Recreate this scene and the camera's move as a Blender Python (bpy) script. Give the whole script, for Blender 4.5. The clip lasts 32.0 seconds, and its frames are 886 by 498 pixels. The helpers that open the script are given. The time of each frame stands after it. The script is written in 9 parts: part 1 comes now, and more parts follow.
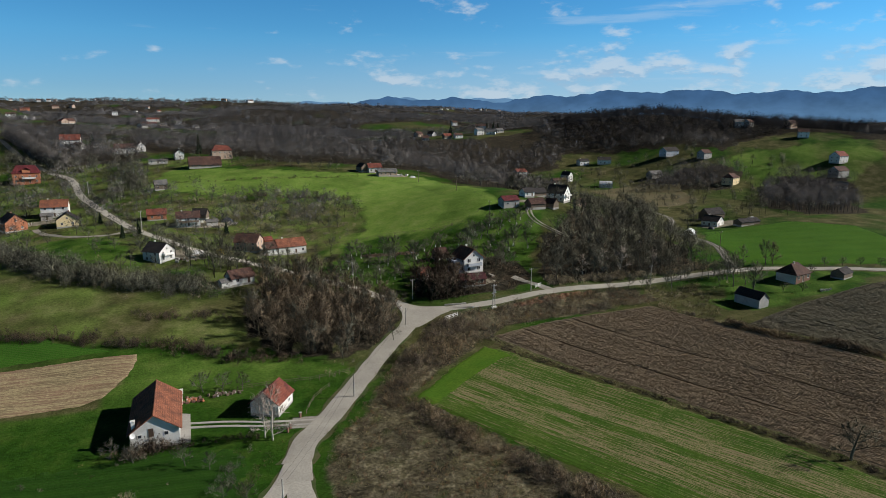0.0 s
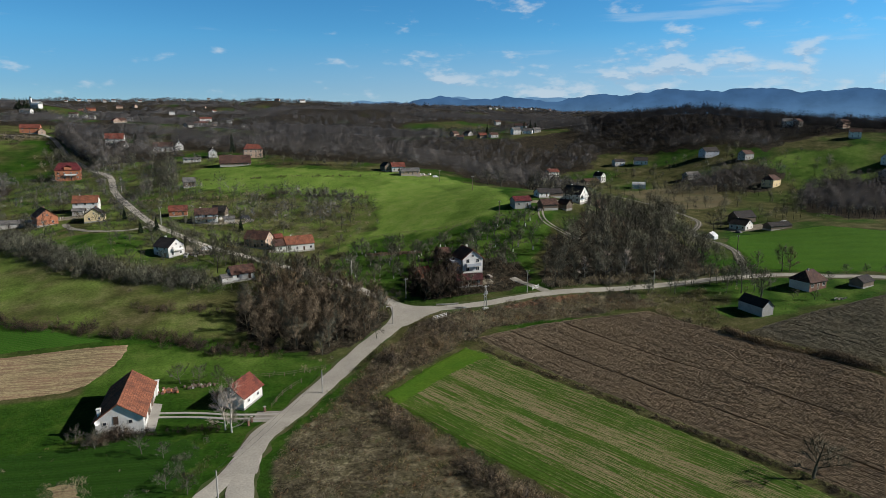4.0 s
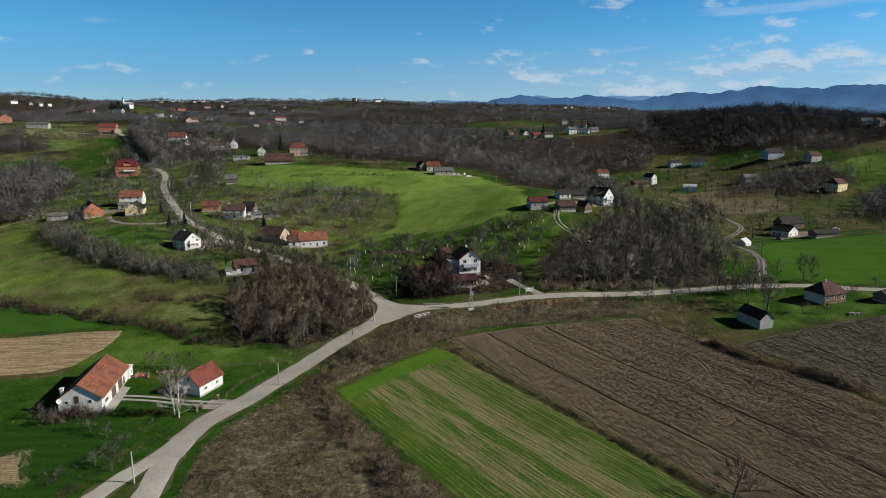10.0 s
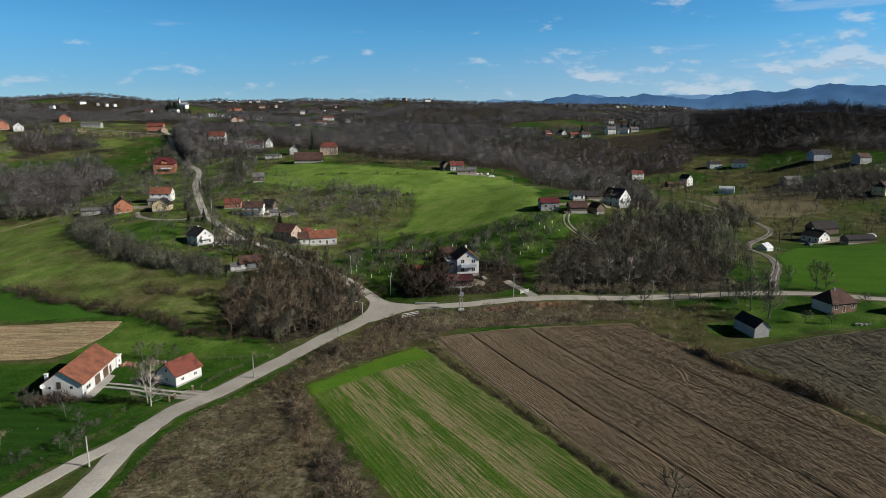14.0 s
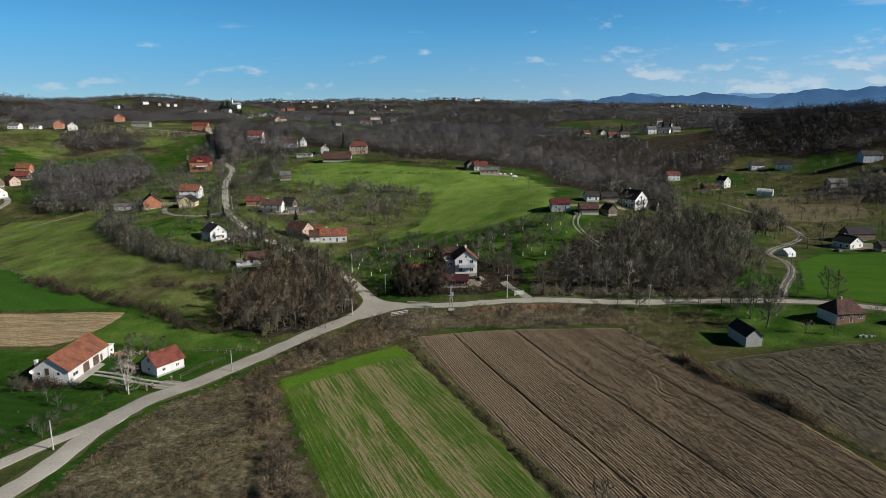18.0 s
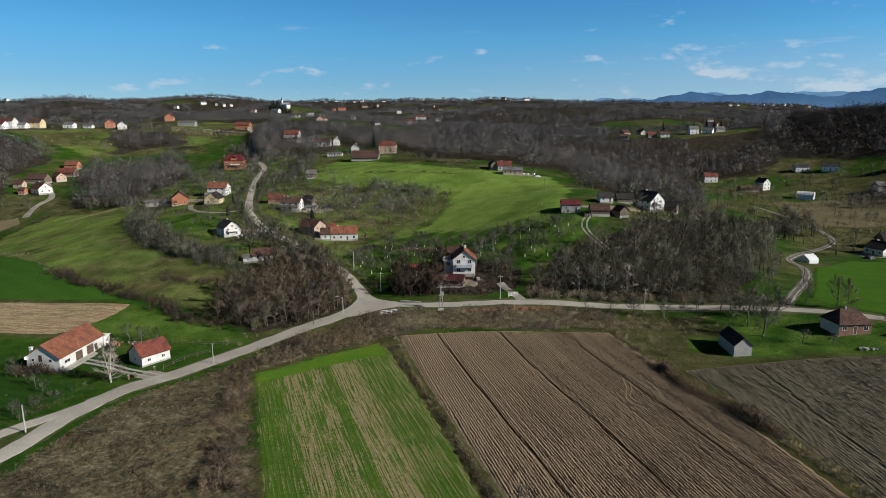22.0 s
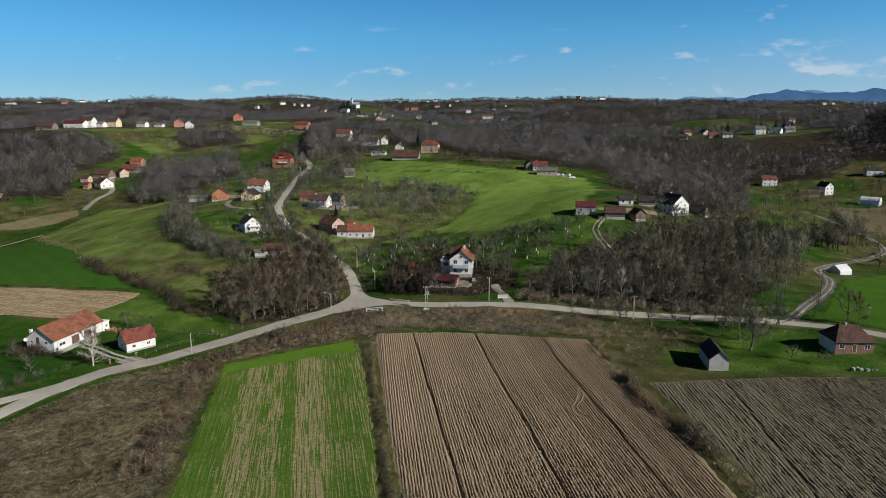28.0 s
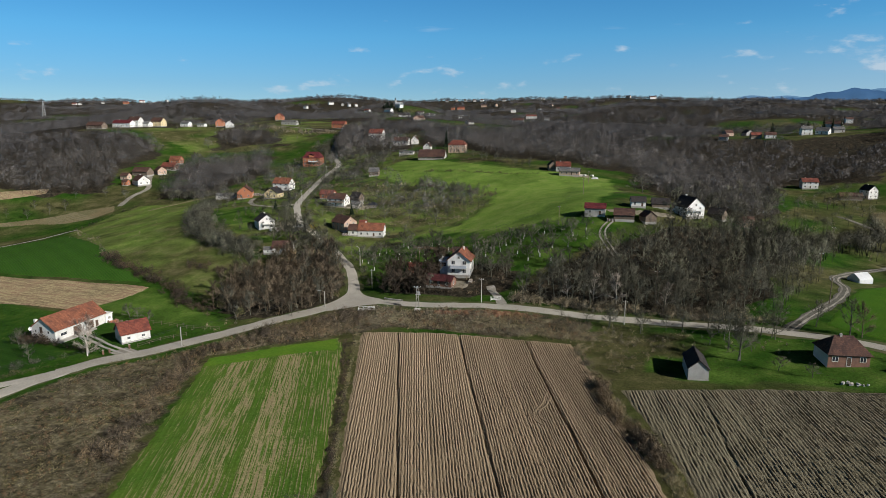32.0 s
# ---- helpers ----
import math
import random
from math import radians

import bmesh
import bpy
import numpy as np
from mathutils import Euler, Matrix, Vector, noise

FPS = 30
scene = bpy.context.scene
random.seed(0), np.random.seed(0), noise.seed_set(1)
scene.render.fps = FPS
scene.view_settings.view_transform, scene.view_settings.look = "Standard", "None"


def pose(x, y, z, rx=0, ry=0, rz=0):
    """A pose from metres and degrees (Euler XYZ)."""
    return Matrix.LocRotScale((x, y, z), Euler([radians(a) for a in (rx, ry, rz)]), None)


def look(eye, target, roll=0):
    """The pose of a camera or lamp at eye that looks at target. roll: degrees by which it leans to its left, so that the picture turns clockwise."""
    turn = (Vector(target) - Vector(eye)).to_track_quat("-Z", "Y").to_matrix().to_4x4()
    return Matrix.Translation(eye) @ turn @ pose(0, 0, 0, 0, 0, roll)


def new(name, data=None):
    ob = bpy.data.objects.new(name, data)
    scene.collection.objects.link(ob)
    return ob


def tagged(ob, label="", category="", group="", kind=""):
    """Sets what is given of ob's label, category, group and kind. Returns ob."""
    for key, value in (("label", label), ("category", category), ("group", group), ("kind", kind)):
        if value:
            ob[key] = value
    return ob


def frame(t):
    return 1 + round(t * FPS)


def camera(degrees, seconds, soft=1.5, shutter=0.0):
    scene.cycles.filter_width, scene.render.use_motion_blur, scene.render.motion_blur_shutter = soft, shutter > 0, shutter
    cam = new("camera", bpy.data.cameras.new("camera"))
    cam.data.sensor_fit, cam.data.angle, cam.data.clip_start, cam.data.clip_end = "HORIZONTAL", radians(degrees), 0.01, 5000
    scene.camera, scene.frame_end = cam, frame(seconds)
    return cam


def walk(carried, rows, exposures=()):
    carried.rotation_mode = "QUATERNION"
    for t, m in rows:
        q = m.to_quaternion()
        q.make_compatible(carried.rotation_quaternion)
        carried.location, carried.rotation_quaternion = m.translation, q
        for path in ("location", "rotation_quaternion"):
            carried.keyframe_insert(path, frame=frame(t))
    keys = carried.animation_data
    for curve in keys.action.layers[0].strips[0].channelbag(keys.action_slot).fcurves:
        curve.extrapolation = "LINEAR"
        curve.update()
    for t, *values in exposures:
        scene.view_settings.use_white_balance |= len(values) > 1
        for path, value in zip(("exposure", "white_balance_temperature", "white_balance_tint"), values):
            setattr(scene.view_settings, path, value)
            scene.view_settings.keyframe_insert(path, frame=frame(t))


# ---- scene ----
cam = camera(70.47, 32.0, soft=0.6)
PATH = [
    (0, -70.99, 12.61, 56.89, 78.574, 0.000, -19.724),
    (2, -62.54, 9.97, 56.93, 78.544, 0.000, -17.294),
    (4, -53.92, 7.53, 57.01, 78.516, 0.000, -14.852),
    (6, -45.16, 5.34, 57.09, 78.488, 0.000, -12.398),
    (8, -36.27, 3.47, 57.18, 78.463, 0.000, -9.933),
    (10, -27.29, 1.97, 57.26, 78.438, 0.000, -7.458),
    (12, -18.23, 0.88, 57.32, 78.415, 0.000, -4.976),
    (14, -9.12, 0.21, 57.37, 78.394, 0.000, -2.488),
    (16, 0.00, 0.00, 57.40, 78.373, 0.000, 0.001),
    (18, 9.10, 0.25, 57.41, 78.354, 0.000, 2.488),
    (20, 18.15, 0.95, 57.40, 78.336, 0.000, 4.969),
    (22, 27.10, 2.11, 57.37, 78.320, 0.000, 7.438),
    (24, 35.93, 3.68, 57.34, 78.305, 0.000, 9.890),
    (26, 44.57, 5.66, 57.31, 78.291, 0.000, 12.318),
    (28, 53.00, 7.99, 57.29, 78.279, 0.000, 14.716),
    (30, 61.16, 10.62, 57.29, 78.268, 0.000, 17.076),
    (32, 69.01, 13.49, 57.33, 78.258, 0.000, 19.389),
]
walk(cam, [(t, pose(x, y, z, rx, ry, rz)) for t, x, y, z, rx, ry, rz in PATH])

# ---- daylight ----
SUN_WAY = Vector((0.945, -0.255, 0.0)).normalized()
SUN_UP = radians(29.0)
sun = new("sun", bpy.data.lights.new("sun", "SUN"))
sun.data.energy, sun.data.angle, sun.data.color = 5.0, radians(0.55), (1.0, 0.95, 0.88)
sun.matrix_world = look(Vector((0, 0, 300)) + 400 * (SUN_WAY * math.cos(SUN_UP) + Vector((0, 0, math.sin(SUN_UP)))), (0, 0, 300))
scene.view_settings.exposure = 0.0


def build_world():
    w = bpy.data.worlds.new("sky")
    scene.world = w
    w.use_nodes = True
    t = w.node_tree
    n, l = t.nodes, t.links
    n.clear()
    sky = n.new("ShaderNodeTexSky")
    sky.sky_type, sky.sun_disc = "NISHITA", False
    sky.sun_elevation, sky.sun_rotation = SUN_UP, math.atan2(SUN_WAY.x, SUN_WAY.y)
    sky.air_density, sky.dust_density, sky.ozone_density = 0.75, 0.0, 6.0
    # clear air: paler towards the horizon, deep blue overhead
    geo = n.new("ShaderNodeTexCoord")
    sep = n.new("ShaderNodeSeparateXYZ")
    l.new(geo.outputs["Generated"], sep.inputs[0])
    air = n.new("ShaderNodeValToRGB")
    e = air.color_ramp.elements
    stops = [(0.0, (0.80, 0.92, 1.02)), (0.05, (0.69, 0.95, 1.04)), (0.12, (0.64, 1.22, 1.27)), (0.19, (0.54, 1.20, 1.30)), (0.29, (0.14, 0.24, 0.30)), (0.60, (0.026, 0.045, 0.064))]
    while len(e) < len(stops):
        e.new(0.5)
    for q, (p, c) in zip(e, stops):
        q.position, q.color = p, (*c, 1)
    l.new(sep.outputs[2], air.inputs[0])
    tint = n.new("ShaderNodeMix")
    tint.data_type, tint.blend_type = "RGBA", "MULTIPLY"
    tint.inputs[0].default_value = 1.0
    l.new(sky.outputs[0], tint.inputs[6])
    side = n.new("ShaderNodeMapRange")
    for i, v in enumerate((-0.85, 0.75, 0.80, 1.12)):
        side.inputs[i + 1].default_value = v
    l.new(sep.outputs[0], side.inputs[0])
    deep = n.new("ShaderNodeVectorMath")
    deep.operation = "SCALE"
    l.new(air.outputs[0], deep.inputs[0])
    l.new(side.outputs[0], deep.inputs["Scale"])
    l.new(deep.outputs[0], tint.inputs[7])

    def m(op, a, b=None, c=None, clamp=False):
        k = n.new("ShaderNodeMath")
        k.operation, k.use_clamp = op, clamp
        for i, v in enumerate((a, b, c)):
            if v is None:
                continue
            if isinstance(v, (int, float)):
                k.inputs[i].default_value = v
            else:
                l.new(v, k.inputs[i])
        return k.outputs[0]
    def noise(scale, shift, freq, detail):
        v = n.new("ShaderNodeMapping")
        v.inputs["Scale"].default_value, v.inputs["Location"].default_value = scale, shift
        l.new(geo.outputs["Generated"], v.inputs["Vector"])
        k = n.new("ShaderNodeTexNoise")
        k.inputs["Scale"].default_value, k.inputs["Detail"].default_value, k.inputs["Roughness"].default_value = freq, detail, 0.56
        l.new(v.outputs[0], k.inputs["Vector"])
        return k.outputs[0]

    def span(src, a, b, c, d):
        k = n.new("ShaderNodeMapRange")
        k.interpolation_type = "SMOOTHSTEP"
        for i, v in enumerate((a, b, c, d)):
            k.inputs[i + 1].default_value = v
        l.new(src, k.inputs[0])
        return k.outputs[0]
    # heaps of cloud low in the east, thin streaks above, hardly any in the west
    heap_a = noise((1, 1, 2.6), (0, 0, 0.0), 17.0, 8.0)
    heap_b = noise((1, 1, 2.6), (0, 0, 0.022), 17.0, 8.0)
    thin = noise((1, 1, 11.0), (3.1, 0.7, 0.4), 3.6, 7.0)
    east = m("ADD", span(sep.outputs[0], -0.15, 0.75, -0.10, 0.05), span(noise((1, 1, 5.0), (0.3, 0.9, 0.2), 4.0, 3.0), 0.35, 0.65, -0.05, 0.06))
    low = m("ADD", span(sep.outputs[2], 0.022, 0.042, -0.12, 0.02), span(sep.outputs[2], 0.068, 0.13, 0.0, -0.13))
    puff = span(m("ADD", heap_a, m("ADD", east, low)), 0.50, 0.70, 0.0, 0.60)
    under = span(m("SUBTRACT", heap_b, heap_a), -0.03, 0.07, 0.0, 1.0)
    wisp = span(m("ADD", thin, m("MULTIPLY", east, 0.6)), 0.60, 0.74, 0.0, 0.3)
    veil = m("MULTIPLY", span(sep.outputs[2], 0.02, 0.14, 0.5, 0.0), span(sep.outputs[0], -0.35, 0.5, 0.08, 1.0))

    def over(fac, a, b):
        k = n.new("ShaderNodeMix")
        k.data_type = "RGBA"
        l.new(fac, k.inputs[0])
        l.new(a, k.inputs[6])
        if isinstance(b, tuple):
            k.inputs[7].default_value = (*b, 1)
        else:
            l.new(b, k.inputs[7])
        return k.outputs[2]
    cloud = n.new("ShaderNodeMix")
    cloud.data_type = "RGBA"
    l.new(under, cloud.inputs[0])
    cloud.inputs[6].default_value, cloud.inputs[7].default_value = (6.6, 7.4, 8.2, 1), (3.9, 5.2, 6.8, 1)
    shown = over(veil, tint.outputs[2], (4.4, 6.3, 8.2))
    shown = over(wisp, shown, (5.6, 6.9, 8.3))
    shown = over(puff, shown, cloud.outputs[2])
    bg = n.new("ShaderNodeBackground")
    bg.inputs[1].default_value = 0.092
    out = n.new("ShaderNodeOutputWorld")
    l.new(shown, bg.inputs[0])
    l.new(bg.outputs[0], out.inputs[0])


build_world()

# ---- materials ----


def nodes_of(name):
    m = bpy.data.materials.new(name)
    m.use_nodes = True
    t = m.node_tree
    return m, t.nodes, t.links, t.nodes["Principled BSDF"]


def noise_node(n, l, vec, scale, detail=5.0, rough=0.6):
    k = n.new("ShaderNodeTexNoise")
    k.inputs["Scale"].default_value, k.inputs["Detail"].default_value, k.inputs["Roughness"].default_value = scale, detail, rough
    if vec is not None:
        l.new(vec, k.inputs["Vector"])
    return k.outputs[0]


def ramp_node(n, l, src, stops):
    k = n.new("ShaderNodeValToRGB")
    e = k.color_ramp.elements
    while len(e) < len(stops):
        e.new(0.5)
    for q, (p, c) in zip(e, stops):
        q.position, q.color = p, (*c, 1)
    l.new(src, k.inputs[0])
    return k.outputs[0]


def mix_node(n, l, fac, a, b, kind="MIX"):
    k = n.new("ShaderNodeMix")
    k.data_type, k.blend_type = "RGBA", kind
    for i, v in ((0, fac), (6, a), (7, b)):
        if isinstance(v, (int, float)):
            k.inputs[i].default_value = v
        elif isinstance(v, tuple):
            k.inputs[i].default_value = (*v, 1)
        else:
            l.new(v, k.inputs[i])
    return k.outputs[2]


def range_node(n, l, src, a, b, c=0.0, d=1.0):
    k = n.new("ShaderNodeMapRange")
    k.interpolation_type = "SMOOTHSTEP"
    for i, v in enumerate((a, b, c, d)):
        k.inputs[i + 1].default_value = v
    l.new(src, k.inputs[0])
    return k.outputs[0]


def bump_node(n, l, bsdf, height, strength, distance):
    k = n.new("ShaderNodeBump")
    k.inputs["Strength"].default_value, k.inputs["Distance"].default_value = strength, distance
    l.new(height, k.inputs["Height"])
    l.new(k.outputs[0], bsdf.inputs["Normal"])


def position(n):
    return n.new("ShaderNodeNewGeometry").outputs["Position"]


def surface(name, c1, c2, scale=0.6, fine=6.0, rough=0.9, bump=0.3, dist=0.03, spread=0.25, vary=0.12, coat=0.0):
    """A plain weathered surface: broad stains, fine grain, relief, and a small difference from piece to piece."""
    m, n, l, b = nodes_of(name)
    p = position(n)
    broad, grain = noise_node(n, l, p, scale), noise_node(n, l, p, fine, 8.0, 0.7)
    col = mix_node(n, l, range_node(n, l, broad, 0.3, 0.7), c1, c2)
    col = mix_node(n, l, spread, col, ramp_node(n, l, grain, [(0.3, (0.25, 0.25, 0.25)), (0.7, (1, 1, 1))]), "OVERLAY")
    rnd = n.new("ShaderNodeObjectInfo").outputs["Random"]
    hsv = n.new("ShaderNodeHueSaturation")
    l.new(range_node(n, l, rnd, 0, 1, 1 - vary, 1 + vary), hsv.inputs["Value"])
    l.new(col, hsv.inputs["Color"])
    l.new(hsv.outputs[0], b.inputs["Base Color"])
    b.inputs["Roughness"].default_value = rough
    b.inputs["Specular IOR Level"].default_value = 0.25
    bump_node(n, l, b, grain, bump, dist)
    return m


def twigs(name, c1, c2):
    """Bark and twigs; each stem and each object a little different."""
    m, n, l, b = nodes_of(name)
    g = n.new("ShaderNodeNewGeometry")
    o = n.new("ShaderNodeObjectInfo")
    add = n.new("ShaderNodeMath")
    add.operation = "FRACT"
    s = n.new("ShaderNodeMath")
    l.new(g.outputs["Random Per Island"], s.inputs[0])
    l.new(o.outputs["Random"], s.inputs[1])
    l.new(s.outputs[0], add.inputs[0])
    broad = noise_node(n, l, g.outputs["Position"], 0.05, 3.0)
    col = mix_node(n, l, add.outputs[0], c1, c2)
    col = mix_node(n, l, range_node(n, l, broad, 0.35, 0.65, 0.0, 0.45), col, (c1[0] * 1.3, c1[1] * 1.18, c1[2] * 1.05))
    # each tree of a mass is a little paler, darker or browner than the next
    tone = n.new("ShaderNodeAttribute")
    tone.attribute_name = "tone"
    hsv = n.new("ShaderNodeHueSaturation")
    l.new(range_node(n, l, tone.outputs["Fac"], -1.0, 1.0, 0.55, 1.45), hsv.inputs["Value"])
    l.new(range_node(n, l, tone.outputs["Fac"], -1.0, 1.0, 0.75, 1.25), hsv.inputs["Saturation"])
    l.new(col, hsv.inputs["Color"])
    l.new(hsv.outputs[0], b.inputs["Base Color"])
    b.inputs["Roughness"].default_value = 0.95
    b.inputs["Specular IOR Level"].default_value = 0.1
    return m


def canopy(name, c1, c2, dense=0.55):
    """Sprays of fine bare twigs, too thin to tell apart, through which one half sees; each tree a little different."""
    m, n, l, b = nodes_of(name)
    g = n.new("ShaderNodeNewGeometry")
    fine = noise_node(n, l, g.outputs["Position"], 1.3, 5.0, 0.75)
    col = mix_node(n, l, range_node(n, l, fine, 0.34, 0.66), c1, c2)
    hsv = n.new("ShaderNodeHueSaturation")
    tone = n.new("ShaderNodeAttribute")
    tone.attribute_name = "tone"
    both = n.new("ShaderNodeMath")
    both.operation = "ADD"
    l.new(range_node(n, l, tone.outputs["Fac"], -1.0, 1.0, -0.5, 0.5), both.inputs[0])
    l.new(range_node(n, l, g.outputs["Random Per Island"], 0.0, 1.0, 0.8, 1.2), both.inputs[1])
    l.new(both.outputs[0], hsv.inputs["Value"])
    l.new(range_node(n, l, tone.outputs["Fac"], -1.0, 1.0, 0.7, 1.3), hsv.inputs["Saturation"])
    l.new(col, hsv.inputs["Color"])
    l.new(hsv.outputs[0], b.inputs["Base Color"])
    b.inputs["Roughness"].default_value = 1.0
    b.inputs["Diffuse Roughness"].default_value = 0.1
    b.inputs["Specular IOR Level"].default_value = 0.05
    b.inputs["Alpha"].default_value = dense
    return m


def ground_material():
    """Grass, dry grass and leaf litter, mixed by the land cover stored on the mesh."""
    m, n, l, b = nodes_of("ground")
    p = position(n)
    a = n.new("ShaderNodeAttribute")
    a.attribute_name = "cover"
    sep = n.new("ShaderNodeSeparateColor")
    l.new(a.outputs["Color"], sep.inputs[0])
    n1, n2, n3 = noise_node(n, l, p, 0.018, 6.0), noise_node(n, l, p, 0.14, 7.0, 0.65), noise_node(n, l, p, 1.6, 8.0, 0.7)
    n4 = noise_node(n, l, p, 0.45, 9.0, 0.72)
    grass = ramp_node(n, l, n2, [(0.30, (0.013, 0.042, 0.005)), (0.5, (0.028, 0.076, 0.008)), (0.70, (0.060, 0.106, 0.016))])
    meadow = ramp_node(n, l, n2, [(0.28, (0.125, 0.215, 0.035)), (0.5, (0.175, 0.275, 0.052)), (0.72, (0.240, 0.305, 0.085))])
    olive = ramp_node(n, l, n2, [(0.28, (0.040, 0.046, 0.017)), (0.5, (0.078, 0.080, 0.030)), (0.72, (0.160, 0.145, 0.075))])
    litter = ramp_node(n, l, n4, [(0.30, (0.012, 0.011, 0.008)), (0.5, (0.034, 0.030, 0.021)), (0.70, (0.085, 0.074, 0.052))])
    litter = mix_node(n, l, range_node(n, l, noise_node(n, l, p, 0.22, 5.0), 0.48, 0.66, 0.0, 0.3), litter, ramp_node(n, l, n4, [(0.3, (0.040, 0.024, 0.014)), (0.5, (0.085, 0.058, 0.036)), (0.7, (0.16, 0.115, 0.075))]))
    add = n.new("ShaderNodeMath")
    add.operation = "ADD"
    l.new(sep.outputs[1], add.inputs[0])
    wob = range_node(n, l, n1, 0.25, 0.75, -0.28, 0.28)
    l.new(wob, add.inputs[1])
    col = mix_node(n, l, range_node(n, l, add.outputs[0], 0.2, 0.8), olive, grass)
    col = mix_node(n, l, sep.outputs[2], col, meadow)
    add2 = n.new("ShaderNodeMath")
    add2.operation = "ADD"
    l.new(sep.outputs[0], add2.inputs[0])
    l.new(range_node(n, l, n2, 0.2, 0.8, -0.22, 0.22), add2.inputs[1])
    fallow = ramp_node(n, l, n4, [(0.30, (0.032, 0.030, 0.016)), (0.5, (0.128, 0.113, 0.068)), (0.70, (0.31, 0.276, 0.186))])
    litter = mix_node(n, l, a.outputs["Alpha"], litter, fallow)
    col = mix_node(n, l, range_node(n, l, add2.outputs[0], 0.25, 0.75), col, litter)
    grain = range_node(n, l, add2.outputs[0], 0.2, 0.7, 0.34, 0.78)
    col = mix_node(n, l, grain, col, ramp_node(n, l, n3, [(0.36, (0.12, 0.12, 0.12)), (0.66, (0.98, 0.98, 0.98))]), "OVERLAY")
    l.new(col, b.inputs["Base Color"])
    b.inputs["Roughness"].default_value = 1.0
    b.inputs["Specular IOR Level"].default_value = 0.05
    bump_node(n, l, b, n3, 0.8, 0.25)
    return m


def rows_material(name, way, period, cols, fine_cols, offset=0.0, wobble=0.5, bump=0.5, sown_by=0.16):
    """Bands across a field: way is the direction across the rows; cols are stops over one period."""
    m, n, l, b = nodes_of(name)
    p = position(n)
    dot = n.new("ShaderNodeVectorMath")
    dot.operation = "DOT_PRODUCT"
    l.new(p, dot.inputs[0])
    dot.inputs[1].default_value = (way[0], way[1], 0)
    wob = noise_node(n, l, p, 0.12, 4.0)
    f = n.new("ShaderNodeMath")
    f.operation = "MULTIPLY_ADD"
    l.new(wob, f.inputs[0])
    f.inputs[1].default_value = wobble
    l.new(dot.outputs["Value"], f.inputs[2])
    g = n.new("ShaderNodeMath")
    g.operation = "ADD"
    l.new(f.outputs[0], g.inputs[0])
    g.inputs[1].default_value = offset
    d = n.new("ShaderNodeMath")
    d.operation = "DIVIDE"
    l.new(g.outputs[0], d.inputs[0])
    d.inputs[1].default_value = period
    fr = n.new("ShaderNodeMath")
    fr.operation = "FRACT"
    l.new(d.outputs[0], fr.inputs[0])
    col = ramp_node(n, l, fr.outputs[0], cols)
    fine = noise_node(n, l, p, 5.0, 6.0, 0.7)
    mid = noise_node(n, l, p, 0.09, 6.0)
    sown = n.new("ShaderNodeMath")
    sown.operation = "MULTIPLY"
    l.new(g.outputs[0], sown.inputs[0])
    sown.inputs[1].default_value = 2 * math.pi / 0.9
    drill = n.new("ShaderNodeMath")
    drill.operation = "SINE"
    l.new(sown.outputs[0], drill.inputs[0])
    patch = ramp_node(n, l, mid, fine_cols)
    col = mix_node(n, l, 0.25, col, patch)
    col = mix_node(n, l, 0.6, col, ramp_node(n, l, fine, [(0.32, (0.12, 0.12, 0.12)), (0.68, (1, 1, 1))]), "OVERLAY")
    col = mix_node(n, l, range_node(n, l, drill.outputs[0], 0.1, 1.0, 0.0, sown_by), col, (0.14, 0.125, 0.06))
    l.new(col, b.inputs["Base Color"])
    b.inputs["Roughness"].default_value = 1.0
    b.inputs["Diffuse Roughness"].default_value = 0.7 if sown_by == 0.0 else 0.0
    b.inputs["Specular IOR Level"].default_value = 0.05
    bump_node(n, l, b, fine, bump, 0.2)
    return m


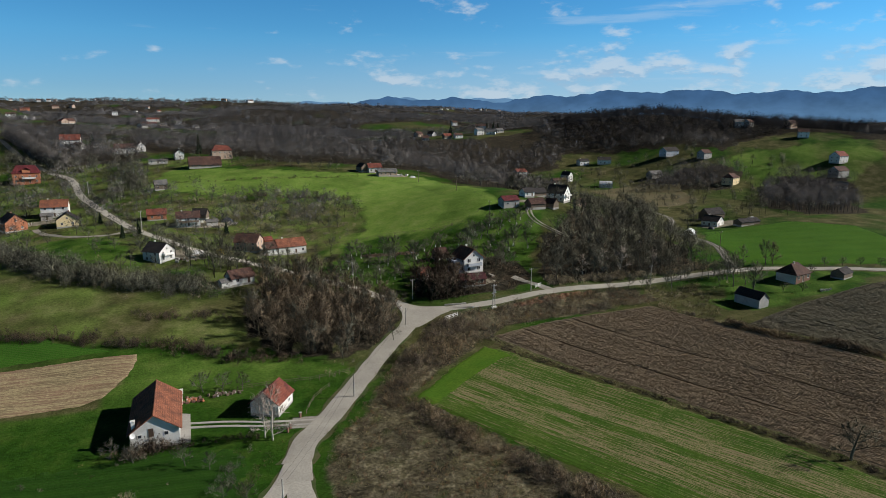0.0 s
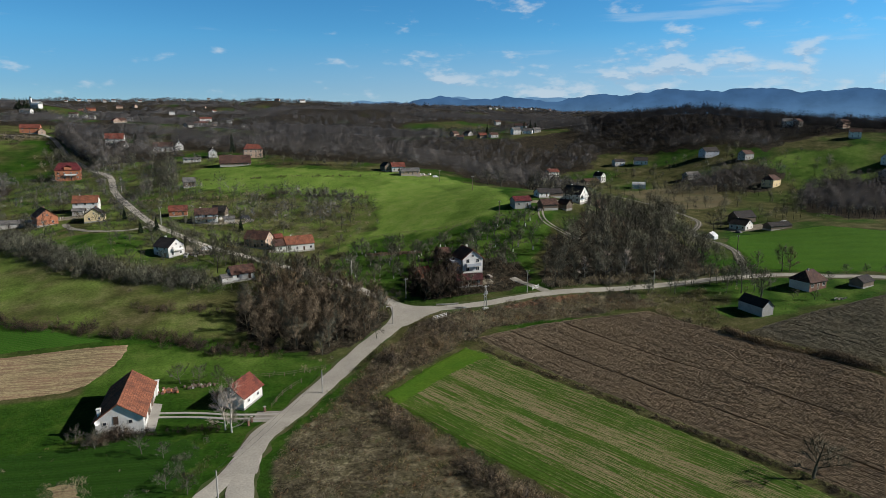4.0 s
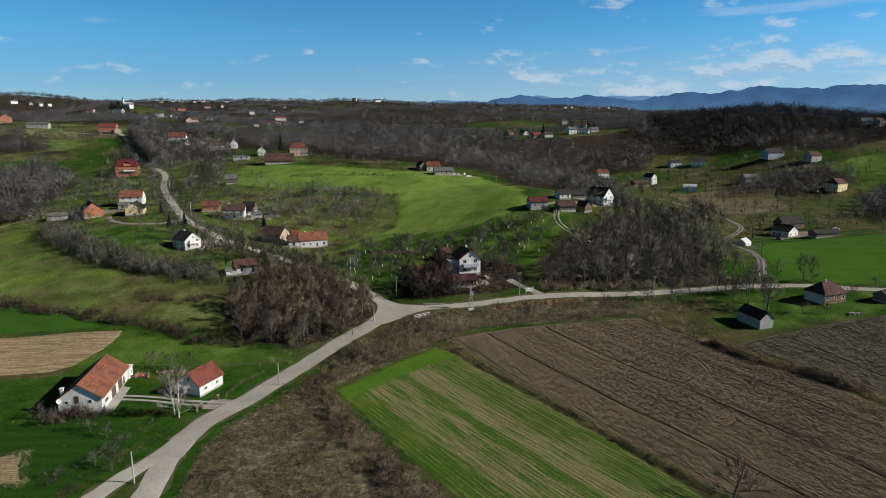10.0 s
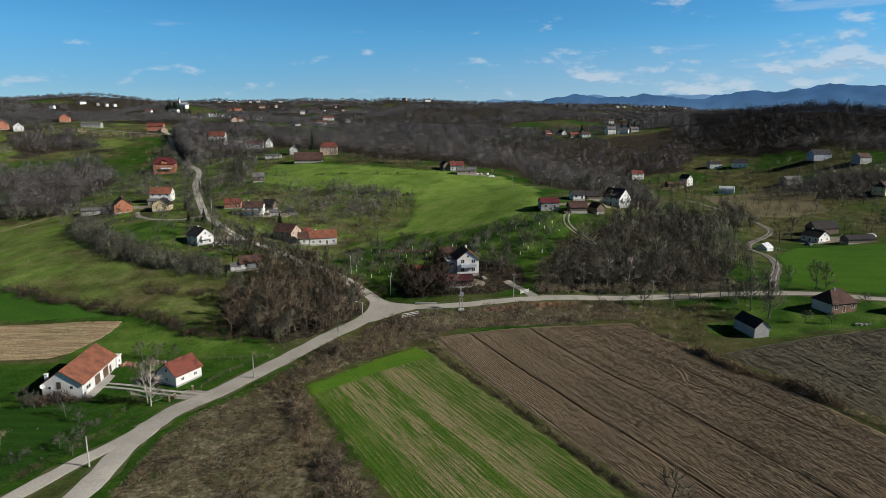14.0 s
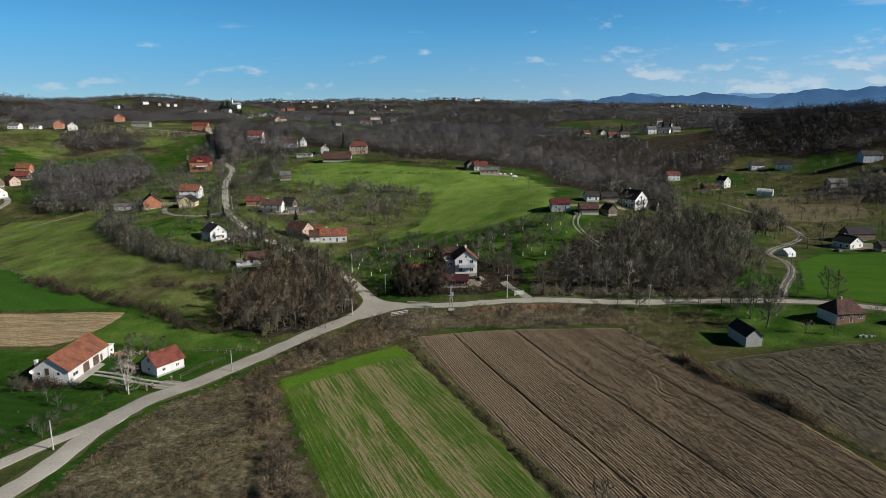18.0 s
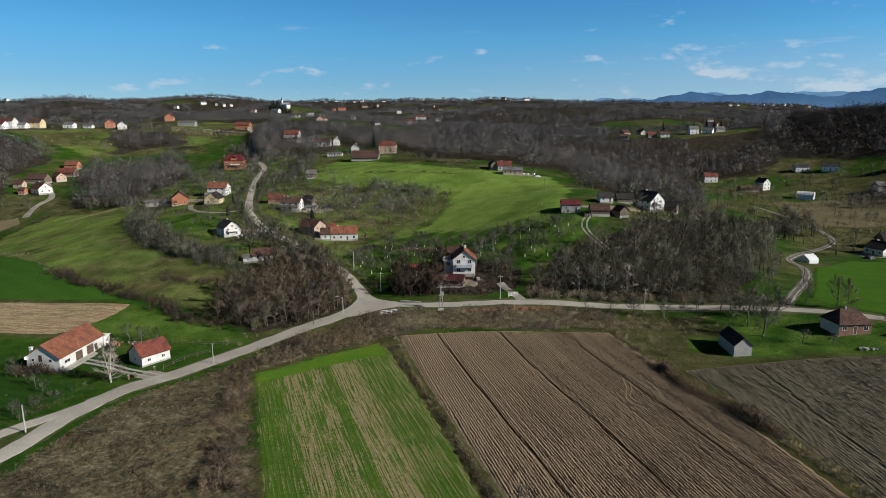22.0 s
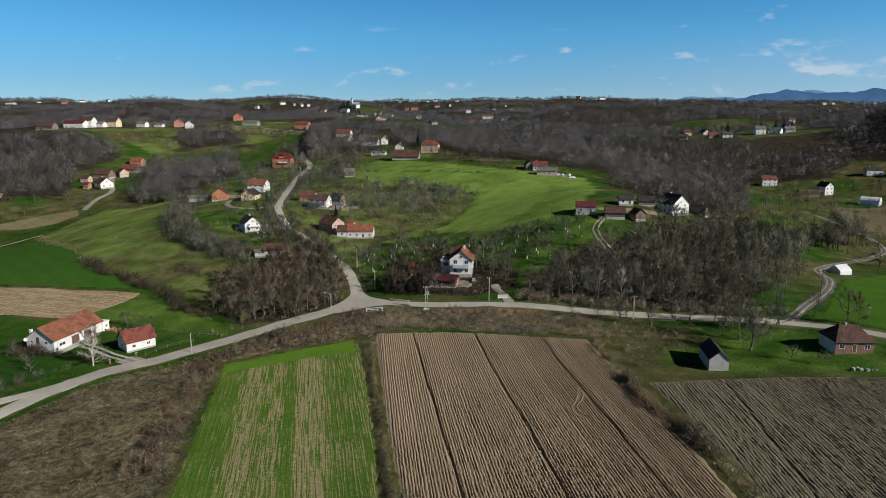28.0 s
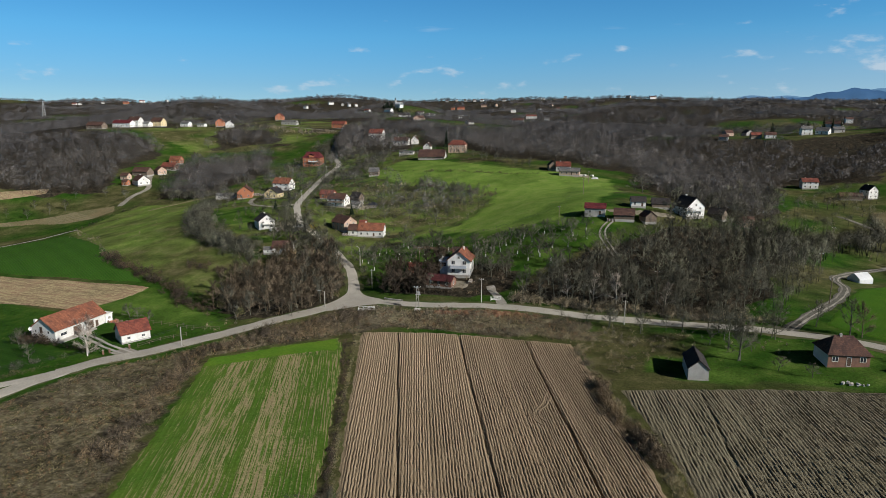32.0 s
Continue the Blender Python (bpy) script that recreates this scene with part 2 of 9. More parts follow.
def streaky_material(name, across, green, tan, bands, amount=1.0, stretch=(3.6, 0.10)):
    """Rows of sown ground: green and bare bands over one period, broken up by streaks along the rows."""
    m, n, l, b = nodes_of(name)
    p = position(n)
    sep = n.new("ShaderNodeSeparateXYZ")
    l.new(p, sep.inputs[0])

    def axis(ax, ay, scale):
        d = n.new("ShaderNodeVectorMath")
        d.operation = "DOT_PRODUCT"
        l.new(p, d.inputs[0])
        d.inputs[1].default_value = (ax * scale, ay * scale, 0)
        return d.outputs["Value"]
    u = axis(across[0], across[1], 1.0)
    comb = n.new("ShaderNodeCombineXYZ")
    l.new(axis(across[0], across[1], stretch[0]), comb.inputs[0])
    l.new(axis(-across[1], across[0], stretch[1]), comb.inputs[1])
    streak = noise_node(n, l, comb.outputs[0], 1.0, 5.0, 0.65)
    fine, broad = noise_node(n, l, p, 1.8, 8.0, 0.7), noise_node(n, l, p, 0.09, 5.0)
    off, period, stops = bands
    q = n.new("ShaderNodeMath")
    q.operation = "SUBTRACT"
    l.new(u, q.inputs[0])
    q.inputs[1].default_value = off
    r = n.new("ShaderNodeMath")
    r.operation = "DIVIDE"
    l.new(q.outputs[0], r.inputs[0])
    r.inputs[1].default_value = period
    fr = n.new("ShaderNodeMath")
    fr.operation = "FRACT"
    l.new(r.outputs[0], fr.inputs[0])
    band = ramp_node(n, l, fr.outputs[0], [(a, (v, v, v)) for a, v in stops])
    add = n.new("ShaderNodeMath")
    add.operation = "ADD"
    l.new(band, add.inputs[0])
    l.new(range_node(n, l, streak, 0.28, 0.72, -0.55 * amount, 0.55 * amount), add.inputs[1])
    add3 = n.new("ShaderNodeMath")
    add3.operation = "ADD"
    l.new(add.outputs[0], add3.inputs[0])
    l.new(range_node(n, l, fine, 0.2, 0.8, -0.2, 0.2), add3.inputs[1])
    g = mix_node(n, l, range_node(n, l, broad, 0.3, 0.7), green, (green[0] * 1.45, green[1] * 1.15, green[2] * 1.3))
    t = mix_node(n, l, range_node(n, l, streak, 0.3, 0.7), tan, (tan[0] * 0.62, tan[1] * 0.62, tan[2] * 0.6))
    col = mix_node(n, l, range_node(n, l, add3.outputs[0], 0.3, 0.8), g, t)
    col = mix_node(n, l, 0.35, col, ramp_node(n, l, fine, [(0.3, (0.15, 0.15, 0.15)), (0.7, (1, 1, 1))]), "OVERLAY")
    l.new(col, b.inputs["Base Color"])
    b.inputs["Roughness"].default_value = 1.0
    b.inputs["Diffuse Roughness"].default_value = 0.25
    b.inputs["Specular IOR Level"].default_value = 0.05
    bump_node(n, l, b, streak, 0.6, 0.2)
    return m


def roof_material(name, c1, c2, rough=0.85):
    """Clay tiles: courses down the slope and ribs across it, with moss and patches."""
    m, n, l, b = nodes_of(name)
    tc = n.new("ShaderNodeTexCoord").outputs["Object"]
    p = position(n)
    brick = n.new("ShaderNodeTexBrick")
    l.new(tc, brick.inputs["Vector"])
    brick.inputs["Scale"].default_value = 1.0
    brick.inputs["Brick Width"].default_value, brick.inputs["Row Height"].default_value, brick.inputs["Mortar Size"].default_value = 0.28, 0.36, 0.025
    brick.inputs["Color1"].default_value, brick.inputs["Color2"].default_value = (*c1, 1), (*c2, 1)
    brick.inputs["Mortar"].default_value = (c1[0] * 0.35, c1[1] * 0.35, c1[2] * 0.35, 1)
    broad = noise_node(n, l, p, 0.5, 6.0)
    grain = noise_node(n, l, p, 5.0, 8.0, 0.7)
    col = mix_node(n, l, range_node(n, l, broad, 0.42, 0.66, 0.0, 0.7), brick.outputs[0], (c2[0] * 0.45, c2[1] * 0.5, c2[2] * 0.6))
    pale = noise_node(n, l, p, 1.1, 4.0, 0.6)
    col = mix_node(n, l, range_node(n, l, pale, 0.55, 0.72, 0.0, 0.4), col, (c1[0] * 1.3, c1[1] * 1.45, c1[2] * 1.5))
    col = mix_node(n, l, 0.45, col, ramp_node(n, l, grain, [(0.3, (0.2, 0.2, 0.2)), (0.7, (1, 1, 1))]), "OVERLAY")
    l.new(col, b.inputs["Base Color"])
    b.inputs["Roughness"].default_value = rough
    b.inputs["Specular IOR Level"].default_value = 0.2
    bump_node(n, l, b, brick.outputs["Fac"], 0.6, -0.04)
    return m


M = {
    "ground": ground_material(),
    "white": surface("white_render", (0.80, 0.79, 0.76), (0.64, 0.63, 0.59), 0.5, 5.0, 0.9, 0.2),
    "cream": surface("cream_render", (0.72, 0.56, 0.32), (0.62, 0.50, 0.30), 0.5, 5.0, 0.9, 0.2),
    "grey": surface("grey_block", (0.40, 0.39, 0.37), (0.30, 0.29, 0.27), 0.5, 4.0, 0.9, 0.3),
    "bluegrey": surface("pale_blue_render", (0.48, 0.52, 0.58), (0.40, 0.43, 0.48), 0.5, 4.0, 0.9, 0.3),
    "orange": surface("orange_brick", (0.50, 0.195, 0.105), (0.40, 0.160, 0.088), 0.7, 7.0, 0.9, 0.4),
    "brick": surface("weathered_brick", (0.25, 0.135, 0.095), (0.17, 0.10, 0.078), 0.7, 7.0, 0.9, 0.4),
    "pink": surface("pink_render", (0.52, 0.37, 0.28), (0.42, 0.31, 0.24), 0.6, 6.0, 0.9, 0.3),
    "wood": surface("weathered_boards", (0.20, 0.15, 0.11), (0.13, 0.105, 0.085), 0.8, 9.0, 0.9, 0.4),
    "darkwood": surface("brown_doors", (0.11, 0.07, 0.05), (0.08, 0.055, 0.04), 0.8, 9.0, 0.7, 0.3),
    "concrete": surface("concrete", (0.42, 0.40, 0.37), (0.33, 0.32, 0.29), 0.3, 4.0, 0.95, 0.3),
    "asphalt": surface("pale_asphalt", (0.44, 0.415, 0.365), (0.35, 0.33, 0.29), 0.12, 3.0, 0.95, 0.25, 0.02, 0.3),
    "gravel": surface("gravel", (0.31, 0.29, 0.255), (0.19, 0.178, 0.15), 0.3, 2.5, 1.0, 0.6, 0.06, 0.4),
    "lane": surface("dark_gravel", (0.150, 0.142, 0.125), (0.085, 0.085, 0.062), 0.8, 7.0, 0.95, 0.6, 0.05, 0.35),
    "verge": surface("trodden_verge", (0.105, 0.098, 0.046), (0.048, 0.080, 0.019), 0.25, 2.0, 1.0, 0.7, 0.1, 0.4),
    "metal": surface("galvanised_metal", (0.42, 0.43, 0.44), (0.34, 0.35, 0.36), 1.0, 9.0, 0.5, 0.1),
    "foil": surface("white_foil", (0.78, 0.79, 0.80), (0.68, 0.70, 0.72), 0.6, 5.0, 0.5, 0.2),
    "black": surface("black_wire", (0.03, 0.03, 0.03), (0.04, 0.04, 0.04), 1.0, 8.0, 0.7, 0.1),
    "rubble": surface("pale_rubble", (0.5, 0.48, 0.44), (0.36, 0.34, 0.31), 1.0, 6.0, 0.95, 0.6, 0.08),
    "r_orange": roof_material("orange_tiles", (0.325, 0.124, 0.070), (0.215, 0.088, 0.056)),
    "r_red": roof_material("red_tiles", (0.255, 0.076, 0.051), (0.175, 0.060, 0.044)),
    "r_crimson": roof_material("crimson_sheet", (0.17, 0.034, 0.038), (0.115, 0.028, 0.032), 0.6),
    "r_maroon": roof_material("maroon_sheet", (0.105, 0.030, 0.032), (0.070, 0.024, 0.026), 0.6),
    "r_brown": roof_material("old_brown_tiles", (0.135, 0.070, 0.053), (0.085, 0.050, 0.041)),
    "r_dark": roof_material("dark_tiles", (0.055, 0.047, 0.045), (0.042, 0.038, 0.038)),
    "r_grey": roof_material("grey_sheets", (0.20, 0.19, 0.18), (0.14, 0.135, 0.13)),
    "twig_grey": twigs("grey_twigs", (0.055, 0.056, 0.043), (0.212, 0.212, 0.165)),
    "twig_brown": twigs("brown_twigs", (0.056, 0.045, 0.032), (0.350, 0.282, 0.200)),
    "twig_far": canopy("far_canopy", (0.068, 0.066, 0.068), (0.160, 0.153, 0.152)),
    # dark hill wood, with the shade over the hill put into its colour
    "twig_shaded_hill": canopy("shaded_hill_canopy", (0.024, 0.024, 0.026), (0.054, 0.052, 0.054), 0.75),
    "twig_mid": canopy("woodland_canopy", (0.080, 0.076, 0.075), (0.215, 0.203, 0.194)),
    "scrub": twigs("dry_scrub", (0.070, 0.060, 0.040), (0.490, 0.430, 0.315)),
    "weeds": twigs("olive_weeds", (0.055, 0.055, 0.022), (0.240, 0.215, 0.120)),
    "bracken": twigs("rusty_bracken", (0.110, 0.072, 0.048), (0.300, 0.205, 0.140)),
    "straw": twigs("dry_grass", (0.22, 0.20, 0.12), (0.44, 0.40, 0.27)),
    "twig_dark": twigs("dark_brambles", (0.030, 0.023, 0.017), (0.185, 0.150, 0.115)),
    "straw_path": surface("straw_path", (0.26, 0.22, 0.13), (0.14, 0.13, 0.06), 0.3, 3.0, 1.0, 0.6, 0.1, 0.4),
    "willow": twigs("willow_twigs", (0.14, 0.14, 0.055), (0.30, 0.29, 0.13)),
    "forsythia": twigs("yellow_blossom", (0.30, 0.22, 0.03), (0.46, 0.36, 0.07)),
    "needles": twigs("dark_needles", (0.016, 0.028, 0.016), (0.028, 0.045, 0.022)),
    "birch_bark": twigs("birch_bark", (0.50, 0.47, 0.43), (0.62, 0.59, 0.54)),
    "birch_twig": twigs("birch_twigs", (0.30, 0.265, 0.235), (0.52, 0.48, 0.44)),
    "limewash": surface("limewash", (0.72, 0.72, 0.68), (0.6, 0.6, 0.56), 1.0, 8.0, 0.95, 0.2),
}


def plain(name, col, rough=0.5, metal=0.0):
    m, n, l, b = nodes_of(name)
    b.inputs["Base Color"].default_value = (*col, 1)
    b.inputs["Roughness"].default_value, b.inputs["Metallic"].default_value = rough, metal
    return m


M["glass"] = plain("window_glass", (0.03, 0.035, 0.045), 0.12)
M["frame"] = plain("window_frame", (0.62, 0.60, 0.56), 0.6)
M["dish"] = plain("dish_enamel", (0.75, 0.75, 0.74), 0.4)


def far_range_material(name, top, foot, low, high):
    """Blue distance: a plain glowing backdrop, haze painted paler towards its foot, with faint woods and fields."""
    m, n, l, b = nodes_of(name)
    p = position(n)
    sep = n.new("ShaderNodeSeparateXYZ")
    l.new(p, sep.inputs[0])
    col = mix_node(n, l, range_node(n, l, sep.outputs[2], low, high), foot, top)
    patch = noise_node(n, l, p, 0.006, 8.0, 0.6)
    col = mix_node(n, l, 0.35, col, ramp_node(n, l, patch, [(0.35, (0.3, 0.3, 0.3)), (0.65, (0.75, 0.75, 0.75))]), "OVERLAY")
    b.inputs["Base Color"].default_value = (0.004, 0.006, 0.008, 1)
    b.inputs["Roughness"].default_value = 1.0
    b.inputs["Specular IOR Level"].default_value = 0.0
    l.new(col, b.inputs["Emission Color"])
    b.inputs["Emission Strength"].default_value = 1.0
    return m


# the air's blue haze is put into the emission colours of both ridges
M["range_near"] = far_range_material("hazy_blue_range", (0.046, 0.112, 0.232), (0.085, 0.180, 0.315), 60, 230)
M["range_far"] = far_range_material("hazy_pale_range", (0.115, 0.235, 0.40), (0.18, 0.32, 0.48), 60, 230)

# ---- the lie of the land ----
BASE = 7.96
FAR_HILLS = [
    (-1976, 1647, 74.6, 741), (659, 2635, 66, 741), (2306, 659, 45.4, 741), (-2306, 0, 108, 741), (-988, 2635, 55, 741),
    (1976, 2306, 5, 741), (-1976, -659, -26.6, 741), (165, 1318, 57, 371), (165, 1976, -13.1, 371), (-824, 1647, 19.8, 371),
    (1318, 1647, -4.4, 371), (-1318, 988, 14.2, 371), (1482, 494, 11.4, 371), (824, 1812, 14, 371), (-329, 1976, 10, 371),
    (1482, 1153, 8.6, 371), (-379, 552, 41.8, 181), (-420, 1100, 36, 110), (-529, 800, 28, 95), (-620, 760, 22, 80), (-300, 1900, 16, 150), (-880, 1650, 22, 160), (60, 1900, 14, 170), (708, 280, 44.1, 181), (-198, -82, -8.6, 181),
]
MID_HILLS = [
    (428, 494, 23.9, 99), (-16, 445, 14.2, 99), (428, 198, -6.8, 99), (-214, 49, -3.8, 99), (280, 593, 26.5, 99),
    (-16, 642, 16.7, 99), (132, 0, -11.2, 99), (-214, 741, 14.7, 99), (-264, 247, -18.3, 58), (132, 445, -8.5, 58),
    (-264, 412, -14.9, 58), (33, 379, 4.2, 58), (395, 379, 11.6, 58), (362, 576, 12.2, 58), (296, 148, -4.4, 58),
    (132, 576, 8, 58), (-33, 148, -6.1, 58), (-395, 576, -11.8, 58), (-329, 82, -5.5, 58), (296, 313, -6.1, 58),
    (225, 668, 3.5, 60), (-165, 313, -3.5, 58), (-231, 609, -5.3, 58), (-231, 181, -3.5, 58),
]
NEAR_HILLS = [
    (66, 272, 6.8, 37), (-107, 247, 3.2, 37), (140, 148, 0.3, 37), (288, 420, 4.9, 37), (41, 222, 0.7, 37),
    (-156, 173, -3, 37), (140, 272, -7.2, 37), (-33, 272, -5.6, 37), (-156, 395, -2.9, 37), (66, 173, -3.1, 37),
    (239, 469, -5.8, 37), (91, 99, 2.2, 37), (214, 395, -4, 37), (-107, 148, -2.8, 37), (338, 321, -7.1, 37),
    (41, 272, 6.2, 37), (189, 321, -2.8, 37), (140, 494, -4.8, 37), (-107, 371, -1.2, 37),
]


HILLS = np.array(FAR_HILLS + MID_HILLS + NEAR_HILLS, float)


def lie(x, y):
    """Height of the land over points x, y."""
    x, y = np.asarray(x, float), np.asarray(y, float)
    z = np.full(x.shape, BASE)
    for cx, cy, up, r in HILLS:
        z = z + up * np.exp(-((x - cx) ** 2 + (y - cy) ** 2) / (2 * r * r))
    z = z + 0.14 * np.sin(x * 0.21 + 1.3 * np.sin(y * 0.05)) * np.sin(y * 0.17 + 0.7)
    far = np.clip((np.hypot(x, y) - 650) / 500, 0, 1)
    # the long skyline ridge
    back = np.clip((np.hypot(x, y) - 1450) / 650, 0, 1)
    z = z + back * back * (3 - 2 * back) * np.interp(np.degrees(np.arctan2(x, y)), [-90, -60, -40, -30, -20, -10, 0, 10, 18, 26, 40, 60], [0, 2, 7, 10, 17, 30, 36, 36, 28, 20, 14, 8])
    return z + far * (7 * np.sin(x * 0.0113 + 2 * np.sin(y * 0.004)) * np.sin(y * 0.0137 + 1.0) + 3.5 * np.sin(x * 0.031 + y * 0.012) * np.sin(y * 0.027 - x * 0.006))


def lie1(x, y):
    return float(lie(np.array([x]), np.array([y]))[0])


def wave(x, y, s, seed=0.0):
    """A cheap smooth noise between about -1 and 1, at wavelength s."""
    k = 6.283 / s
    return (np.sin(k * (x + 0.37 * y) + seed + 1.7 * np.sin(k * 0.43 * (y - 0.2 * x) + 2.1 * seed)) + np.sin(k * (0.81 * y - 0.5 * x) * 1.31 + 3.3 * seed + 1.4 * np.sin(k * 0.61 * x + seed))) * 0.5


def inside(x, y, poly):
    """Which of the points lie in the polygon."""
    r = np.zeros(np.shape(x), bool)
    px, py = poly[-1]
    for qx, qy in poly:
        c = ((qy > y) != (py > y)) & (x < (px - qx) * (y - qy) / ((py - qy) if py != qy else 1e-9) + qx)
        r ^= c
        px, py = qx, qy
    return r


def off_line(x, y, line):
    """Distance of the points from a line of points."""
    d = np.full(np.shape(x), 1e9)
    for (ax, ay), (bx, by) in zip(line, line[1:]):
        vx, vy = bx - ax, by - ay
        s = np.clip(((x - ax) * vx + (y - ay) * vy) / (vx * vx + vy * vy + 1e-9), 0, 1)
        d = np.minimum(d, np.hypot(x - ax - s * vx, y - ay - s * vy))
    return d


def smooth_line(pts, step=2.5):
    """A Catmull-Rom curve through the points, as a list of points."""
    p = [np.array(q, float) for q in pts]
    p = [2 * p[0] - p[1]] + p + [2 * p[-1] - p[-2]]
    out = []
    for a, b, c, d in zip(p, p[1:], p[2:], p[3:]):
        k = max(2, int(np.linalg.norm(c - b) / step))
        for i in range(k):
            s = i / k
            out.append(tuple(0.5 * (2 * b + (c - a) * s + (2 * a - 5 * b + 4 * c - d) * s * s + (3 * b - a - 3 * c + d) * s ** 3)))
    return out + [tuple(p[-2])]


# roads: centre lines in the plan
MAIN_ROAD = smooth_line([(-19.3, 178.5), (-24.5, 171.3), (-30.3, 164), (-37.2, 154.4), (-45.9, 140.8), (-54.4, 127.8), (-58.8, 121.5), (-61.6, 114)])
FORK_WEST = smooth_line([(-61, 116), (-64.4, 107.5), (-67.2, 102.6), (-71.6, 92.6), (-77, 80), (-84, 62)])
FORK_SOUTH = smooth_line([(-60.8, 116), (-62, 105.5), (-61.8, 97.6), (-62.5, 90), (-66, 75), (-71, 58)])
HILL_ROAD = smooth_line([(-19.3, 178.5), (-20.5, 184), (-25.7, 193.4), (-33.5, 206), (-41.4, 215.2), (-58.6, 232.9), (-76.3, 247.1), (-86, 257), (-95.5, 271), (-105, 287.5), (-125, 337.4), (-136.5, 369.5), (-146, 405), (-160.5, 426.5), (-179, 457), (-199, 504), (-218.8, 553.3), (-245, 600)])
EAST_ROAD = smooth_line([(-19.3, 178.5), (-9.2, 179.6), (4.9, 180), (21.5, 182.6), (35.6, 183), (50.5, 182), (70, 181.8), (88.5, 182), (102.6, 180.2), (112, 178), (123, 173), (140, 165), (165, 152), (195, 140)])
EAST_LANE = smooth_line([(100.5, 182), (103.2, 187), (108.6, 196), (113.9, 204), (118.5, 213), (122.5, 226), (122, 236), (126.5, 246), (138, 264), (152, 279), (161.5, 291), (164, 306), (161, 322), (154.6, 344.3), (148.9, 356)])
SIDE_LANE = smooth_line([(-103, 283), (-110.7, 276), (-119.5, 276.8), (-128, 281), (-136, 290), (-141, 300)])
FARM_TRACK = smooth_line([(56, 222), (50.3, 234.5), (49.7, 241.1), (51.5, 247.1), (54.5, 252)])
HOUSE_DRIVE = smooth_line([(27.5, 183), (25.5, 188), (22, 193), (20, 197)])
BARN_DRIVE = smooth_line([(-55.5, 128.8), (-60.5, 129.8), (-65.7, 131), (-73.4, 133.8), (-80.4, 135.8)])
WEST_LANE = smooth_line([(-232, 296), (-239, 312), (-240, 322), (-243, 330), (-252, 340), (-266, 356)])
UPPER_LANE = smooth_line([(-218.8, 553.3), (-243.9, 551), (-270, 548), (-294.5, 541.9)])
ROADS = [MAIN_ROAD, FORK_WEST, FORK_SOUTH, HILL_ROAD, EAST_ROAD, EAST_LANE, SIDE_LANE, HOUSE_DRIVE, BARN_DRIVE]

# fields
PLOUGH = [(-4.6, 157.6), (12, 161.5), (23, 162.4), (49.8, 163.4), (59.6, 141), (66.5, 119), (74.2, 98), (87, 62), (37, 60), (24.2, 91.3), (19.2, 102.2), (9.4, 124.2), (-3.2, 153.4)]
PLOUGH_EAST = [(63.5, 139.8), (86.9, 145.6), (111.2, 149.6), (140, 153), (190, 128), (170, 60), (92, 62), (78.5, 98), (71, 121)]
GREEN_FIELD = [(-34.2, 132.2), (-22.3, 143.2), (-9.5, 152.8), (-5.6, 148), (4.7, 126.8), (16.9, 99.9), (32.2, 62), (-1, 62), (-10.8, 83), (-23.9, 110.5)]
TAN_FIELD = [(-170, 171), (-120.6, 172.8), (-98, 173.4), (-92.3, 173.4), (-92.0, 170), (-93.2, 163), (-97, 154), (-101, 151.4), (-118, 150), (-140, 147), (-180, 146)]
WEST_FIELD = [(-240, 222), (-211, 243), (-150, 208), (-97, 176), (-150, 174.4), (-240, 176)]
BARN_MEADOW = [(-180, 144), (-97, 150), (-92, 172), (-72, 165), (-52, 157), (-40, 151), (-62, 118), (-78, 84), (-110, 60), (-200, 60)]
EAST_GREEN = [(150, 252.5), (200, 249.5), (216, 226), (196, 190), (160, 166), (122, 178.5), (110, 188), (126, 225)]
EAST_VALLEY = [(105, 300), (130, 360), (150, 450), (300, 450), (340, 380), (262, 255), (170, 270)]
PASTURE = [(-219, 251), (-220, 278), (-214, 302), (-190, 306), (-158, 290), (-140, 258), (-118, 228), (-80, 209), (-62, 200), (-60, 168), (-97, 179), (-140, 198)]
HILL_MEADOW = [(-108, 366), (-96.5, 408), (-66.7, 399), (-17.4, 374), (5.6, 368), (41, 361), (49.7, 312.4), (44, 262), (30, 246), (9, 233), (-16.5, 241), (-28.3, 256), (-13, 270), (-7, 300), (-14, 316), (-65, 336.7)]

# woods: outlines in the plan
COPSE = [(-60, 165), (-67, 182), (-61, 207), (-47, 219), (-38, 207), (-29, 192), (-24, 180), (-30, 166), (-45, 158)]
GROVE = [(29, 189), (34, 206), (47, 224), (60, 232), (74, 250), (92, 268), (108, 290), (121, 282), (110, 248), (104, 228), (99, 209), (92, 190), (72, 187)]
GARDEN_WOOD = [(-13, 186), (-14, 200), (-6, 212), (4, 216), (22, 214), (27, 200), (23, 190), (6, 187)]
WEST_WOOD = [(-275, 424), (-250, 445), (-215, 435), (-185, 412), (-178, 385), (-158, 360), (-152, 338), (-158, 316), (-185, 308), (-215, 306), (-226, 322), (-230, 350), (-258, 365)]
WEST_WOOD_2 = [(-500, 420), (-400, 440), (-330, 430), (-300, 400), (-290, 350), (-262, 318), (-300, 290), (-420, 290)]
EAST_WOOD = [(238, 305), (290, 352), (330, 356), (350, 330), (262, 257), (228, 262)]
EAST_WOOD_2 = [(206, 372), (236, 404), (280, 398), (292, 380), (262, 352)]
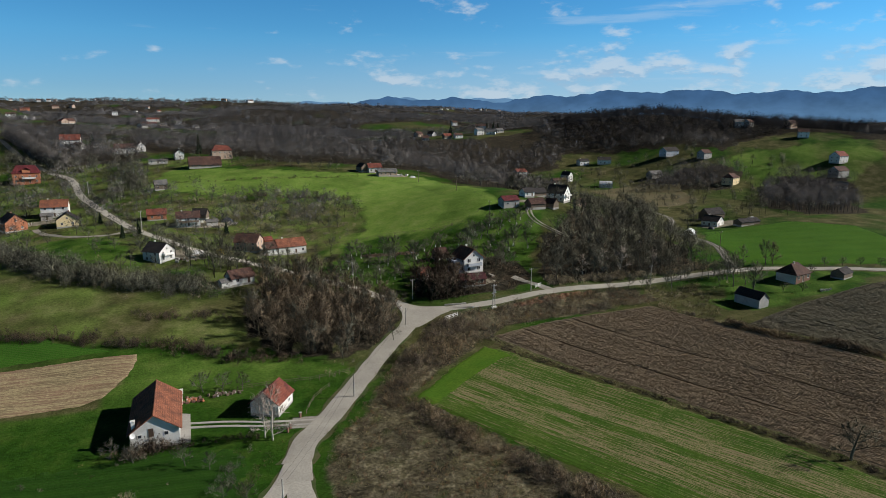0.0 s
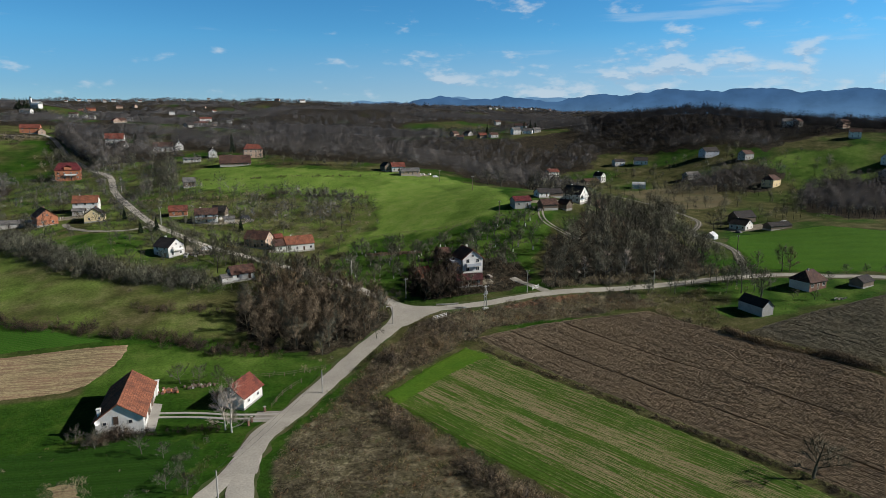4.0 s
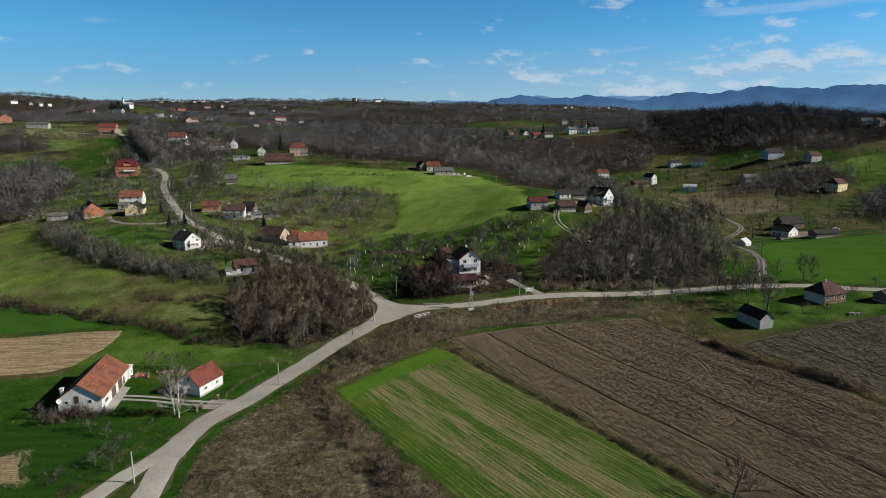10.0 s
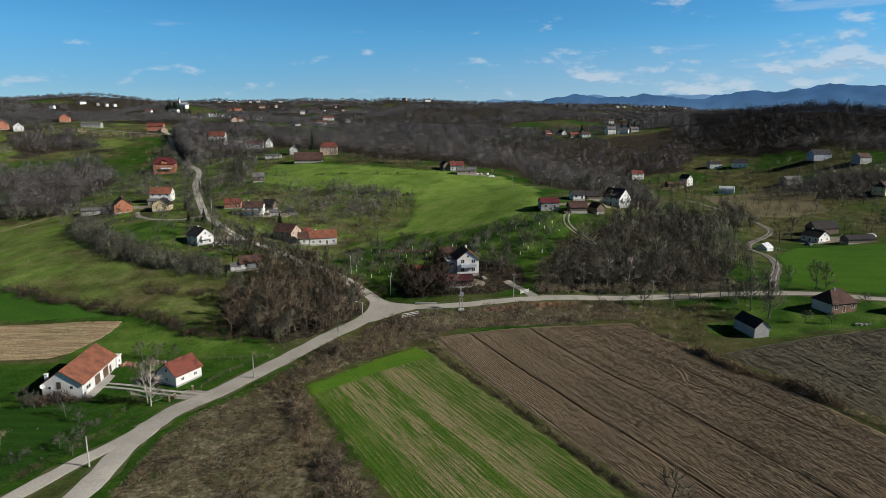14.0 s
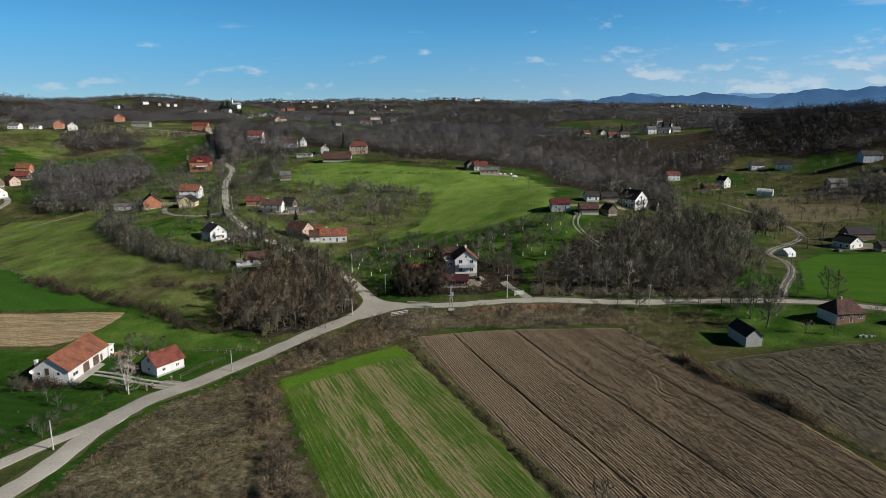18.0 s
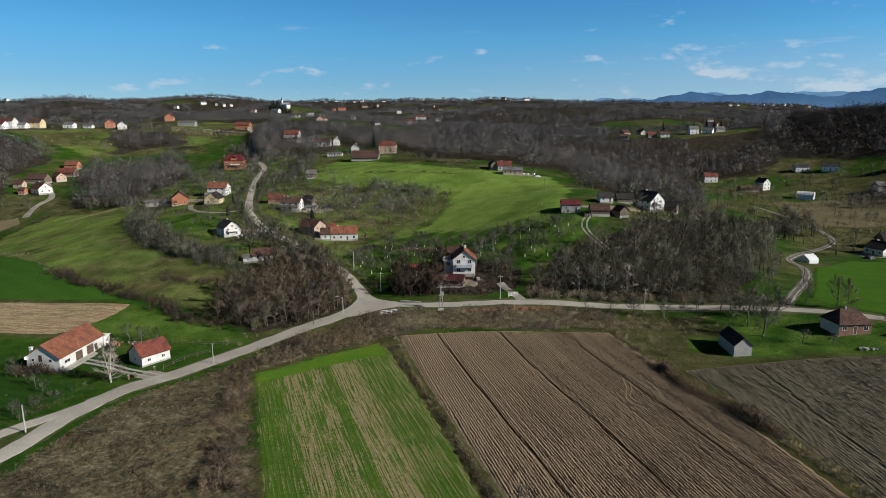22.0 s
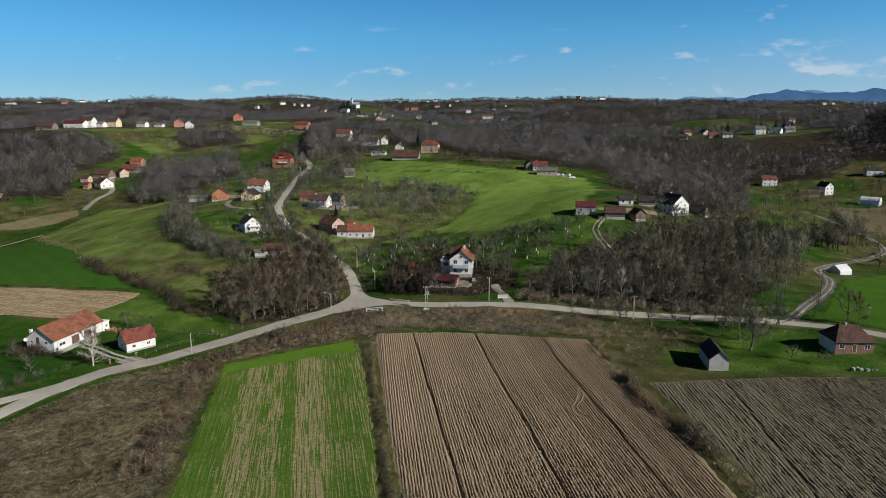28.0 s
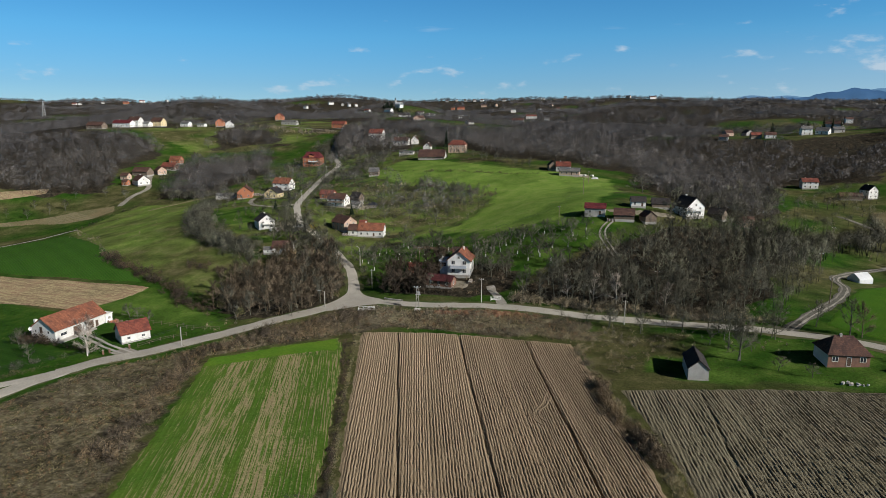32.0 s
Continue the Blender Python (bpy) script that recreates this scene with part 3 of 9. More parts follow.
VALLEY_WOOD = [(-62, 446), (-36, 412), (8, 396), (52, 388), (60, 330), (75, 310), (98, 330), (112, 420), (150, 470), (188, 470), (208, 492), (224, 500), (262, 478), (300, 452), (318, 400), (366, 388), (430, 372), (700, 420), (900, 900), (240, 900), (235, 640), (200, 610), (120, 600), (100, 560), (40, 560), (-30, 600), (-120, 640), (-140, 560), (-110, 470)]
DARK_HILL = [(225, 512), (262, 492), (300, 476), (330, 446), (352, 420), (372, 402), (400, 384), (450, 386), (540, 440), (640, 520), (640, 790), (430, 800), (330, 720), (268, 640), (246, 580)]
ROAD_WOOD = [(-230, 560), (-190, 560), (-120, 490), (-112, 445), (-135, 410), (-150, 430), (-175, 480), (-215, 540)]
CLEARINGS = [(172, 588, 62, 20), (160, 700, 80, 40), (-60, 720, 60, 30), (300, 760, 90, 40), (-120, 700, 80, 25), (430, 640, 25, 18), (355, 395, 60, 26), (-586, 1020, 42, 26), (-400, 985, 55, 30), (-345, 1090, 55, 45), (-185, 1080, 45, 40), (-78, 615, 22, 40), (-175, 980, 32, 20), (195, 945, 65, 42), (746, 1617, 60, 60), (-780, 885, 95, 36), (-1000, 870, 60, 40), (-265, 430, 30, 18), (-190, 435, 26, 42), (-100, 620, 32, 50), (-205, 1060, 40, 55), (-239, 700, 24, 20), (-305, 1170, 45, 40), (-340, 458, 42, 24), (-150, 925, 65, 60), (205, 905, 90, 75), (140, 795, 48, 45), (-270, 590, 30, 40)]
MEADOW_WEDGE = [(-24, 277), (-6.6, 315.4), (2.1, 339), (14, 356), (24, 330), (28, 290), (20, 262), (8, 250), (-14, 258)]
GARDEN_LAWN = [(-36, 222), (-27, 252), (-10, 258), (9, 246), (30, 250), (50, 262), (56, 245), (46, 226), (33, 210), (26, 196), (20, 190), (-14, 186), (-22, 198)]
ROUGH_UPPER = [(-96, 312), (-72, 285), (-56, 272), (-34, 268), (-16, 278), (-10, 300), (-20, 314), (-62, 331), (-94, 332)]
ROUGH_BARN = [(50, 165), (57, 177), (76, 175), (71, 162), (66, 152), (62, 145), (58, 150)]
VILLAGE_LAWN = [(-140, 268), (-127.7, 276), (-115.1, 276), (-105, 258), (-101, 247), (-106, 238), (-118.4, 239)]
EAST_LAWN = [(69, 151), (82, 149), (113, 153), (140, 158), (150, 162), (125, 172), (102, 178), (86, 170), (80, 163), (70, 160)]
VILLAGE = [(-185, 335), (-170, 285), (-136, 262), (-100, 228), (-60, 214), (-25, 196), (-12, 214), (-28, 256), (-13, 270), (-7, 300), (-14, 316), (-65, 336), (-108, 362), (-100, 405), (-60, 402), (-66, 440), (-150, 440), (-190, 390)]
FIELD_GAPS = [[(-9.5, 152.8), (-4.6, 157.6), (-3.2, 153.4), (9.4, 124.2), (19.2, 102.2), (24.2, 91.3), (37, 60), (31, 62), (16, 99.5), (4, 126.5), (-5.6, 148)], [(49.8, 163.4), (59.6, 141), (66.5, 119), (74.2, 98), (87, 62), (92, 62), (78.5, 98), (71, 121), (63.5, 139.8)]]
EAST_SLOPE = [(282, 352), (292, 340), (345, 330), (400, 345), (404, 378), (366, 388), (318, 402), (292, 396)]
FARM_WOOD = [(68, 300), (90, 294), (104, 302), (114, 322), (122, 352), (128, 392), (112, 400), (98, 360), (80, 330)]
GROVE_END = [(97, 226), (110, 238), (122, 258), (132, 280), (124, 286), (110, 278), (100, 258)]
WEST_SLOPE = [(-240, 300), (-160, 290), (-150, 312), (-185, 306), (-215, 304)]
OPEN_WEST = [(-430, 470), (-290, 430), (-225, 470), (-230, 640), (-320, 700), (-520, 660)]


def cover(x, y):
    """Woodland and lushness, each 0 to 1, over points of the plan."""
    wob = 5 * wave(x, y, 31, 1.0) + 3 * wave(x, y, 13, 2.0)
    wx, wy = x + wob, y + 5 * wave(y, x, 29, 4.0)
    wood = np.zeros(np.shape(x))
    for poly in (COPSE, GROVE, GARDEN_WOOD):
        wood = np.maximum(wood, inside(x + 0.3 * wob, y, poly))
    for poly in (WEST_WOOD, WEST_WOOD_2, EAST_WOOD, EAST_WOOD_2, VALLEY_WOOD, ROAD_WOOD, FARM_WOOD):
        wood = np.maximum(wood, inside(wx, wy, poly))
    away = np.hypot(x, y)
    wild = (away > 560) & ~inside(wx, wy, OPEN_WEST)
    patch = wave(x, y, 260, 5.0) + 0.6 * wave(x, y, 120, 7.0) + np.where(x > 0, 1.15, 0.75)
    wood = np.where(wild & ((y > 560) | (x > 300) | (x < -420)), np.maximum(wood, np.clip(patch * 3 + 0.5, 0, 1)), wood)
    wood = np.where(inside(wx, wy, OPEN_WEST), np.clip(2.5 * (wave(x, y, 95, 4.0) + 0.5 * wave(x, y, 41, 1.0)) + 0.3, 0, 1), wood)
    wood = np.maximum(wood, ((wx + 560) / 190) ** 2 + ((wy - 790) / 120) ** 2 < 1)
    for cx, cy, rx, ry in CLEARINGS:
        wood = np.where(((wx - cx) / rx) ** 2 + ((wy - cy) / ry) ** 2 < 1, 0, wood)
    lush = np.clip(0.50 + 0.30 * wave(x, y, 90, 3.0) + 0.22 * wave(x, y, 37, 9.0), 0, 1)
    lush = np.where(inside(x, y, EAST_VALLEY), 0.30 + 0.35 * wave(x, y, 60, 2.0), lush)
    lush = np.where(inside(x, y, EAST_SLOPE), 0.6 + 0.25 * wave(x, y, 44, 2.0), lush)
    lush = np.where(inside(x, y, OPEN_WEST), 0.16 + 0.3 * wave(x, y, 47, 2.0), lush)
    lush = np.where(inside(x, y, BARN_MEADOW), 1.0, lush)
    lush = np.where(inside(x, y, HILL_MEADOW), 0.72 + 0.22 * wave(x, y, 55, 6.0), lush)
    lush = np.where(inside(x, y, VILLAGE), 0.34 + 0.36 * wave(x, y, 24, 6.0) + 0.2 * wave(x, y, 11, 2.0), lush)
    wood = np.where(inside(x, y, VILLAGE), np.clip(0.16 + 0.45 * wave(x, y, 19, 3.0), 0, 0.7), wood)
    lush = np.where(inside(x, y, GARDEN_LAWN) | inside(x, y, EAST_LAWN) | inside(x, y, VILLAGE_LAWN), 0.95, lush)
    wood = np.where(inside(x, y, VILLAGE_LAWN), 0, wood)
    lush = np.where(inside(x, y, PASTURE), 0.12 + 0.22 * wave(x, y, 40, 8.0), lush)
    lush = np.where(inside(x, y, EAST_GREEN), 1.0, lush)
    rough = inside(x + 0.5 * wob, y, ROUGH_UPPER) | inside(x + 0.3 * wob, y, ROUGH_BARN) | inside(x, y, FIELD_GAPS[0]) | inside(x, y, FIELD_GAPS[1])
    lush = np.where(rough, 0.10 + 0.25 * wave(x, y, 17, 5.0), lush)
    wood = np.where(rough, np.clip(0.28 + 0.4 * wave(x, y, 8, 2.0), 0, 0.8), wood)
    return wood, lush


def sunny(x, y):
    """How far a place is open yellow-green meadow; the strip by the barn has sunlight painted in."""
    m = np.where(inside(x, y, HILL_MEADOW), 0.74 + 0.2 * wave(x, y, 48, 6.0) + 0.12 * wave(x, y, 17, 1.0), 0.0)
    m = np.where(inside(x, y, MEADOW_WEDGE), m + 0.35, m)
    m = np.where(inside(x, y, GARDEN_LAWN) | inside(x, y, EAST_LAWN) | inside(x, y, VILLAGE_LAWN), 0.14 + 0.26 * wave(x, y, 15, 4.0), m)
    m = np.where(inside(x, y, VILLAGE) & (m == 0), 0.22 + 0.3 * wave(x, y, 27, 4.0) + 0.2 * wave(x, y, 12, 7.0), m)
    # sunlit strip north of the barn, its brightness put into the grass colour
    m = np.where(inside(x, y, BARN_MEADOW), np.clip((y - 143) / 14, 0, 1) * 0.34 * (1 + 0.5 * wave(x, y, 21, 3.0)), m)
    m = np.where(inside(x, y, PASTURE), np.clip((-95 - x) / 50, 0, 1) * 0.38 + 0.10 + 0.25 * wave(x, y, 34, 8.0) + 0.15 * wave(x, y, 13, 2.0), m)
    m = np.where(inside(x, y, OPEN_WEST) | inside(x, y, WEST_SLOPE), 0.12 + 0.38 * wave(x, y, 60, 2.0), m)
    m = np.where(inside(x, y, EAST_SLOPE), 0.30 + 0.3 * wave(x, y, 52, 2.0), m)
    return np.clip(m, 0, 1)


def sheet(name, verts, quads, mat, smooth=True):
    me = bpy.data.meshes.new(name)
    me.vertices.add(len(verts))
    me.vertices.foreach_set("co", np.asarray(verts, np.float32).ravel())
    q = np.asarray(quads, np.int32)
    k = q.shape[1]
    me.loops.add(q.size)
    me.loops.foreach_set("vertex_index", q.ravel())
    me.polygons.add(len(q))
    me.polygons.foreach_set("loop_start", np.arange(0, q.size, k, dtype=np.int32))
    me.polygons.foreach_set("use_smooth", np.full(len(q), smooth))
    me.update(calc_edges=True)
    me.materials.append(mat)
    return me


def build_ground():
    def axis(lo, hi, step, out_lo, out_hi):
        core = list(np.arange(lo, hi + 0.1, step))
        s, v = step, lo
        left = []
        while v > out_lo:
            s *= 1.07
            v -= s
            left.append(v)
        s, v = step, hi
        right = []
        while v < out_hi:
            s *= 1.07
            v += s
            right.append(v)
        return np.array(left[::-1] + core + right)
    xs, ys = axis(-320, 330, 3.0, -4600, 4600), axis(60, 620, 3.0, -1500, 4600)
    gx, gy = np.meshgrid(xs, ys)
    gz = lie(gx, gy)
    for poly in (PLOUGH, PLOUGH_EAST):
        deep = inside(gx, gy, poly) & (off_line(gx, gy, poly + poly[:1]) > 3.2)
        gz = gz - 0.7 * deep
    nx, ny = len(xs), len(ys)
    idx = np.arange(nx * ny).reshape(ny, nx)
    quads = np.stack([idx[:-1, :-1], idx[:-1, 1:], idx[1:, 1:], idx[1:, :-1]], -1).reshape(-1, 4)
    me = sheet("ground", np.stack([gx, gy, gz], -1).reshape(-1, 3), quads, M["ground"])
    wood, lush = cover(gx, gy)
    # leaf litter and dead grass under scrub on the banks
    bank = (inside(gx, gy, SCRUB) & (off_line(gx, gy, MAIN_ROAD[::2]) > 5.6)) | inside(gx, gy, BANK)
    wood = np.maximum(wood, bank * np.clip(0.85 + 0.4 * wave(gx, gy, 9, 3.0), 0, 1))
    at = me.attributes.new("cover", "FLOAT_COLOR", "POINT")
    at.data.foreach_set("color", np.stack([wood, lush, sunny(gx, gy), np.maximum(bank * np.clip(0.65 + 0.5 * wave(gx, gy, 17, 5.0), 0, 1), 0.9 * (inside(gx, gy, ROUGH_UPPER) | inside(gx, gy, ROUGH_BARN)))], -1).astype(np.float32).ravel())
    tagged(new("ground", me), "rolling grass and woodland ground with leaf litter", "ground", kind="structure")


# rough ground: the fallow strip and the banks beside the roads
SCRUB = [(-56.5, 119), (-50, 128.5), (-40.5, 143.5), (-32, 155), (-25, 164), (-19, 171.5), (-10, 175), (-7, 163), (-8.5, 155), (-22.3, 145), (-35.5, 132.5), (-25, 110), (-12, 83), (-2, 60), (-60, 60), (-58, 92), (-57.5, 108)]
BANK = [(-10, 175.8), (4.9, 176.8), (21.5, 179.2), (36, 179.8), (52, 178.5), (57, 167), (50, 165.5), (23, 164.6), (0, 162), (-8, 156)]
build_ground()


def ribbon(name, line, width, mat, lift, label, category="road", edge=0.0, thick=0.35, seed=0.0):
    """A strip of made ground along a line, with thickness and slightly uneven edges."""
    p = np.array(line)
    d = np.gradient(p, axis=0)
    d /= np.linalg.norm(d, axis=1)[:, None] + 1e-9
    nrm = np.stack([-d[:, 1], d[:, 0]], -1)
    cross = np.array([-1.0, -0.6, 0.0, 0.6, 1.0])
    s = np.arange(len(p)) * 2.5
    rows = []
    for c in cross:
        e = (edge * wave(s, s * 0 + 17 * c, 9.0, seed + c) + 0.5 * edge * wave(s, s * 0, 3.7, seed - c)) if abs(c) == 1 else 0 * s
        q = p + nrm * (c * width / 2 + np.sign(c) * e)[:, None]
        rows.append(np.stack([q[:, 0], q[:, 1], lie(q[:, 0], q[:, 1]) + lift + 0.05 * (1 - c * c)], -1))
    low = [rows[0] - (0, 0, thick), rows[-1] - (0, 0, thick)]
    grid = np.stack([low[0], *rows, low[1]], 1)
    m, k = grid.shape[:2]
    idx = np.arange(m * k).reshape(m, k)
    quads = np.stack([idx[:-1, :-1], idx[:-1, 1:], idx[1:, 1:], idx[1:, :-1]], -1)[:, ::-1].reshape(-1, 4)
    me = sheet(name, grid.reshape(-1, 3), quads, mat, False)
    me.flip_normals() if me.polygons[len(me.polygons) // 2].normal.z < 0 else None
    return tagged(new(name, me), label, category, kind="structure")


ribbon("verge", MAIN_ROAD, 6.3, M["verge"], 0.04, "trodden grass verge along the village road", "verge", 0.7)
ribbon("verge", FORK_WEST, 4.5, M["verge"], 0.025, "trodden grass verge along the western branch road", "verge", 0.7, seed=7.0)
ribbon("verge", FORK_SOUTH, 5.3, M["verge"], 0.032, "trodden grass verge along the southern branch road", "verge", 0.7, seed=9.0)
ribbon("verge", EAST_ROAD, 6.4, M["verge"], 0.035, "trodden grass verge along the side road", "verge", 0.7, seed=3.0)
ribbon("verge", HILL_ROAD, 5.6, M["verge"], 0.03, "trodden grass verge along the hill road", "verge", 0.6, seed=5.0)
ribbon("road", MAIN_ROAD, 4.9, M["asphalt"], 0.12, "pale worn asphalt village road", edge=0.18)
ribbon("road", FORK_WEST, 3.4, M["asphalt"], 0.108, "pale worn asphalt branch road", edge=0.2)
ribbon("road", FORK_SOUTH, 4.2, M["asphalt"], 0.114, "pale worn asphalt branch road beside a pole", edge=0.2)
ribbon("road", EAST_ROAD, 3.4, M["asphalt"], 0.102, "pale narrow asphalt side road", edge=0.2, seed=2.0)
ribbon("road", HILL_ROAD, 3.3, M["asphalt"], 0.096, "pale asphalt road climbing the hill", edge=0.2, seed=4.0)
ribbon("gravel_lane", EAST_LANE, 3.0, M["lane"], 0.08, "winding grey gravel lane with pale wheel tracks", "lane", 0.35)
for off in (-0.75, 0.75):
    ribbon("wheel_track", smooth_line([(x + off * 0.85, y - off * 0.5) for x, y in EAST_LANE[::3]]), 0.55, M["gravel"], 0.115, "pale wheel track worn into the gravel lane", "track", 0.15, seed=off)
ribbon("gravel_lane", SIDE_LANE, 2.4, M["gravel"], 0.07, "short gravel lane to farm houses", "lane", 0.3)
ribbon("gravel_lane", WEST_LANE, 3.2, M["gravel"], 0.08, "gravel lane to a far farmyard", "lane", 0.3)
ribbon("gravel_lane", UPPER_LANE, 3.0, M["gravel"], 0.08, "far gravel lane along the hill", "lane", 0.3)
ribbon("wheel_track", [(x - 0.9, y) for x, y in FARM_TRACK], 0.6, M["gravel"], 0.07, "pale wheel track in grass", "track", 0.1)
ribbon("wheel_track", [(x + 0.9, y) for x, y in FARM_TRACK], 0.6, M["gravel"], 0.07, "pale wheel track in grass", "track", 0.1)
ribbon("driveway", HOUSE_DRIVE, 2.4, M["gravel"], 0.075, "gravel drive into a walled yard", "drive", 0.3)
ribbon("drive_strip", [(x, y - 0.9) for x, y in BARN_DRIVE], 0.75, M["concrete"], 0.09, "pale concrete wheel strip to the barn", "drive", 0.06)
ribbon("drive_strip", [(x, y + 0.9) for x, y in BARN_DRIVE], 0.75, M["concrete"], 0.09, "pale concrete wheel strip to the barn", "drive", 0.06, seed=2.0)
ribbon("driveway", BARN_DRIVE[:3], 4.4, M["gravel"], 0.07, "gravel mouth of the barn drive", "drive", 0.2)
# the widened mouth of the crossroads and of the fork
CROSS_MOUTH = [(-26.4, 172.8), (-24.3, 177), (-23.4, 181), (-23.6, 185), (-26.3, 191.3), (-23.6, 192.9), (-20.5, 187.5), (-16.5, 183.6), (-9.5, 181.3), (-9.3, 177.9), (-13.5, 175.6), (-18.2, 172.0), (-22.6, 169.8)]
FORK_MOUTH = [(-64.0, 113.2), (-61.2, 117.0), (-58.9, 116.2), (-59.3, 112.6), (-59.6, 107.5), (-62.2, 108.2), (-63.2, 107.6), (-65.6, 107.9)]
for shape, cx, cy, lift in ((CROSS_MOUTH, -19.6, 178.5, 0.165), (FORK_MOUTH, -61.6, 112.8, 0.165)):
    ring = smooth_line(shape + shape[:1], 1.2)[:-1]
    k = len(ring)
    vx, vy = np.array([q[0] for q in ring] + [cx]), np.array([q[1] for q in ring] + [cy])
    vz = lie(vx, vy) + lift
    me = sheet("road_junction", np.stack([vx, vy, vz], -1), [(i, (i + 1) % k, k) for i in range(k)], M["asphalt"], False)
    if me.polygons[0].normal.z < 0:
        me.flip_normals()
    tagged(new("road_junction", me), "wide worn asphalt mouth of a road junction", "road", kind="structure")


def field(name, poly, along, mat, lift, label, cell=(0.5, 1.5), relief=None, rag=0.6):
    """A field draped on the land, on a grid that runs with its rows."""
    a = Vector(along).normalized()
    u, v = np.array((-a.y, a.x)), np.array((a.x, a.y))
    p = np.array(poly)
    pu, pv = p @ u, p @ v
    us, vs = np.arange(pu.min() - 1, pu.max() + 1, cell[0]), np.arange(pv.min() - 1, pv.max() + 1, cell[1])
    gu, gv = np.meshgrid(us, vs)
    x, y = gu * u[0] + gv * v[0], gu * u[1] + gv * v[1]
    rx, ry = x + rag * wave(x, y, 4.3, 1.0), y + rag * wave(y, x, 3.1, 2.0)
    gap = off_line(rx, ry, list(poly) + [poly[0]]) * np.where(inside(rx, ry, poly), 1, -1)
    fade = np.clip(gap / 0.9, 0, 1)
    z = lie(x, y) + lift * fade + 0.03 - 0.5 * np.clip(-gap, 0, 2.5)
    if relief:
        z = z + relief(gu, gv, x, y) * fade
    nx, ny = len(us), len(vs)
    idx = np.arange(nx * ny).reshape(ny, nx)
    quads = np.stack([idx[:-1, :-1], idx[:-1, 1:], idx[1:, 1:], idx[1:, :-1]], -1).reshape(-1, 4)
    quads = quads[gap.ravel()[quads].max(1) > -0.3]
    used, inv = np.unique(quads, return_inverse=True)
    me = sheet(name, np.stack([x, y, z], -1).reshape(-1, 3)[used], inv.reshape(-1, 4), mat)
    if me.polygons[0].normal.z < 0:
        me.flip_normals()
    return tagged(new(name, me), label, "field", kind="structure")


ROW = (0.372, -0.928)
rng = np.random.default_rng(5)
RS2 = np.random.default_rng(77)


def furrows(period, depth, deep=()):
    """Rows of turned clods: rounded ridges, each broken into lumps along its length, and a few deep open furrows."""
    def f(u, v, x, y):
        ph = (u + 0.10 * wave(u, u * 0, 7.3, 3.0) + 0.10 * wave(u, u * 0, 1.9, 5.0)) / period
        ridge = np.floor(ph)
        own = np.modf(np.abs(np.sin(ridge * 12.9898 + 4.1) * 43758.5))[0]
        lump = np.modf(np.abs(np.sin(ridge * 78.233 + np.floor(v / 0.45 + 7 * own) * 37.719) * 24634.6))[0]
        part_of = np.clip(ph - ridge + 0.36 * (lump - 0.5), 0, 1)
        s = np.sin(math.pi * part_of) ** 0.9 - 0.5
        z = depth * 2.0 * s * (0.34 + 0.55 * own + 0.75 * lump) + 0.046 * rng.standard_normal(u.shape)
        for d, turn, cut in deep:
            z = z - cut * np.exp(-((0.928 * x + 0.372 * y - d - turn * (159 - y) - 0.12 * wave(y, y * 0, 23, d)) / 0.27) ** 2)
        return z
    return f


soil = rows_material("ploughed_soil", (0.928, 0.372), 9.5, [(0.0, (0.250, 0.194, 0.130)), (0.45, (0.275, 0.213, 0.143)), (0.55, (0.235, 0.183, 0.122)), (1.0, (0.250, 0.194, 0.130))],
                     [(0.3, (0.215, 0.168, 0.110)), (0.7, (0.315, 0.246, 0.165))], bump=0.7, sown_by=0.0)
soil_east = rows_material("ploughed_grey_soil", (1.0, 0.0), 8.0, [(0.0, (0.178, 0.158, 0.110)), (0.5, (0.200, 0.178, 0.124)), (1.0, (0.168, 0.150, 0.104))],
                          [(0.3, (0.145, 0.148, 0.092)), (0.7, (0.218, 0.192, 0.138))], bump=0.7, sown_by=0.0)
field("ploughed_field", PLOUGH, ROW, soil, 0.16, "brown ploughed field with straight furrows", (0.087, 0.4), furrows(0.52, 0.105, [(63.85, 0.028, 0.36), (79.8, 0.022, 0.34), (96.3, 0.0, 0.38)]), 0.25)
field("ploughed_field", PLOUGH_EAST, (0.22, -0.975), soil_east, 0.17, "grey-brown ploughed field behind a hedge", (0.12, 0.6), furrows(0.60, 0.10, [(130.1, -0.24, 0.25)]), 0.25)
STRIP = (0.447, -0.894)
winter = streaky_material("young_grain", (0.894, 0.447), (0.049, 0.108, 0.014), (0.32, 0.270, 0.150), (28.0, 40.0, [(0.0, 0.0), (0.12, 0.05), (0.19, 0.55), (0.25, 0.55), (0.29, 0.30), (0.33, 0.52), (0.37, 0.48), (0.40, 0.05), (0.43, 0.05), (0.46, 0.66), (0.57, 0.60), (0.63, 0.24), (0.78, 0.26), (0.83, 0.46), (0.88, 0.24), (1.0, 0.2)]), 1.5)
headland = streaky_material("headland_grain", (0.7, -0.71), (0.062, 0.142, 0.014), (0.22, 0.18, 0.10), (0.0, 40.0, [(0.0, 0.02), (1.0, 0.02)]), 0.7)
field("grain_headland", [(-34.2, 132.2), (-22.3, 143.2), (-9.5, 152.8), (-6.0, 147.6), (-4.6, 144.2), (-9.0, 143.2), (-21.2, 135.2), (-31.5, 126.6)], (0.447, -0.894), headland, 0.17, "bright green unploughed edge of the grain field", (0.5, 0.5), None, 0.3)
field("grain_field", GREEN_FIELD, STRIP, winter, 0.12, "young green grain field with bare tan strips", (0.25, 0.4), lambda u, v, x, y: 0.03 * np.sin(u * 7.0), 0.35)
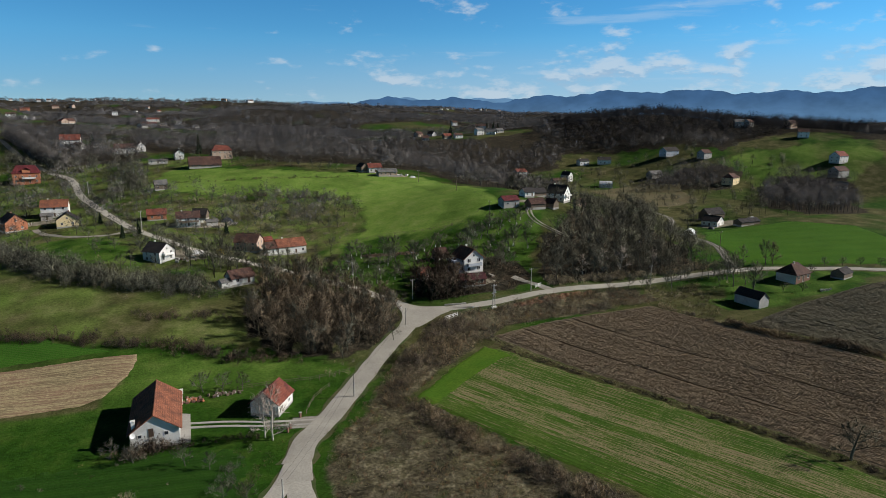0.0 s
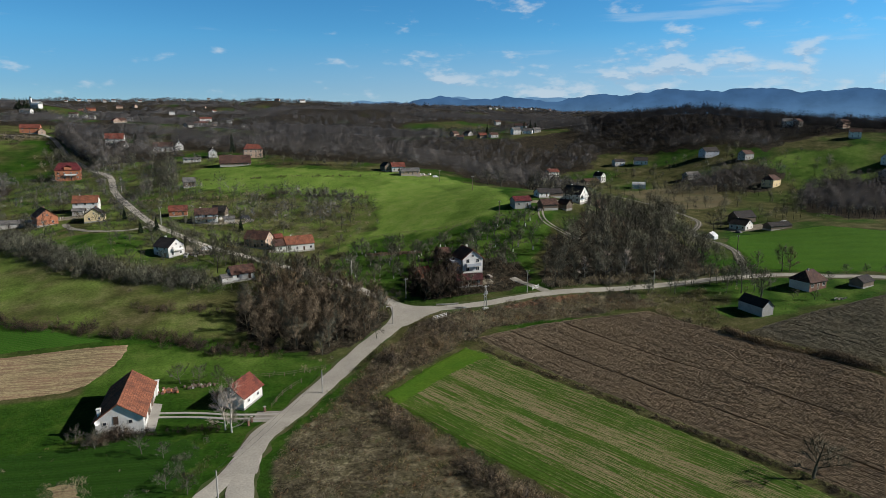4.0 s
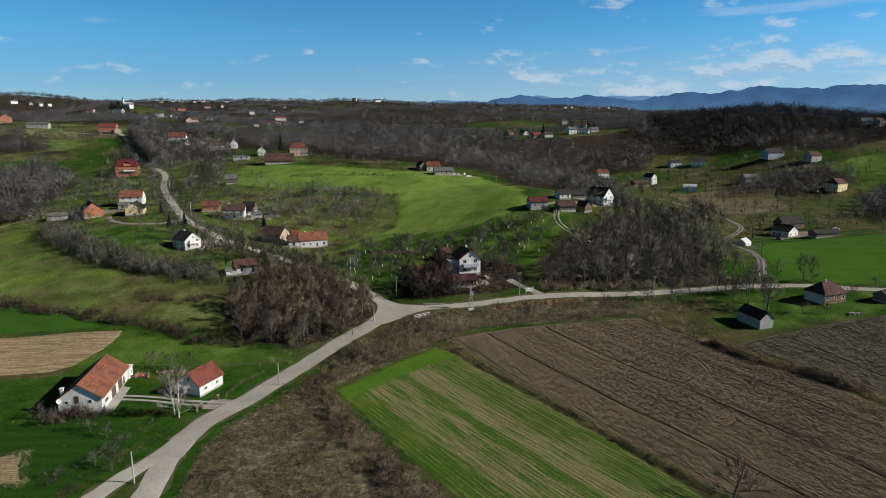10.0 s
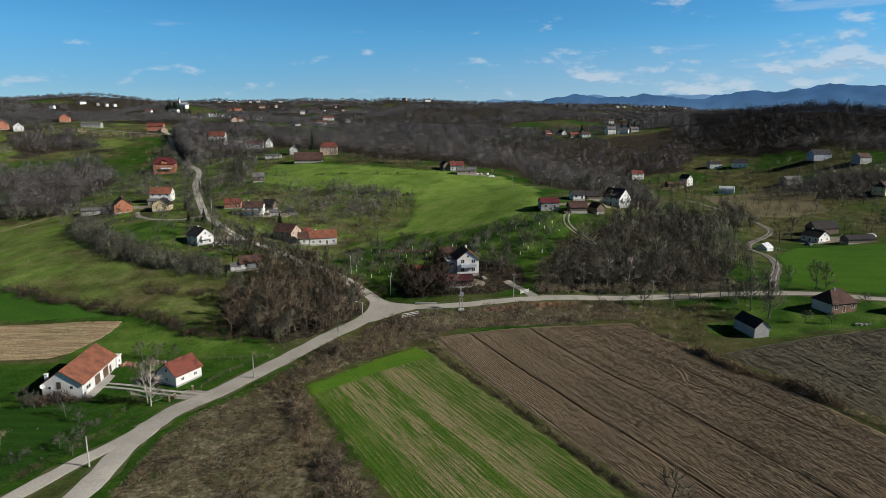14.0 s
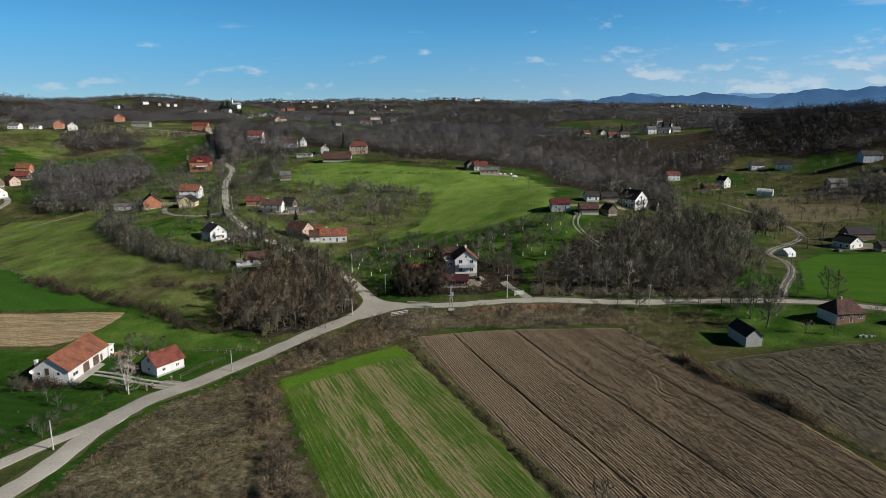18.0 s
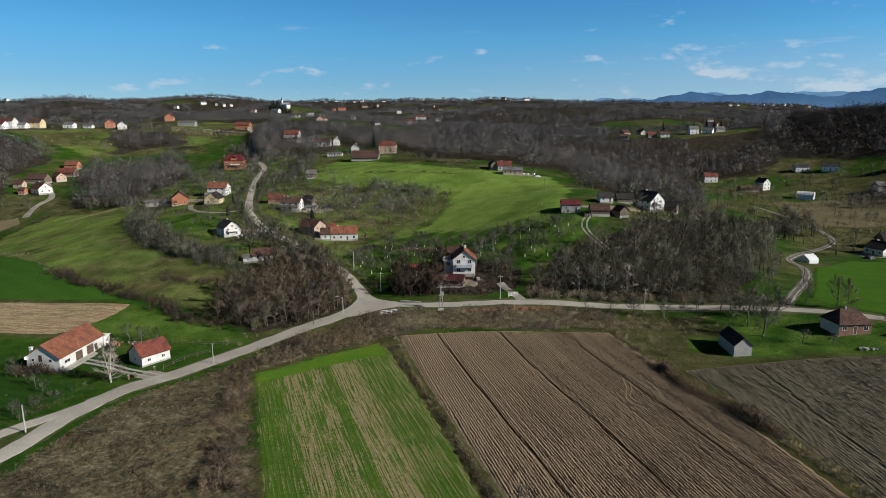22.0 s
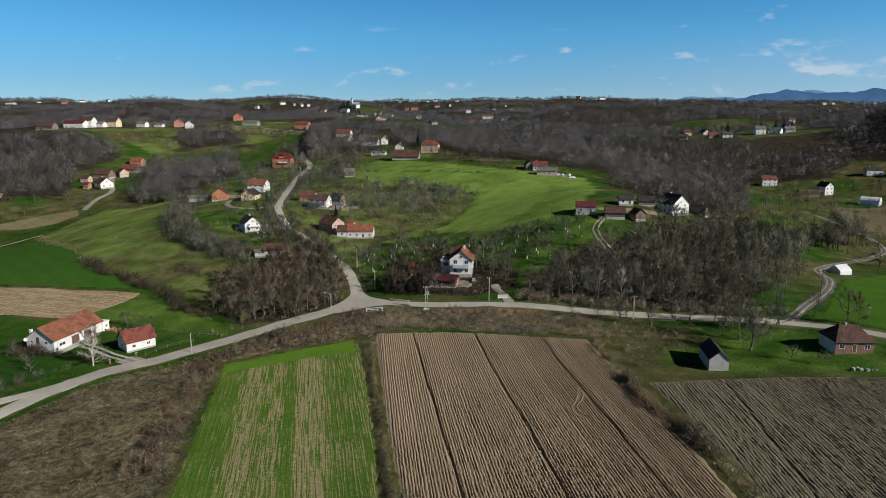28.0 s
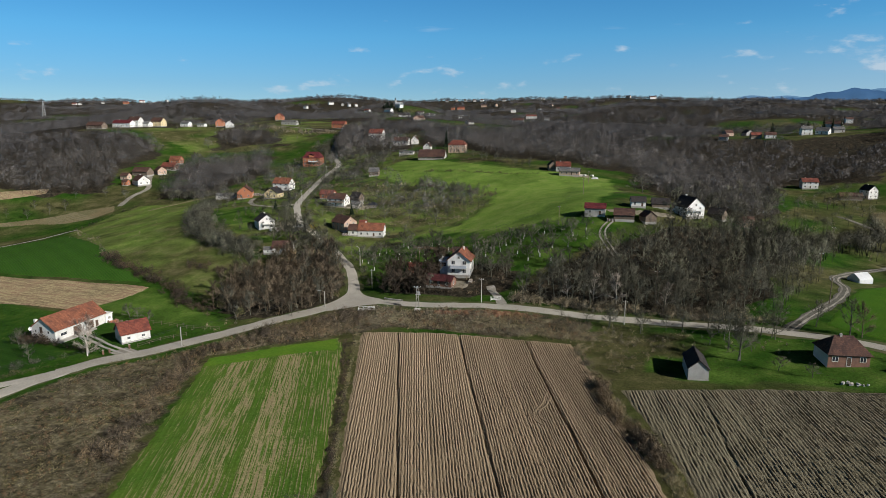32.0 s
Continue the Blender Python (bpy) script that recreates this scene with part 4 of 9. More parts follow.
tan = streaky_material("stubble", (0.04, 1.0), (0.16, 0.130, 0.078), (0.41, 0.340, 0.200), (0.0, 4.2, [(0.0, 0.36), (0.5, 0.66), (1.0, 0.36)]), 1.7, (2.4, 0.10))
turf = rows_material("barn_turf", (0.1, 0.99), 3.4, [(0.0, (0.015, 0.050, 0.006)), (0.5, (0.023, 0.066, 0.008)), (1.0, (0.015, 0.050, 0.006))],
                     [(0.3, (0.014, 0.046, 0.006)), (0.7, (0.030, 0.076, 0.011))], bump=0.5, sown_by=0.05)
field("grass_field", [(-150, 122), (-112, 125.2), (-94, 125.4), (-82, 125.0), (-72.5, 123.6), (-68.6, 117.5), (-71.5, 107), (-77.5, 94), (-84, 80), (-110, 76), (-150, 84)], (0.99, -0.1), turf, 0.05, "dark green mown turf before the barn", (0.8, 0.6), lambda u, v, x, y: 0.04 * wave(x, y, 2.3, 1.0), 0.9)
field("stubble_field", TAN_FIELD, (1.0, -0.04), tan, 0.12, "tan harrowed stubble field", (0.4, 0.6), lambda u, v, x, y: 0.05 * np.sin(u * 6.9), 0.15)
field("straw_patch", [(-93, 113), (-88, 112.5), (-83, 102), (-87.5, 102)], (0.43, -0.9), tan, 0.1, "pale patch of straw litter in the meadow", (0.4, 0.5), None, 0.4)
lush = rows_material("lush_grain", (0.5, 0.866), 7.0, [(0.0, (0.030, 0.095, 0.010)), (0.5, (0.038, 0.112, 0.012)), (1.0, (0.030, 0.095, 0.010))],
                     [(0.3, (0.028, 0.082, 0.010)), (0.7, (0.050, 0.122, 0.016))], bump=0.4)
field("grass_field", WEST_FIELD, (0.86, -0.5), lush, 0.1, "deep green grass field", (1.5, 1.5))
lush2 = rows_material("bright_grain", (0.2, 0.98), 9.0, [(0.0, (0.036, 0.106, 0.008)), (0.5, (0.047, 0.120, 0.009)), (1.0, (0.036, 0.106, 0.008))],
                      [(0.3, (0.036, 0.102, 0.008)), (0.7, (0.072, 0.152, 0.012))], bump=0.4)
field("grass_field", EAST_GREEN, (0.98, -0.2), lush2, 0.1, "bright green grain field", (1.0, 0.8), None, 0.25)
dry = streaky_material("dry_meadow", (0.3, 0.95), (0.110, 0.110, 0.055), (0.215, 0.190, 0.115), (0.0, 30.0, [(0.0, 0.6), (0.45, 0.7), (0.5, 0.35), (0.8, 0.3), (1.0, 0.6)]), 0.8, (0.5, 0.05))
field("dry_field", [(158, 334), (170, 386), (217, 400), (242, 380), (230, 364), (219, 334), (193, 321), (168, 319)], (0.95, -0.3), dry, 0.1, "brown dry field in the valley", (1.5, 1.5))
earth = streaky_material("bare_earth_bank", (0.1, 1.0), (0.13, 0.080, 0.050), (0.26, 0.150, 0.092), (0.0, 3.0, [(0.0, 0.4), (0.5, 0.8), (1.0, 0.4)]), 1.4, (1.2, 0.5))
field("earth_bank", [(8, 176.6), (14, 177.8), (22, 179.6), (33, 180.2), (41, 179.6), (38, 177.2), (28, 176.8), (18, 175.2), (9, 174.6)], (0.99, 0.1), earth, 0.28, "bare reddish earth bank below the road", (0.4, 0.4), lambda u, v, x, y: 0.35 * wave(x, y, 3.1, 2.0) + 0.15 * wave(x, y, 1.3, 5.0), 0.8)
beds = streaky_material("garden_bed", (0.1, 1.0), (0.10, 0.075, 0.05), (0.21, 0.145, 0.098), (0.0, 3.0, [(0.0, 0.6), (0.5, 0.9), (1.0, 0.6)]), 0.6)
field("garden_bed", [(-22.5, 240), (-3.5, 233), (-2.5, 229), (-21.5, 235)], (0.95, -0.33), beds, 0.1, "brown dug garden bed below the meadow", (0.4, 0.6))
field("hay_strip", [(-330, 272), (-315.6, 285.9), (-309.4, 293.8), (-297.1, 304.5), (-292.7, 297.7), (-306.4, 278.7), (-318, 264)], (0.6, 0.8), tan, 0.1, "pale strip of cut hay on the western slope", (1.0, 1.0), None, 0.4)
field("hay_strip", [(-290, 240), (-274.3, 253.9), (-259.7, 264.2), (-243, 268), (-231, 276), (-228, 288), (-236, 296), (-250, 288), (-265.6, 271), (-284, 254)], (0.6, 0.8), dry, 0.1, "straw-coloured fallow strip on the western slope", (1.0, 1.0), None, 0.4)
ribbon("field_track", smooth_line([(-242, 210), (-235.2, 225.1), (-228.9, 239.6), (-223.4, 251.3), (-219.4, 256)]), 1.3, M["gravel"], 0.13, "pale track along the grass field", "track", 0.15)
ribbon("footpath", smooth_line([(-200, 284), (-191.6, 293.5), (-186.6, 300.7), (-180.5, 306.4), (-172, 312)]), 2.0, M["straw_path"], 0.06, "pale straw-covered path above the pasture", "path", 0.5)
for line in ([(49.2, 134.2), (49.2, 128.3), (48.5, 124.4), (49.3, 121.6), (51.1, 119.9)], [(50.4, 132.2), (50.2, 128.1), (49.4, 125.2), (50.0, 122.8), (51.5, 121.4)]):
    ribbon("tyre_track", smooth_line(line, 0.8), 0.36, soil, 0.30, "curved pale tyre track across the furrows", "track", 0.04)


# ---- building blocks ----
CACHE = {}


def bm_mesh(name, bm, mat):
    me = bpy.data.meshes.new(name)
    bm.normal_update()
    bm.to_mesh(me)
    bm.free()
    me.materials.append(mat)
    return me


def part(name, bm, mat, parent, label=""):
    ob = new(name, bm_mesh(name, bm, mat) if not isinstance(bm, bpy.types.Mesh) else bm)
    ob.parent = parent
    return tagged(ob, label) if label else ob


def box(bm, x0, x1, y0, y1, z0, z1):
    v = [bm.verts.new(c) for c in ((x0, y0, z0), (x1, y0, z0), (x1, y1, z0), (x0, y1, z0), (x0, y0, z1), (x1, y0, z1), (x1, y1, z1), (x0, y1, z1))]
    for f in ((3, 2, 1, 0), (4, 5, 6, 7), (0, 1, 5, 4), (1, 2, 6, 5), (2, 3, 7, 6), (3, 0, 4, 7)):
        bm.faces.new([v[i] for i in f])
    return v


def boxes(*rows):
    bm = bmesh.new()
    for r in rows:
        box(bm, *r)
    return bm


def box_mesh(key, mat, *row):
    """A box whose mesh is shared by all pieces of that size."""
    k = (key, mat.name, tuple(round(v, 3) for v in row))
    if k not in CACHE:
        CACHE[k] = bm_mesh(key, boxes(row), mat)
    return CACHE[k]


def rod(bm, a, b, r0, r1, sides=6):
    a, b = Vector(a), Vector(b)
    q = (b - a).to_track_quat("Z", "Y").to_matrix()
    ring = []
    for c, r in ((a, r0), (b, r1)):
        ring.append([bm.verts.new(c + q @ Vector((r * math.cos(6.2832 * i / sides), r * math.sin(6.2832 * i / sides), 0))) for i in range(sides)])
    for i in range(sides):
        j = (i + 1) % sides
        bm.faces.new((ring[0][i], ring[0][j], ring[1][j], ring[1][i]))
    bm.faces.new(ring[0][::-1])
    bm.faces.new(ring[1])


def slab(bm, quad, t):
    """A sheet of thickness t under four corner points."""
    q = [Vector(c) for c in quad]
    nrm = (q[1] - q[0]).cross(q[2] - q[0]).normalized()
    top = [bm.verts.new(c) for c in q]
    low = [bm.verts.new(c - nrm * t) for c in q]
    bm.faces.new(top)
    bm.faces.new(low[::-1])
    k = len(q)
    for i in range(k):
        j = (i + 1) % k
        bm.faces.new((top[j], top[i], low[i], low[j]))


def opening(parent, name, w, h, x, y, z, turn, frame_mat="frame", fill="glass", split=True):
    """A window or door: a frame proud of the wall, a recessed fill and, for windows, a mullion and a sill."""
    kf = (name, frame_mat, round(w, 2), round(h, 2), split)
    if kf not in CACHE:
        bm, t = bmesh.new(), 0.09
        xs = [-w / 2, -w / 2 + t, -0.035, 0.035, w / 2 - t, w / 2] if split else [-w / 2, -w / 2 + t, w / 2 - t, w / 2]
        zs = [0, t, h - t, h]
        holes = {(1, 1), (3, 1)} if split else {(1, 1)}
        grid = {(i, j, k): bm.verts.new((xx, yy, zz)) for i, xx in enumerate(xs) for j, zz in enumerate(zs) for k, yy in enumerate((-0.06, 0.05))}
        solid = {(i, j) for i in range(len(xs) - 1) for j in range(3)} - holes
        for i, j in solid:
            bm.faces.new([grid[q] for q in ((i, j, 0), (i + 1, j, 0), (i + 1, j + 1, 0), (i, j + 1, 0))])
            bm.faces.new([grid[q] for q in ((i, j + 1, 1), (i + 1, j + 1, 1), (i + 1, j, 1), (i, j, 1))])
            for di, dj, e in ((-1, 0, ((i, j + 1), (i, j))), (1, 0, ((i + 1, j), (i + 1, j + 1))), (0, -1, ((i, j), (i + 1, j))), (0, 1, ((i + 1, j + 1), (i, j + 1)))):
                if (i + di, j + dj) not in solid:
                    bm.faces.new([grid[(*e[0], 0)], grid[(*e[0], 1)], grid[(*e[1], 1)], grid[(*e[1], 0)]])
        CACHE[kf] = bm_mesh(name, bm, M[frame_mat])
    ob = new(name, CACHE[kf])
    ob.parent, ob.matrix_local = parent, pose(x, y, z, 0, 0, turn)
    pane = new("pane" if fill == "glass" else "leaf", box_mesh("pane" if fill == "glass" else "leaf", M[fill], -w / 2 + 0.09, w / 2 - 0.09, -0.025, 0.03, 0.09, h - 0.09))
    pane.parent = ob
    return ob


def house(x, y, yaw, L, W, eave, rise, wall, roof, label, rows=1, cols=3, name="house", over=0.45, hip=0.0, chimney=1, sink=0.8, wins=(1, 1, 1, 1), door=True, group="", lift=0.0, ww=1.0, wh=1.2, category="house"):
    """A house with its ridge along local x: walls with gables, roof slopes, ridge cap, chimney, windows and door.
    wins: which of the front (-y), back, left gable and right gable carry windows."""
    z0 = lie1(x, y) + lift
    top = new(name)
    k = 0.86 if y > 230 else 1.0
    top.matrix_world = pose(x, y, z0, 0, 0, yaw) @ Matrix.Diagonal((k, k, k, 1))
    tagged(top, label, category, group)
    # walls
    bm = bmesh.new()
    hx, hy = L / 2, W / 2
    lo, hi = -sink, eave
    pts = {}
    for sx in (-1, 1):
        for sy in (-1, 1):
            pts[sx, sy, 0] = bm.verts.new((sx * hx, sy * hy, lo))
            pts[sx, sy, 1] = bm.verts.new((sx * hx, sy * hy, hi))
    for sy in (-1, 1):
        f = [pts[-1, sy, 0], pts[1, sy, 0], pts[1, sy, 1], pts[-1, sy, 1]]
        bm.faces.new(f if sy < 0 else f[::-1])
    for sx in (-1, 1):
        if hip:
            f = [pts[sx, -1, 0], pts[sx, 1, 0], pts[sx, 1, 1], pts[sx, -1, 1]]
        else:
            f = [pts[sx, -1, 0], pts[sx, 1, 0], pts[sx, 1, 1], bm.verts.new((sx * hx, 0, hi + rise - 0.05)), pts[sx, -1, 1]]
        bm.faces.new(f if sx > 0 else f[::-1])
    part("wall", bm, M[wall], top)
    if not hip:
        box_b = boxes((-hx - 0.03, hx + 0.03, -hy - 0.03, hy + 0.03, lo, 0.35))
        part("plinth", box_b, M["concrete"], top, "grey concrete plinth")
    # roof
    s = rise / hy
    ey, ez = hy + over, hi - over * s
    rx = hx + over * 0.8
    for sy in (-1, 1):
        bm = bmesh.new()
        kx = rx - hip if hip else rx
        q = [(-rx, sy * ey, ez + 0.12), (rx, sy * ey, ez + 0.12), (kx, 0, hi + rise + 0.12), (-kx, 0, hi + rise + 0.12)]
        slab(bm, q if sy < 0 else q[::-1], 0.14)
        part("roof", bm, M[roof], top)
    if hip:
        for sx in (-1, 1):
            bm = bmesh.new()
            q = [(sx * rx, -ey, ez + 0.12), (sx * rx, ey, ez + 0.12), (sx * (rx - hip), 0, hi + rise + 0.12)]
            slab(bm, q if sx > 0 else q[::-1], 0.14)
            part("roof", bm, M[roof], top)
    cap = bmesh.new()
    rod(cap, (-(rx - hip), 0, hi + rise + 0.1), (rx - hip, 0, hi + rise + 0.1), 0.11, 0.11, 6)
    part("ridge_cap", cap, M[roof], top)
    for c in range(chimney):
        cx = (-0.25 if c == 0 else 0.28) * L
        bm = boxes((cx - 0.28, cx + 0.28, 0.35, 0.9, hi + rise * 0.45, hi + rise + 0.45), (cx - 0.34, cx + 0.34, 0.29, 0.96, hi + rise + 0.45, hi + rise + 0.54))
        part("chimney", bm, M["brick" if c == 0 and wall != "white" else "white"], top)
    # openings
    floors = [1.0 + 2.75 * r for r in range(rows)]
    for z in floors:
        if z + wh > eave - 0.15:
            z = max(0.5, eave - wh - 0.25)
        for k in range(cols):
            px = -hx + L * (k + 0.5) / cols
            if wins[0] and not (door and z == floors[0] and k == cols // 2):
                opening(top, "window", ww, wh, px, -hy, z, 0)
            if wins[1]:
                opening(top, "window", ww, wh, px, hy, z, 180)
        gk = 2 if W > 6.5 else 1
        for k in range(gk):
            py = -hy + W * (k + 0.5) / gk
            if wins[2]:
                opening(top, "window", ww, wh, -hx, py, z, -90)
            if wins[3]:
                opening(top, "window", ww, wh, hx, py, z, 90)
    if not hip and rise > 2.2:
        for sx, on in ((-1, wins[2]), (1, wins[3])):
            if on:
                opening(top, "window", 0.8, 0.9, sx * hx, 0, eave + 0.35, 90 * sx)
    if door and wins[0]:
        opening(top, "door", 1.0, 2.05, -hx + L * (cols // 2 + 0.5) / cols, -hy, 0.05, 0, "frame", "darkwood", False)
    return top


def balcony(top, x, y, z, w, d, turn, mat="white"):
    b = new("balcony", bm_mesh("balcony", boxes((-w / 2, w / 2, -d, 0, -0.16, 0)), M["concrete"]))
    b.parent, b.matrix_local = top, pose(x, y, z, 0, 0, turn)
    bm = boxes((-w / 2, w / 2, -d, -d + 0.08, 0, 0.9), (-w / 2, -w / 2 + 0.08, -d, 0, 0, 0.9), (w / 2 - 0.08, w / 2, -d, 0, 0, 0.9))
    part("parapet", bm, M[mat], b)


# ---- houses and farm buildings ----
# the long white barn beside the road
barn = house(-85.1, 136.7, 92.4, 16.4, 8.2, 3.5, 2.9, "white", "r_orange", "long white barn with an orange tiled roof and brown doors", 1, 3, "barn", 0.55, 0, 0, wins=(0, 0, 0, 0), door=False, lift=0.1, category="barn")
for px in (-1.2, 3.0):
    opening(barn, "garage_door", 2.5, 2.5, px, -4.1, 0.05, 0, "wood", "darkwood", True)
opening(barn, "window", 2.0, 0.9, -5.6, -4.1, 1.2, 0)
opening(barn, "window", 0.7, 0.8, -7.4, -4.1, 0.4, 0)
opening(barn, "door", 0.9, 2.0, 5.4, -4.1, 0.05, 0, "wood", "darkwood", False)
opening(barn, "loft_door", 0.9, 1.6, -8.2, 0.6, 2.3, -90, "wood", "darkwood", False)
opening(barn, "window", 0.75, 0.7, -8.2, 2.5, 2.3, -90, "frame", "glass", False)
opening(barn, "window", 0.8, 0.8, -8.2, -1.9, 2.2, -90, "frame", "glass", False)
opening(barn, "window", 0.9, 0.8, -8.2, 1.6, 0.5, -90)
part("chimney", boxes((-7.4, -6.8, 3.2, 3.8, 3.2, 5.3), (-7.5, -6.7, 3.1, 3.9, 5.3, 5.42)), M["white"], barn, "white rendered chimney at the eaves")
bm = boxes((-8.3, 8.9, -5.9, -4.14, -0.5, 0.14))
part("apron", bm, M["concrete"], barn, "pale concrete apron along the doors")
bm = boxes((8.22, 10.6, -4.5, 0.6, -0.6, 2.7), (8.22, 10.8, -4.7, 0.9, 2.7, 2.9))
annex = part("annex", bm, M["white"], barn, "low white lean-to annex")
opening(annex, "window", 0.9, 0.8, 9.5, -4.5, 1.2, 0)
dish = bmesh.new()
bmesh.ops.create_cone(dish, cap_ends=False, segments=18, radius1=0.06, radius2=0.48, depth=0.18)
dish_ob = part("satellite_dish", dish, M["dish"], barn, "round white satellite dish")
dish_ob.matrix_local = pose(-8.8, 3.6, 3.3, 70, 0, -60)
arm = bmesh.new()
rod(arm, (0, 0, -0.08), (0.3, 0, -0.7), 0.04, 0.04)
part("bracket", arm, M["metal"], dish_ob)

# the small white house at the drive
cottage = house(-63.5, 137.7, 61.0, 7.2, 5.9, 2.7, 2.3, "white", "r_red", "small white cottage with a red tiled roof", 1, 2, "cottage", 0.45, 0, 0, wins=(1, 1, 1, 1), door=False, ww=0.9, wh=0.75)

# the house behind the crossroads
xh = house(7.4, 206.4, -82.0, 8.4, 7.3, 5.3, 2.8, "white", "r_orange", "white two-storey house with dark and orange roof slopes", 2, 3, "house", 0.6, 0, 1, wins=(1, 1, 1, 1), ww=1.2, wh=1.3, lift=0.2)
balcony(xh, 4.2, 0, 2.7, 5.2, 1.2, 90, "bluegrey")
wing = part("wing", boxes((-3.0, 2.6, -6.6, -3.68, -0.8, 4.4), (-3.2, 2.8, -6.9, -3.68, 4.4, 4.6)), M["bluegrey"], xh, "lower pale blue side wing")
for k in (-1.6, 0.2, 1.8):
    opening(wing, "window", 1.1, 1.3, k, -6.6, 2.6, 0)
opening(wing, "window", 1.6, 1.3, 2.6, -5.2, 2.6, 90)
annex = house(4.4, 195.4, -4.0, 8.4, 4.2, 2.3, 1.3, "brick", "r_maroon", "low outbuilding with a dark red sheet roof", 1, 3, "outbuilding", 0.4, 0, 0, door=True, category="outbuilding")
house(-8.5, 205.5, 20, 4.2, 3.4, 2.3, 1.3, "orange", "r_red", "tiny orange outbuilding with a red roof", 1, 1, "outbuilding", 0.3, 0, 0, category="outbuilding")
house(2.5, 221.0, 10, 4.6, 3.6, 2.2, 1.6, "wood", "r_brown", "small brown garden hut in the orchard", 1, 1, "hut", 0.4, 0, 0, wins=(1, 0, 0, 0), door=False, category="hut")

# the field barn and the brick house on the east green
shed = house(78.2, 153.0, 96.0, 8.6, 4.1, 2.7, 1.8, "grey", "r_dark", "grey field barn with a dark roof", 1, 2, "field_barn", 0.25, 0, 0, wins=(0, 0, 0, 0), door=False, category="barn")
brown = house(108.3, 165.2, 12.0, 8.4, 6.8, 2.9, 2.8, "brick", "r_brown", "old brick house with a brown hipped roof", 1, 3, "house", 0.5, 2.6, 0, ww=1.3, wh=1.2)
part("plaster_face", boxes((-4.26, -4.215, -3.35, 3.35, -0.4, 2.8)), M["white"], brown, "worn white plaster on one side")
part("chimney", boxes((-0.9, -0.45, -0.3, 0.15, 5.0, 6.3)), M["concrete"], brown)
house(124.5, 160.5, 15, 6.2, 4.2, 1.9, 1.4, "wood", "r_dark", "small dark wooden shed on grass", 1, 1, "shed", 0.3, 0, 0, wins=(0, 0, 0, 0), door=False, category="shed")

# houses up the hill road
house(-149.5, 304.5, -60, 10.5, 9.0, 4.2, 3.6, "orange", "r_brown", "orange brick house with a dark brown roof", 1, 2, chimney=1)
house(-163, 305, 15, 12, 5.5, 2.3, 1.2, "grey", "r_grey", "low grey sheds with sheet roofs", 1, 3, "shed", chimney=0, category="shed")
house(-140.5, 318.5, 10, 5, 4, 2.4, 1.0, "grey", "r_grey", "small grey lean-to beside the houses", 1, 1, "shed", chimney=0, category="shed")
house(-138.5, 325.5, 4, 11.8, 8.5, 5.0, 3.2, "white", "r_orange", "white house with a broad orange roof", 2, 3, chimney=1)
house(-129.7, 302.6, -82, 8.8, 8.8, 3.4, 3.2, "cream", "r_dark", "yellow gabled house with a dark roof", 1, 2)
house(-168.0, 408.5, 10, 14.5, 10.5, 6.6, 4.2, "orange", "r_crimson", "tall orange house with a crimson roof and balconies", 2, 4, hip=2.5)
bal = [o for o in scene.objects if o.name.startswith("house") and o.get("label", "").startswith("tall orange")][0]
balcony(bal, 1.5, -5.25, 3.0, 7, 1.4, 0)
part("dormer", boxes((-1.8, 2.4, -5.3, -1.5, 6.4, 8.4)), M["orange"], bal)
bm = bmesh.new()
slab(bm, [(-2.3, -5.8, 8.35), (0.3, -5.8, 9.9), (0.3, -0.8, 9.9), (-2.3, -0.8, 8.35)], 0.14)
slab(bm, [(0.3, -5.8, 9.9), (2.9, -5.8, 8.35), (2.9, -0.8, 8.35), (0.3, -0.8, 9.9)], 0.14)
part("dormer_roof", bm, M["r_crimson"], bal)
wg = house(-91.2, 238.6, -40, 8.2, 8.0, 4.4, 2.9, "white", "r_dark", "white gabled house with a dark roof", 2, 2, lift=-0.6)
balcony(wg, 4.1, 0, 2.7, 5, 1.2, 90)
house(-96.4, 302.4, 6, 8.6, 6.0, 2.9, 2.2, "orange", "r_red", "small orange brick outbuilding", 1, 2, "outbuilding", chimney=0, category="outbuilding")
w2 = house(-83.6, 290.0, 4, 10.4, 8.0, 4.2, 2.6, "white", "r_brown", "white house with a brown roof and porch", 2, 3)
balcony(w2, 0, -4.0, 2.2, 9, 1.4, 0, "wood")
house(-74.5, 291.0, 10, 5.0, 3.6, 2.0, 0.9, "grey", "r_grey", "low grey shed in a cluttered yard", 1, 1, "shed", chimney=0, wins=(0, 0, 0, 0), door=False, category="shed")
house(-79.0, 301.5, -20, 7.0, 4.5, 2.6, 2.4, "wood", "r_dark", "dark wooden hay shed behind houses", 1, 1, "shed", chimney=0, wins=(0, 0, 0, 0), door=False, category="shed")
house(-98.7, 363.4, 12, 6.8, 5.4, 3.2, 2.4, "wood", "r_grey", "weathered wooden hut in the meadow", 1, 2, "hut", chimney=0, category="hut")
house(-61.6, 254.6, -24, 10.0, 8.2, 4.2, 2.9, "pink", "r_brown", "pink gabled house with a brown roof", 2, 3)
house(-54.5, 259.0, 20, 3.4, 3.0, 3.6, 1.2, "orange", "r_red", "narrow orange outbuilding between houses", 1, 1, "outbuilding", chimney=0, category="outbuilding")
house(-47.0, 252.0, 14, 12.4, 7.6, 3.4, 2.9, "white", "r_orange", "long white house with a patched orange-red roof", 1, 4)
